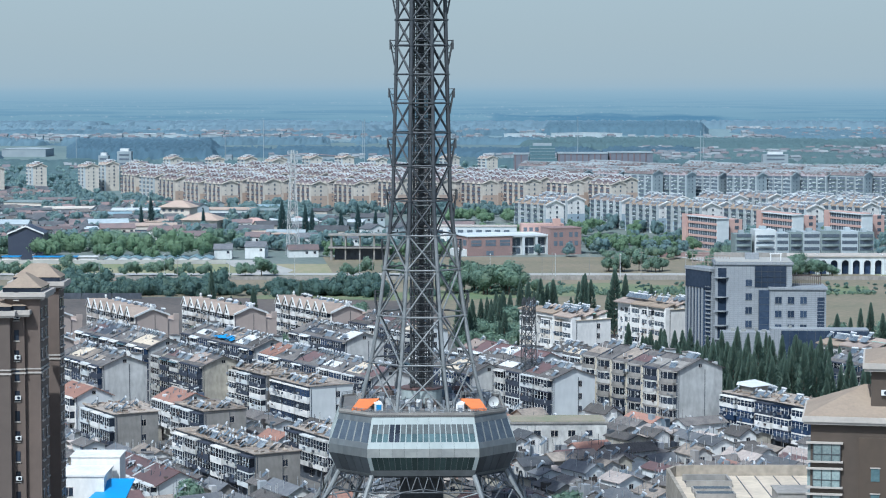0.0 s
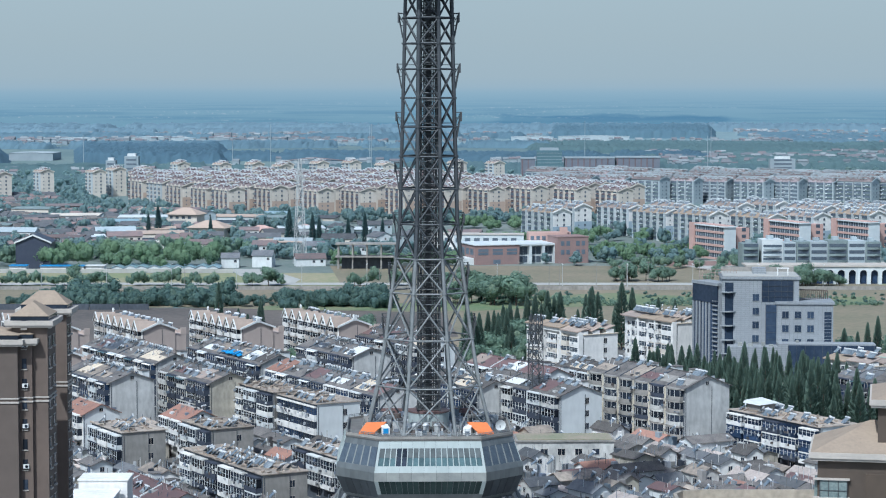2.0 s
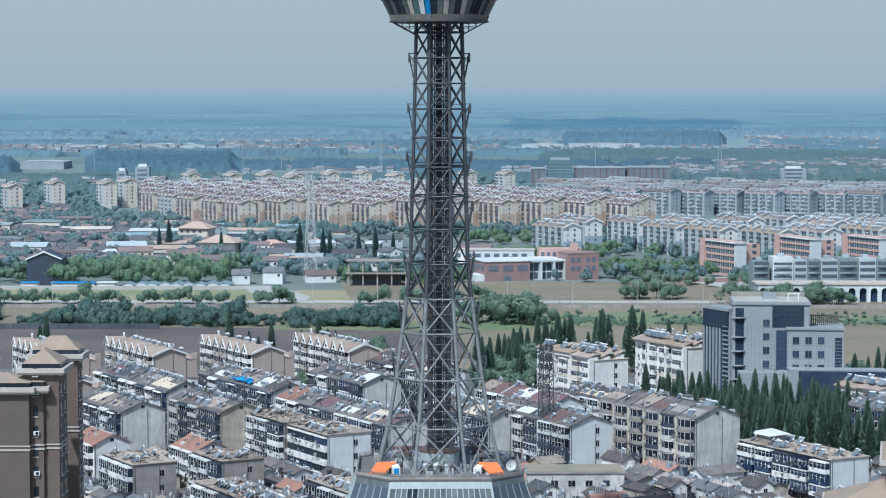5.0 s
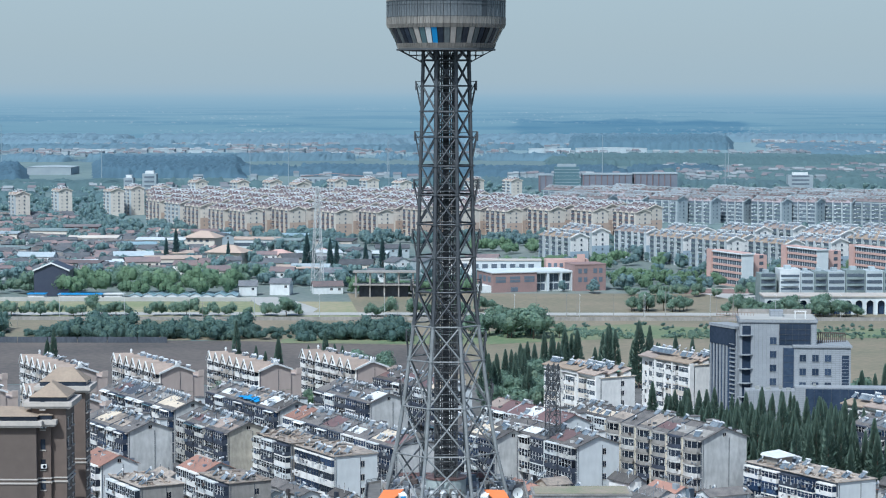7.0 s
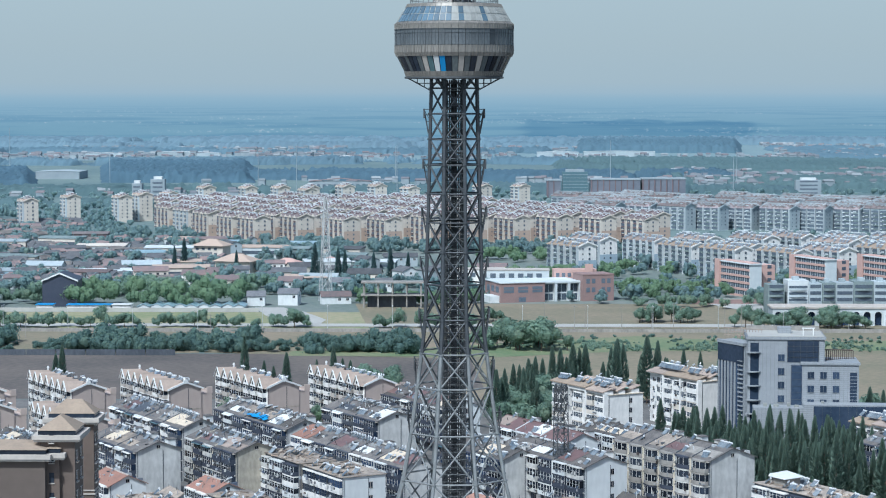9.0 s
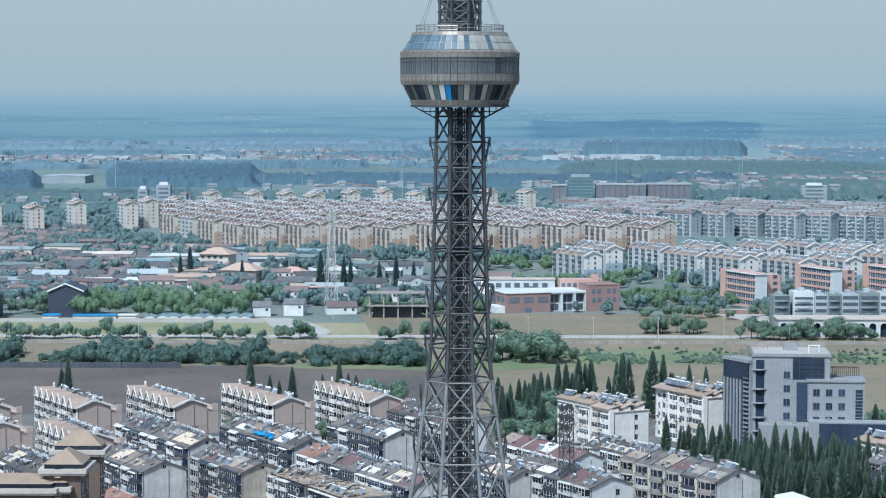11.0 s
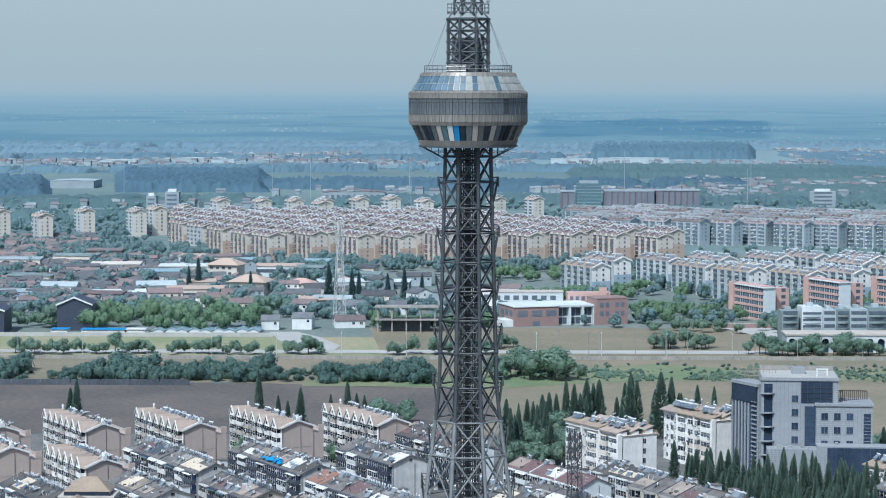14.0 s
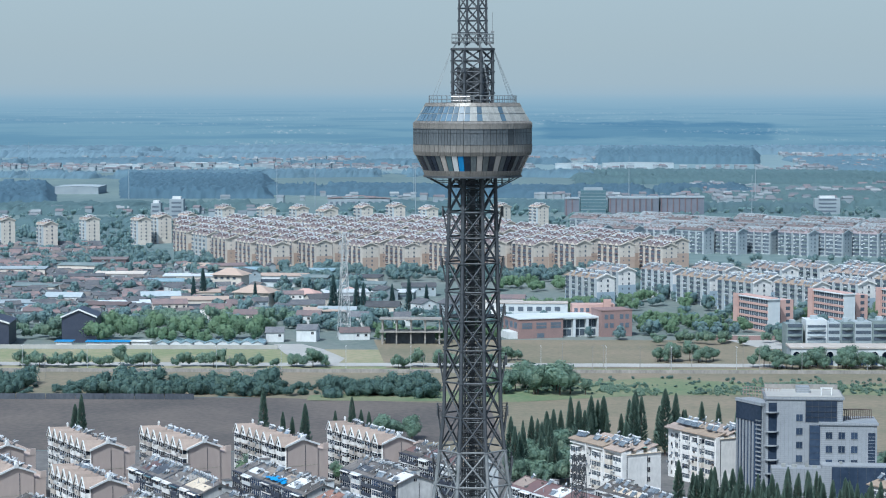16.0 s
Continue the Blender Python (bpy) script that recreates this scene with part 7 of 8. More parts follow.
for k in range(30):
    y = hv.uniform(1200, 1530)
    x, w, l, h = hv.uniform(-0.225, -0.045) * y, hv.uniform(14, 34), hv.uniform(9, 15), hv.uniform(3.5, 8)
    ob = thing("workshop", (x, y, 0), "low workshop with pale walls and a flat sheet roof", "building", "workshops on the plain", rz=hv.uniform(-14, 14))
    part("wall", Mesh().box(0, 0, 0, w, l, h).make("wall", hv.choice(("pale_wall", "white_far", "far_grey", "cream_wall"))), ob)
    part("roof", Mesh().hexa([(-0.5, -0.5, h + 0.004), (w + 0.5, -0.5, h + 0.004), (w + 0.5, l + 0.5, h + 0.3), (-0.5, l + 0.5, h + 0.3), (-0.5, -0.5, h + 0.3), (w + 0.5, -0.5, h + 0.3), (w + 0.5, l + 0.5, h + 1.3), (-0.5, l + 0.5, h + 1.3)]).make("roof", hv.choice(("white_far", "far_grey", "blue_base", "far_white", "tile_dim", "tile_red_far", "greenhouse_roof", "tan_wall"))), ob)
    part("window", Mesh().box(1.5, -0.12, h * 0.4, w - 1.5, -0.004, h * 0.72).make("window", "glass_mid"), ob)

# villas with hipped roofs and long sheds of the suburb
for x, y, w, l, h, rise, wall, roof, words in ((-150, 1296, 21, 15, 8.5, 4.0, "cream_wall", "tan_wall", "cream villa with a tan hipped roof"), (-175, 1398, 19, 14, 10.5, 4.0, "cream_wall", "tan_wall", "cream villa with a tan hipped roof"),
                                               (-120, 1330, 15, 11, 4.5, 3.2, "pale_wall", "salmon", "low house with an orange hipped roof"), (-93, 1335, 11, 11, 5.0, 3.4, "pale_wall", "salmon", "low house with an orange hipped roof")):
    ob = thing("villa", (x, y, 0), words, "house", "villas of the suburb", rz=-14)
    part("wall", Mesh().box(0, 0, 0, w, l, h).make("wall", wall), ob)
    part("roof", hip(Mesh(), -0.8, -0.8, w + 0.8, l + 0.8, h + 0.004, rise, 0.8).make("roof", roof), ob)
    for k in range(int(w / 4)):
        for z in range(int(h / 3.3)):
            part("window", Mesh().box(1.2 + k * 4, -0.1, z * 3.3 + 1.2, 3.2 + k * 4, 0, z * 3.3 + 2.8).make("window", "glass_mid"), ob)
for x, y, w, h, wall, roof in ((-212, 1440, 34, 6, "cream_wall", "white_far"), (-258, 1450, 32, 6.5, "white_far", "cream_wall"), (-292, 1600, 30, 5, "far_brown", "estate_roof")):
    ob = thing("long_shed", (x, y, 0), "long low shed with a pale roof" if wall != "far_brown" else "long low maroon shed", "building", "sheds of the suburb")
    part("wall", Mesh().box(0, 0, 0, w, 12, h).make("wall", wall), ob)
    part("roof", Mesh().hexa([(-0.5, -0.5, h + 0.004), (w + 0.5, -0.5, h + 0.004), (w + 0.5, 12.5, h + 0.9), (-0.5, 12.5, h + 0.9), (-0.5, -0.5, h + 0.4), (w + 0.5, -0.5, h + 0.4), (w + 0.5, 12.5, h + 1.3), (-0.5, 12.5, h + 1.3)]).make("roof", roof), ob)
    part("window", Mesh().box(1.5, -0.1, h * 0.4, w - 1.5, 0, h * 0.65).make("window", "far_glass"), ob)

# concrete skeleton
sk = thing("concrete_frame", (-55, 1100, 0), "unfinished grey concrete building frame", "building")
for ix in range(5):
    for iy in range(2):
        part("column", Mesh().box(ix * 7, iy * 8, 0, ix * 7 + 0.7, iy * 8 + 0.7, 12.5).make("column", "concrete"), sk)
for z in (6.0, 12.2):
    part("floor_slab", Mesh().box(-1, -1, z, 30, 9.6, z + 0.6).make("floor_slab", "concrete"), sk)
part("inner_wall", Mesh().box(2, 4, 0, 26, 4.3, 5.9).make("inner_wall", "dark_wall"), sk)

# school hall and its neighbours
school = thing("school_hall", (12.6, 1127, 0), "pinkish brick hall with a flat white roof and glazed porch", "school", rz=18)
part("wall", Mesh().box(0, 0, 0, 23.5, 25, 9.8).make("wall", "brick"), school)
part("roof", Mesh().box(-0.5, -0.5, 9.804, 24.2, 25.5, 10.3).make("roof", "white_far"), school)
part("porch_roof", Mesh().box(24.204, 0.6, 9.3, 43.5, 25, 10.2).make("porch_roof", "white_far"), school)
part("porch_wall", Mesh().box(23.504, 3.2, 0, 43, 24.5, 9.29).make("porch_wall", "pale_wall"), school)
for x in (29.2, 36.2, 42.2):
    part("pillar", Mesh().box(x, 0.8, 0, x + 1.3, 2.2, 9.29).make("pillar", "white_far"), school)
for x, w in ((24.2, 4.6), (30.8, 5.2), (37.8, 4.2)):
    for z, h in ((0.6, 3.2), (4.6, 4.0)):
        part("window", Mesh().box(x, 3.05, z, x + w, 3.19, z + h).box(x + w * 0.48, 3.0, z, x + w * 0.52, 3.05, z + h, 1).make("window", "glass_mid", "white_far"), school)
for x in (1.6, 9.2, 16.8):
    part("window", Mesh().box(x, -0.1, 5.0, x + 5.4, 0, 8.0).box(x, -0.16, 6.4, x + 5.4, -0.1, 6.6, 1).make("window", "far_glass", "brick"), school)
part("window", Mesh().box(9.6, -0.1, 0.4, 13.4, 0, 2.6).make("window", "far_glass"), school)
for y in (3, 10, 17):
    part("window", Mesh().box(-0.1, y, 5.0, 0, y + 4.6, 8.0).make("window", "far_glass"), school)
part("lean_to", Mesh().box(-5, 2, 0, -0.004, 16, 3.4).make("lean_to", "pale_wall"), school)
ann = thing("school_annex", (54.4, 1137, 0), "dull red brick annex with small paired windows", "school", rz=18)
part("wall", Mesh().box(0, 0, 0, 16.5, 15, 13.2).make("wall", "brick"), ann)
part("parapet", Mesh().box(-0.2, -0.2, 13.204, 16.7, 15.2, 13.7).make("parapet", "brick"), ann)
for x in (1.6, 4.6, 9.8, 12.8):
    for z in (4.6, 9.0):
        part("window", Mesh().box(x, -0.1, z, x + 1.9, 0, z + 2.4).make("window", "far_glass"), ann)
rear = thing("school_rear_block", (40.5, 1162, 0), "salmon rear block of the school with a row of windows", "school", rz=4)
part("wall", Mesh().box(0, 0, 0, 22, 10, 14.2).box(16, -1.5, 0, 20, -0.004, 17).make("wall", "salmon"), rear)
for k in range(5):
    part("window", Mesh().box(1 + k * 3, -0.1, 10.4, 2.8 + k * 3, 0, 12.4).make("window", "far_glass"), rear)
for k, (x, y, w, h, wl_) in enumerate(((2, 1222, 38, 9, "white_far"), (-14, 1240, 30, 8, "white_wall"))):
    ob = thing("long_building", (x, y, 0), "long pale low building with square windows", "building")
    part("wall", Mesh().box(0, 0, 0, w, 12, h).make("wall", wl_), ob)
    part("roof", Mesh().box(-0.3, -0.3, h + 0.004, w + 0.3, 12.3, h + 0.5).make("roof", "trim"), ob)
    for j in range(int(w / 5)):
        part("window", Mesh().box(1 + j * 5, -0.1, h - 4, 4 + j * 5, 0, h - 1.6).make("window", "far_glass"), ob)

# salmon and white blocks
WIDE = Mesh().box(-0.12, 0, 0, 0, 3.9, 2.1).box(-0.2, 1.9, 0, -0.12, 2.05, 2.1, 1).make("window", "glass_mid", "white_far")
for x, y, w, floors, k in ((141, 1158, 13, 5, 0), (184.6, 1190, 13, 5, 1), (222, 1195, 13, 5, 2)):
    ob = thing("teaching_block", (x, y, 0), "salmon pink teaching block with a white end wall", "building", rz=24)
    H, ww = floors * 3.4, w * 0.52
    part("wall", Mesh().box(0, 0, 0, ww, 34, H).make("wall", "white_far"), ob)
    part("roof", Mesh().box(-0.9, -0.6, H + 0.004, ww + 0.4, 34.6, H + 0.5).box(0.6, 0.8, H + 0.5, ww - 0.6, 33, H + 0.9, 1).make("roof", "white_far", "salmon"), ob)
    for i in range(floors):
        part("floor_band", Mesh().box(-0.45, 0.5, i * 3.4, 0, 33.5, i * 3.4 + 1.15).make("floor_band", "salmon"), ob)
        for j in range(7):
            part("window", WIDE, ob, (0, 1.2 + j * 4.6, i * 3.4 + 1.2))
    part("stair_tower", Mesh().box(-1.2, 29.5, 0, 0, 34.2, H + 1.2).make("stair_tower", "salmon"), ob)
    part("glazed_link", Mesh().box(ww + 0.004, 6, 0, ww + 3.6, 16, H + 0.6).make("glazed_link", "glass_blue"), ob)
    part("side_wing", Mesh().box(ww + 3.604, 5, 0, ww + 11, 18, H - 0.8).make("side_wing", "salmon"), ob)
    for i in range(1, floors):
        part("window", Mesh().box(0, -0.1, 0, 2.4, 0, 1.8).make("window", "glass_mid"), ob, (ww + 6.5, 5, i * 3.4 + 0.8))
arc = thing("arcade_building", (134, 1016, 0), "white building with a ground floor of arches", "building", rz=0)
part("wall", Mesh().box(0, 2, 0, 90, 16, 8.0).make("wall", "far_white"), arc)
part("roof", Mesh().box(-0.5, -0.5, 8.004, 90.5, 16.5, 8.7).make("roof", "trim"), arc)
for k in range(18):
    p = [(k * 5.0 + 0.9 + 1.6 - 1.6 * math.cos(j * math.pi / 8), 5.0 + 1.6 * math.sin(j * math.pi / 8)) for j in range(9)]
    poly = [(k * 5.0, 0), (k * 5.0 + 0.9, 0)] + p + [(k * 5.0 + 4.1, 0), (k * 5.0 + 5.0, 0), (k * 5.0 + 5.0, 8.0), (k * 5.0, 8.0)]
    n = len(poly)
    mm = Mesh().add([(a, 0, z) for a, z in poly] + [(a, 0.5, z) for a, z in poly], [tuple(range(n)), tuple(range(n, 2 * n))[::-1]] + [(i, i + n, (i + 1) % n + n, (i + 1) % n) for i in range(n)])
    part("arch", mm.make("arch", "white_far"), arc)
    part("window", Mesh().box(k * 5.0 + 0.9, 1.9, 0.3, k * 5.0 + 4.1, 2.0, 6.4).make("window", "glass_blue"), arc)
for k, (x, w, h, wall) in enumerate(((0.5, 7.5, 17.0, "far_grey"), (9.5, 9.5, 19.0, "white_far"), (19.2, 6.0, 17.6, "far_white"), (25.4, 6.0, 18.0, "far_grey"), (31.6, 8.0, 18.0, "far_white"), (39.8, 9.0, 18.6, "far_grey"), (49.0, 8.0, 18.4, "far_white"), (57.2, 7.0, 18.0, "far_grey"))):
    t = thing("white_block", (134 + x, 1036, 0), "%s block with rows of windows above an arcade" % {"white_far": "white banded", "far_grey": "dark grey"}.get(wall, "pale grey"), "apartment block", rz=3)
    part("wall", Mesh().box(0, 0, 0, w, 12, h).make("wall", wall), t)
    for i in range(1, 6):
        z = i * 3.0 + 0.6
        part("window", Mesh().box(0.5, -0.15, z, w - 0.5, -0.004, z + (1.0 if wall == "white_far" else 1.5)).make("window", "glass_mid"), t)
        if wall in ("white_far", "far_grey"):
            part("balcony", Mesh().prism([(w * 0.06 + w * 0.88 * q / 6, -0.2 - 1.1 * math.sin(math.pi * q / 6)) for q in range(7)], z - 1.1, z - 0.2).make("balcony", "far_white" if wall == "white_far" else "far_grey"), t)
    part("roof_tank", Mesh().box(w * 0.3, 3, h + 0.004, w * 0.6, 7, h + 1.6).make("roof_tank", "far_white"), t)
for x, y, w in ((108, 1123, 40), (150, 1130, 30)):
    t = thing("court_wall", (x, y, 0), "low dull red wall along a paved court", "wall")
    part("panel", Mesh().box(0, 0, 0, w, 0.5, 2.4).make("panel", "brick"), t)
    part("coping", Mesh().box(-0.1, -0.1, 2.404, w + 0.1, 0.6, 2.7).make("coping", "trim"), t)

# ---- far housing estates ----
def far_rows(L, W, H, front, glass):
    """The long side of a far block: glazed bays storey by storey, flat dark panels for recess shade, and pale piers."""
    def build():
        m = Mesh()
        r = random.Random(int(L * 3 + H))
        fl, n = round(H / 2.8), max(2, int(L / 6.4))
        bw = L / n
        for j in range(n):
            y, w = j * bw + 0.5, bw * 0.58
            # flat dark panel painted in for the shade of a recess
            m.box(-0.1, y + w + 0.3, 0.5, 0, y + bw - 0.7, H - 0.6, 1)
            for i in range(fl):
                z = i * H / fl
                d = r.choice((1.5, 1.5, 1.1, 1.8))
                m.box(-d, y, z + 0.02, 0, y + w, z + 0.85 + 0.2 * r.random(), 0)
                m.box(-d + 0.2, y + 0.1, z + 0.95, 0, y + w - 0.1, z + 2.62, 1)
                m.box(-0.5, y + w + 0.35, z + 0.1, 0, y + bw - 0.75, z + 0.9, 2)
                if r.random() < 0.4:
                    m.box(-d - 0.3, y + r.uniform(0, w - 1), z + 1.0, -d, y + w * r.uniform(0.5, 1), z + 1.7, 2)
            m.box(-1.7, y - 0.4, 0, 0, y - 0.1, H + 0.5, 2)
        for i in range(1, fl):
            m.box(W * 0.55, -0.25, i * H / fl + 0.9, W * 0.55 + 1.2, -0.2, i * H / fl + 2.2, 1)
            m.box(W * 0.2, -0.25, i * H / fl + 1.1, W * 0.2 + 0.7, -0.2, i * H / fl + 2.0, 1)
        return m
    return cached(("facade", L, H, front, glass), build, front, glass, {"far_brown": "cream_wall", "cream_wall": "white_far"}.get(front, "white_far"))


def far_block_meshes(L, W, H, wall, base, roof, dormer, cross=True, dense=0.52):
    rise = 2.2
    prof = [(0, 0), (W, 0), (W, H), (W / 2, H + rise), (0, H)]
    m = Mesh()
    pts = [(x, 0, z) for x, z in prof] + [(x, L, z) for x, z in prof]
    m.add(pts, [tuple(range(5)), tuple(range(5, 10))[::-1]] + [(i, i + 5, (i + 1) % 5 + 5, (i + 1) % 5) for i in range(5)])
    wall_me = m.make("wall", wall)
    base_me = Mesh().box(-0.15, -0.2, 0, W + 0.1, L + 0.1, H * 0.55).make("base_wall", base) if base else None
    rf = pitched(W, L, H, rise, 0.5, 0.3)
    # small cross gables over the bays and white copings at the ends
    n = max(2, int(L / 6.4))
    bw = L / n
    for j in range(n if cross else 0):
        y, hw = (j + 0.32) * bw, bw * 0.36
        p = [(-1.7, y - hw, H - 0.2), (-1.7, y + hw, H - 0.2), (-1.7, y, H + 1.9)]
        q = [(W * 0.42, y - hw, H + 0.2), (W * 0.42, y + hw, H + 0.2), (W * 0.42, y, H + 1.9)]
        rf.add(p + q, [(0, 2, 1), (3, 4, 5)], 1)
        rf.add(p + q, [(0, 3, 5, 2), (1, 2, 5, 4)], 0)
    for sx in (-0.6, W + 0.6):
        rf.hexa([(sx, -0.8, H - 0.3), (W / 2, -0.8, H + rise), (W / 2, -0.3, H + rise), (sx, -0.3, H - 0.3), (sx, -0.8, H + 0.5), (W / 2, -0.8, H + rise + 0.8), (W / 2, -0.3, H + rise + 0.8), (sx, -0.3, H + 0.5)], 1)
    roof_me = rf.make("roof", roof, dormer)
    h = Mesh()
    r = random.Random(int(L + W))
    y = 0.3
    while y < L - 2:
        for x in (W * 0.12, W * 0.3, W * 0.46, W * 0.66):
            if r.random() < (dense * 1.6 if abs(x - W * 0.46) < 0.1 else dense):
                z = H + rise * (1 - abs(x - W / 2) / (W / 2)) + 0.25
                h.hexa([(x - 0.7, y, z), (x - 0.6, y, z - 0.1), (x - 0.6, y + 1.7, z - 0.1), (x - 0.7, y + 1.7, z), (x + 0.6, y, z + 1.4), (x + 0.7, y, z + 1.3), (x + 0.7, y + 1.7, z + 1.3), (x + 0.6, y + 1.7, z + 1.4)], 0)
                h.tube((x + 0.7, y - 0.1, z + 1.5), (x + 0.7, y + 1.9, z + 1.5), 0.4, 6, 1)
            if r.random() < 0.12:       # stair heads and huts
                a, b = x + r.uniform(0.5, 2), y + r.uniform(1, 2.4)
                h.box(x, y, H, a + 0.8, b, H + rise + r.uniform(0.2, 1.6), r.choice((0, 1)))
        y += r.uniform(2.0, 3.2)
    return wall_me, base_me, roof_me, h.make("roof_equipment", *{"cream_wall": ("far_brown", "white_far"), "white_wall": ("heater_far", "white_far")}.get(wall, ("estate_roof", "far_white")))


def far_block(x, y, meshes, L, W, H, front, glass, words, group, turn):
    ob = thing("apartment_block", (x, y, 0), words, "apartment block", group, rz=turn, scale=(1, 1, fr.uniform(0.94, 1.05)))
    wm, bm_, rm, hm = meshes
    part("wall", wm, ob)
    if bm_ and front != "cream_wall":
        part("base_wall", bm_, ob)
    part("roof", rm, ob)
    tagged(part("roof_equipment", hm, ob), kind="stuff")
    tagged(part("facade", far_rows(L, W, H, front, glass), ob), kind="stuff")
    return ob


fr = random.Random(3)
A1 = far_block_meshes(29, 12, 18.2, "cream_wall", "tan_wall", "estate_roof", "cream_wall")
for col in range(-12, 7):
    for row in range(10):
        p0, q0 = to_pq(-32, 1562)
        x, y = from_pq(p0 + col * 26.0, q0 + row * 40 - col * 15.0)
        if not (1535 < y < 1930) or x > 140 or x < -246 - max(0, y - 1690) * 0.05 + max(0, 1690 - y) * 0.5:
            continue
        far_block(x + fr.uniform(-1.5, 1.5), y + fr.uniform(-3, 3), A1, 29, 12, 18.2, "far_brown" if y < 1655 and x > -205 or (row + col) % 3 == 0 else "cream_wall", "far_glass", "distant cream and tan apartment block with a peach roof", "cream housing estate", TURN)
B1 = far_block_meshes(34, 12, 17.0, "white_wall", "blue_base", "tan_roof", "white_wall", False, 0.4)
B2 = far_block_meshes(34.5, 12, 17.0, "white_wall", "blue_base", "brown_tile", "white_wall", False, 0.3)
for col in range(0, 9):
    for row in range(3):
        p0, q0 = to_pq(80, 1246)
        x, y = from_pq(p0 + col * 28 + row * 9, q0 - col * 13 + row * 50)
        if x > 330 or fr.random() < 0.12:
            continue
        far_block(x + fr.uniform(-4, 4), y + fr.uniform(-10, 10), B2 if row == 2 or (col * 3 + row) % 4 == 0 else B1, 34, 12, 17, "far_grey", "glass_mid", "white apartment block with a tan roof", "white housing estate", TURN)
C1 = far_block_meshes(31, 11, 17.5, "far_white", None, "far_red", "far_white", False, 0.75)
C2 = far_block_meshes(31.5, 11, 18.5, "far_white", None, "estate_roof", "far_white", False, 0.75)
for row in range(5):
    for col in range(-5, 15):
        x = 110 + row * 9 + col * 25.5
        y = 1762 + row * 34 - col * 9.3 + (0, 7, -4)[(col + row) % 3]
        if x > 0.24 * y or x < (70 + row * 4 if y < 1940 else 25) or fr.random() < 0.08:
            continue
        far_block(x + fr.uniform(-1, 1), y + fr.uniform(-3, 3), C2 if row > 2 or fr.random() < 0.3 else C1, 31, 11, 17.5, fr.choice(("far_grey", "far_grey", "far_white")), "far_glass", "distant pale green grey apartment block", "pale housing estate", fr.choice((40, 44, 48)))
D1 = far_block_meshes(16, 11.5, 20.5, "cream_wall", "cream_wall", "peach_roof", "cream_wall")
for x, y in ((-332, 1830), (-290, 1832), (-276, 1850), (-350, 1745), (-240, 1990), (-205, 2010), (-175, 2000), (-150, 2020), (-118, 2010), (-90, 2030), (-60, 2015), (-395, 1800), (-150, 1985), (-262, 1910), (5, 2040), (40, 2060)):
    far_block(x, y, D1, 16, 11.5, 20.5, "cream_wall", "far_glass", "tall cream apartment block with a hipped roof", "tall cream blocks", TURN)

# ---- old village on the plain ----
vr = random.Random(9)
vil = {k: Mesh() for k in ("tile_dim", "tile_red_far", "grey_roof")}
for i in range(980):
    y = vr.uniform(1195, 1780)
    x = vr.uniform(-0.235 * y, -0.150 * y) if vr.random() < 0.8 else vr.uniform(-0.16 * y, -0.10 * y)
    if y > 1560 and x > -300:
        continue
    roof = "tile_dim" if vr.random() < (0.7 if y < 1450 else 0.35) else vr.choice(("tile_red_far", "grey_roof"))
    w, l, h, rise = vr.choice((4.2, 5.2, 6.2)), vr.choice((6.0, 8.0, 10.0)), vr.choice((3.4, 4.6, 5.6)), vr.uniform(1.1, 1.9)
    mm = pose(x, y, 0, 0, 0, vr.choice((30, 100, 105, 118)) + vr.uniform(-12, 12))
    prof = [(0, 0), (w, 0), (w, h), (w / 2, h + rise), (0, h)]
    pts = [mm @ Vector((a, 0, z)) for a, z in prof] + [mm @ Vector((a, l, z)) for a, z in prof]
    vil[roof].add(pts, [tuple(range(5)), tuple(range(5, 10))[::-1]] + [(q, q + 5, (q + 1) % 5 + 5, (q + 1) % 5) for q in range(5)], 0)
    rf = pitched(w, l, h, rise, 0.45, 0.2)
    vil[roof].add([mm @ Vector(v) for v in rf.v], rf.f, 1)
    for q in range(2):
        wv = Mesh().box(-0.05, 1.5 + q * 4, h - 2.2, 0.02, 3.0 + q * 4, h - 1.0)
        vil[roof].add([mm @ Vector(v) for v in wv.v], wv.f, 2)
for k, me in vil.items():
    thing("village_houses", (0, 0, 0), {"tile_dim": "village houses with old dark tiles", "tile_red_far": "village houses with red tiles greyed by painted haze", "grey_roof": "village houses with grey tiles"}[k], "houses", kind="stuff", mesh=me.make("village_houses", "far_white", k, "far_glass"))
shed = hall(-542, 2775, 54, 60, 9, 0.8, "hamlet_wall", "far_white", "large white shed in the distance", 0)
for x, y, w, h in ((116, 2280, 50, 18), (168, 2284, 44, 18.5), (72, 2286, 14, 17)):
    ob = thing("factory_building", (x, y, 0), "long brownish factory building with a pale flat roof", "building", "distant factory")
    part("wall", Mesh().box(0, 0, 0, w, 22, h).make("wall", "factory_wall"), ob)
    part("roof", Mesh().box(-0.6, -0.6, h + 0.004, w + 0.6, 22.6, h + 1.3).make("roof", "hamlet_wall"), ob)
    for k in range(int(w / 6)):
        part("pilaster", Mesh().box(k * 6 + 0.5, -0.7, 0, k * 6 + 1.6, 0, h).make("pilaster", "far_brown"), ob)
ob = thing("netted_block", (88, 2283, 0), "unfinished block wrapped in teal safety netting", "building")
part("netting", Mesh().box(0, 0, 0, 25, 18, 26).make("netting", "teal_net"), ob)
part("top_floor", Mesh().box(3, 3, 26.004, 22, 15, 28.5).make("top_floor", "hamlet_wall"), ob)
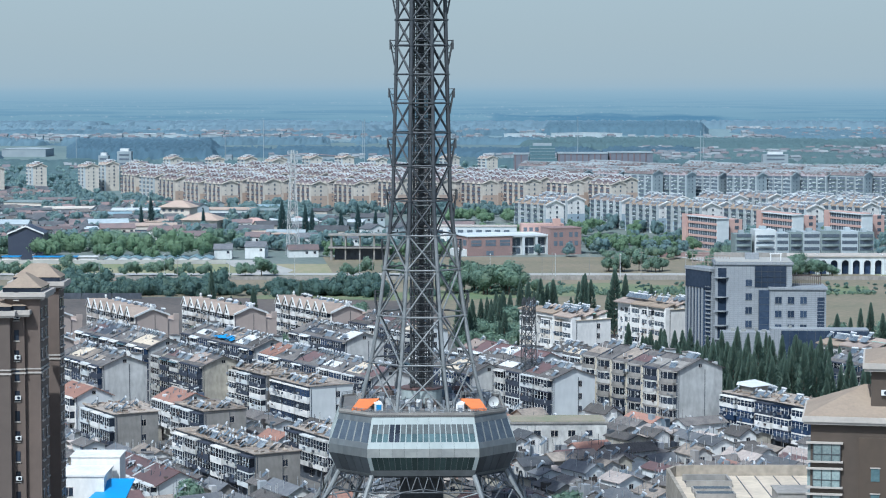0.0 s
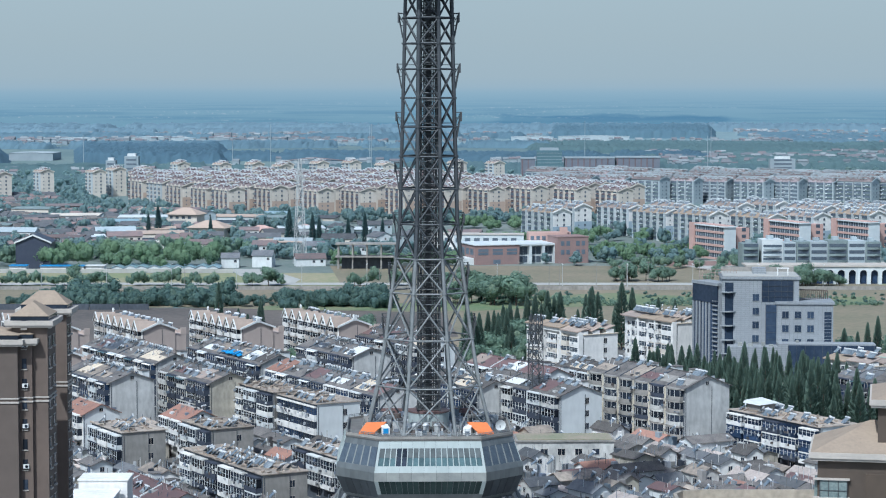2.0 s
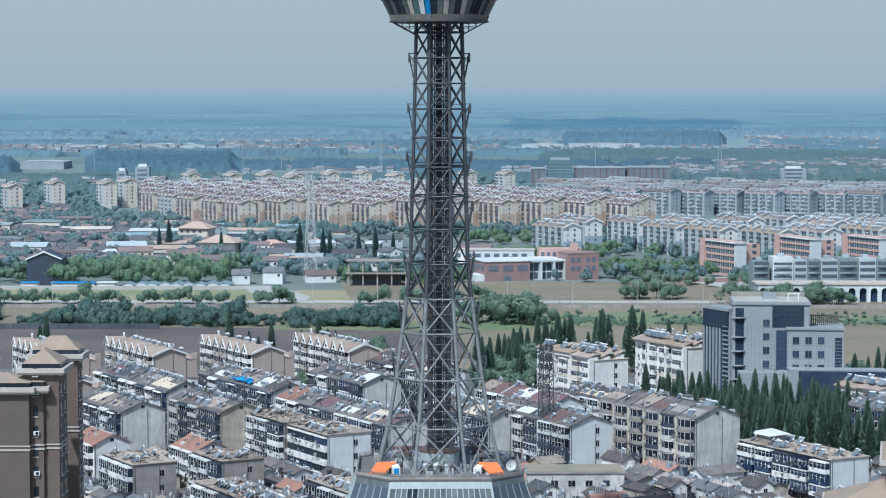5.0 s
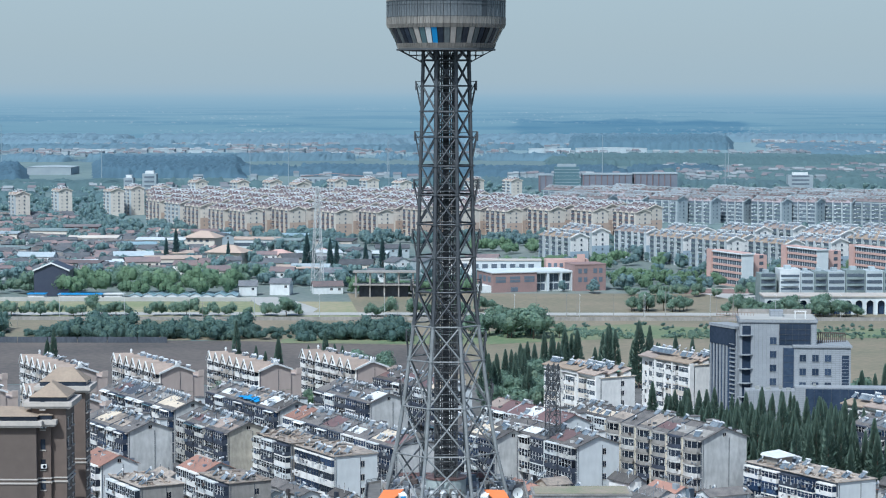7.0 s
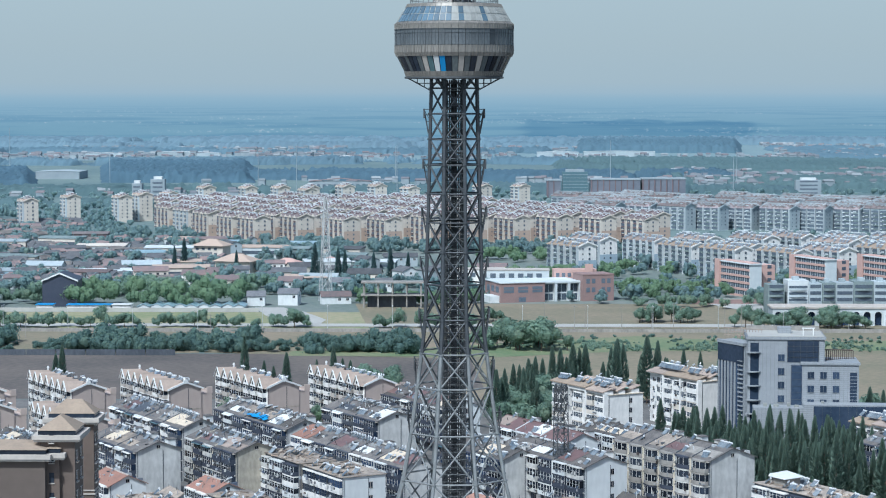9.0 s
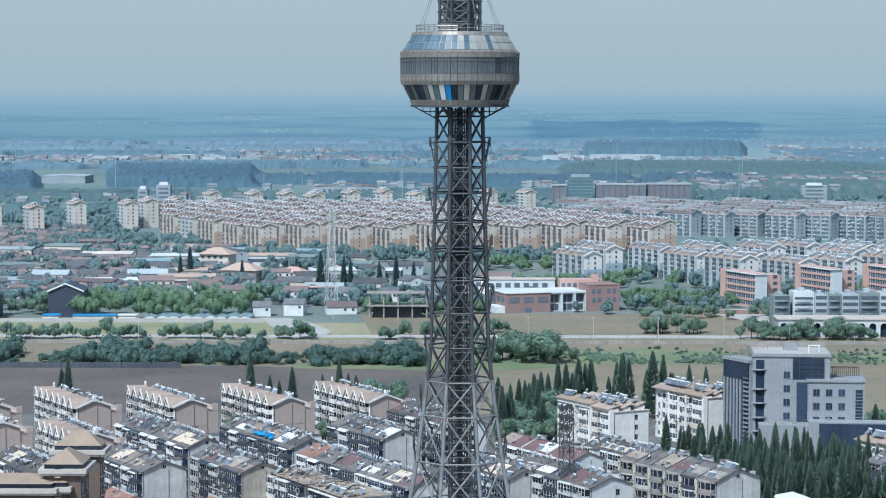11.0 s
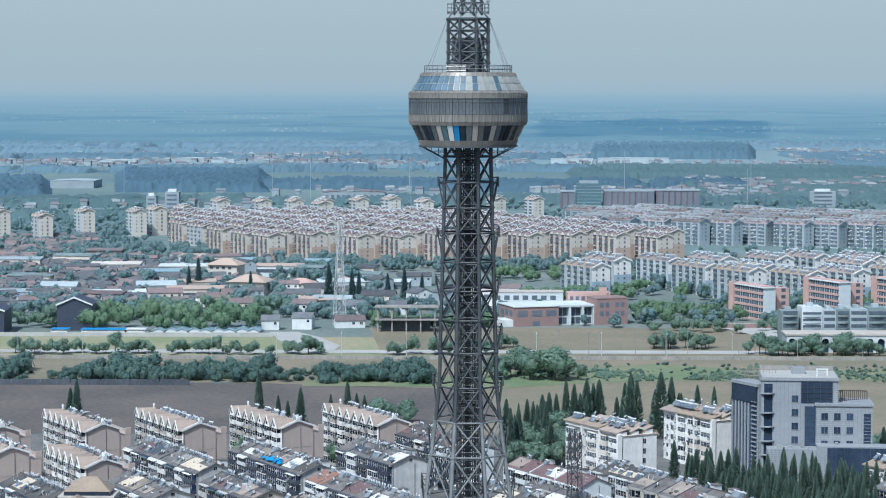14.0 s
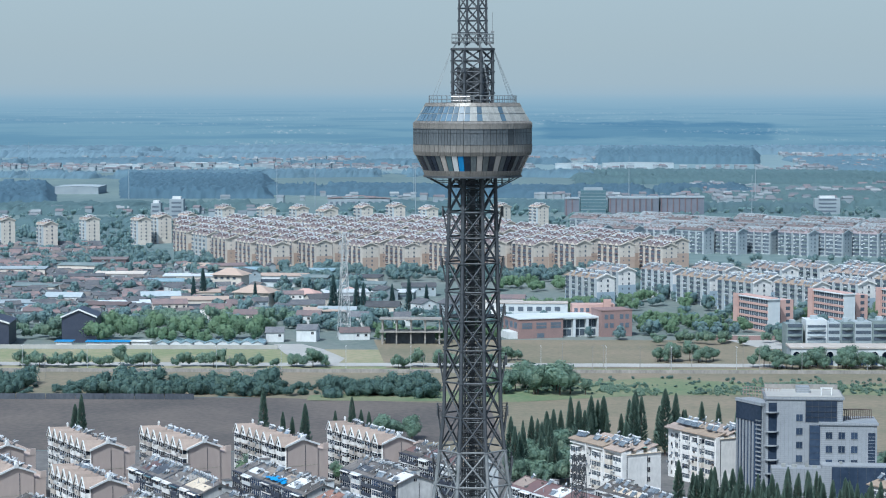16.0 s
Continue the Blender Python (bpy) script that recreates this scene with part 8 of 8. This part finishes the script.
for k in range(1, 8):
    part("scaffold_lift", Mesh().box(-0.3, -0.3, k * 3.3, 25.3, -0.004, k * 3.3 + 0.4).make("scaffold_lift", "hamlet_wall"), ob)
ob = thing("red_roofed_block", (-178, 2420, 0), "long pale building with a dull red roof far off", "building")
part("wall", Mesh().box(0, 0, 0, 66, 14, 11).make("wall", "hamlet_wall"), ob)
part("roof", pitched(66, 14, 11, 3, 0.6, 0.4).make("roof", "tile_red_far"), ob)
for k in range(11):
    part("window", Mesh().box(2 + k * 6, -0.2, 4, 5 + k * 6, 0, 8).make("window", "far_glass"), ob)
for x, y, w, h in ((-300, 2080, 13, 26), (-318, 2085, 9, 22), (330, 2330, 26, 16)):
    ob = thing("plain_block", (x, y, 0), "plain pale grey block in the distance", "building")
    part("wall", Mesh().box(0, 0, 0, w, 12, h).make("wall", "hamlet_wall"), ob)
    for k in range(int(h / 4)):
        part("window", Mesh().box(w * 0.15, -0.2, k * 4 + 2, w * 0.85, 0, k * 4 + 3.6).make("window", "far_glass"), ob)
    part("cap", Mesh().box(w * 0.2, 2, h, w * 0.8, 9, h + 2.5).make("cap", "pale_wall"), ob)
for x, y, h in ((-236, 2450, 52), (-196, 2470, 58), (-88, 2480, 56), (-80, 2300, 62), (158, 2650, 60), (262, 2300, 48), (300, 2600, 50), (-430, 2650, 40), (-620, 3000, 70), (-30, 2600, 50)):
    ob = thing("slim_mast", (x, y, 0), "slim pale mast in the distance", "mast", "distant masts")
    part("pole", Mesh().tube((0, 0, 0), (0, 0, h * 0.85), 0.42, 6, r2=0.25).make("pole", "hamlet_wall"), ob)


# ---- woods and villages towards the horizon ----
def woods(label, x0, x1, y0, y1, size, material, seed, gaps=0.0, step=(3.0, 11.0)):
    """A closed, bumpy canopy that falls to the ground at a wavy border; gaps opens clearings in it."""
    r = random.Random(seed)
    nx, ny = int((x1 - x0) / step[0]) + 1, int((y1 - y0) / step[1]) + 1
    v, low = [], []
    for j in range(ny + 1):
        for i in range(nx + 1):
            x, y = x0 + (x1 - x0) * i / nx, y0 + (y1 - y0) * j / ny
            edge = min(1.0, (x - x0) / 15, (x1 - x) / 15, (y - y0) / 14 - 0.35 - 0.35 * math.sin(x / 43 + seed), (y1 - y) / 14 - 0.35 + 0.35 * math.sin(x / 57 + seed * 2))
            wave = math.sin(x / 90 + seed * 1.7) + 0.7 * math.sin(x / 23 + y / 70 + seed) + 0.6 * math.sin(y / 37 - x / 130) + 0.5 * math.sin(x / 9.5 + seed * 3) + r.uniform(-0.5, 0.5)
            if gaps:
                edge = min(edge, (wave + 2.2 - gaps * 2.4) * 1.6)
            edge = max(0.0, edge)
            low.append(edge <= 0)
            z = size * min(1.0, edge) * (0.72 + 0.16 * math.sin(x / 5.1 + y) * math.sin(x / 13.0) + r.uniform(-0.14, 0.16))
            if not gaps:                # borders follow the camera's sight lines, which hides the side faces
                x *= y / ((y0 + y1) / 2)
            v.append((x + r.uniform(-1.3, 1.3), y + 45 * math.sin(x / 140 + seed * 2.1) * (gaps > 0) + r.uniform(-4, 4), z))
    f = []
    for j in range(ny):
        for i in range(nx):
            q = (j * (nx + 1) + i, j * (nx + 1) + i + 1, (j + 1) * (nx + 1) + i + 1, (j + 1) * (nx + 1) + i)
            if not all(low[k] for k in q):
                f.append(q)
    me = bpy.data.meshes.new("woodland")
    me.from_pydata(v, [], f)
    me.materials.append(M[material])
    me.polygons.foreach_set("use_smooth", [True] * len(me.polygons))
    return thing("woodland", (0, 0, 0), label, "woods", kind="stuff", mesh=me)


# the haze over these woods sits in their materials, stronger farther off
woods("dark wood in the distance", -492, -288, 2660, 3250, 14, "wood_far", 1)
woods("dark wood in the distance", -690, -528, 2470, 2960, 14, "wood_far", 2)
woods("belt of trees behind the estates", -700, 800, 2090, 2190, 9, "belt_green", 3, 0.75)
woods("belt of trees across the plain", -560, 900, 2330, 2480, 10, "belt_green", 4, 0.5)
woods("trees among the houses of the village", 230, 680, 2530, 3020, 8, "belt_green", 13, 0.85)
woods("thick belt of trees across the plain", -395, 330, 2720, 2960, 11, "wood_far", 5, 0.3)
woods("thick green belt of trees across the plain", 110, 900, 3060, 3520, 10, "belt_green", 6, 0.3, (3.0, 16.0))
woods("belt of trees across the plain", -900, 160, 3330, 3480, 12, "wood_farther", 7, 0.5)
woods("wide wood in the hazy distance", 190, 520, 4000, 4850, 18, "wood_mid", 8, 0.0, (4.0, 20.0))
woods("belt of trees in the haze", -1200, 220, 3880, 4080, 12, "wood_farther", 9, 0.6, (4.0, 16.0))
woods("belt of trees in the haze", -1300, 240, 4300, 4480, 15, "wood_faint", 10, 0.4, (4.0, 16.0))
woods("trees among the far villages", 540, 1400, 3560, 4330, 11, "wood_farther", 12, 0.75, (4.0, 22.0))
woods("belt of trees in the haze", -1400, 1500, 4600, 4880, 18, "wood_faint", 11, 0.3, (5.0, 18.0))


def hamlets(label, spots, seed, wall="hamlet_wall", roof="hamlet_roof"):
    r = random.Random(seed)
    m = Mesh()
    for x0, x1, y0, y1, n in spots:
        for i in range(n):
            x, y, w, l, h = r.uniform(x0, x1), r.uniform(y0, y1), r.uniform(5, 12), r.uniform(6, 10), r.uniform(3, 7)
            if math.sin(x / 61 + seed) + math.sin(y / 47 + x / 90) < -0.7:
                continue
            c, sn = math.cos(0.5 * r.random() - 0.25), math.sin(0.5 * r.random() - 0.25)
            at = lambda a, b, z: (x + a * c - b * sn, y + a * sn + b * c, z)
            m.hexa([at(0, 0, 0), at(w, 0, 0), at(w, l, 0), at(0, l, 0), at(0, 0, h), at(w, 0, h), at(w, l, h), at(0, l, h)], 0)
            m.add([at(-0.5, -0.5, h), at(w + 0.5, -0.5, h), at(w + 0.5, l + 0.5, h), at(-0.5, l + 0.5, h), at(0, l / 2, h + 2.2), at(w, l / 2, h + 2.2)], [(0, 1, 5, 4), (2, 3, 4, 5), (1, 2, 5), (3, 0, 4)], 1)
    return thing("hamlet", (0, 0, 0), label, "village", kind="stuff", mesh=m.make("hamlet", wall, roof))


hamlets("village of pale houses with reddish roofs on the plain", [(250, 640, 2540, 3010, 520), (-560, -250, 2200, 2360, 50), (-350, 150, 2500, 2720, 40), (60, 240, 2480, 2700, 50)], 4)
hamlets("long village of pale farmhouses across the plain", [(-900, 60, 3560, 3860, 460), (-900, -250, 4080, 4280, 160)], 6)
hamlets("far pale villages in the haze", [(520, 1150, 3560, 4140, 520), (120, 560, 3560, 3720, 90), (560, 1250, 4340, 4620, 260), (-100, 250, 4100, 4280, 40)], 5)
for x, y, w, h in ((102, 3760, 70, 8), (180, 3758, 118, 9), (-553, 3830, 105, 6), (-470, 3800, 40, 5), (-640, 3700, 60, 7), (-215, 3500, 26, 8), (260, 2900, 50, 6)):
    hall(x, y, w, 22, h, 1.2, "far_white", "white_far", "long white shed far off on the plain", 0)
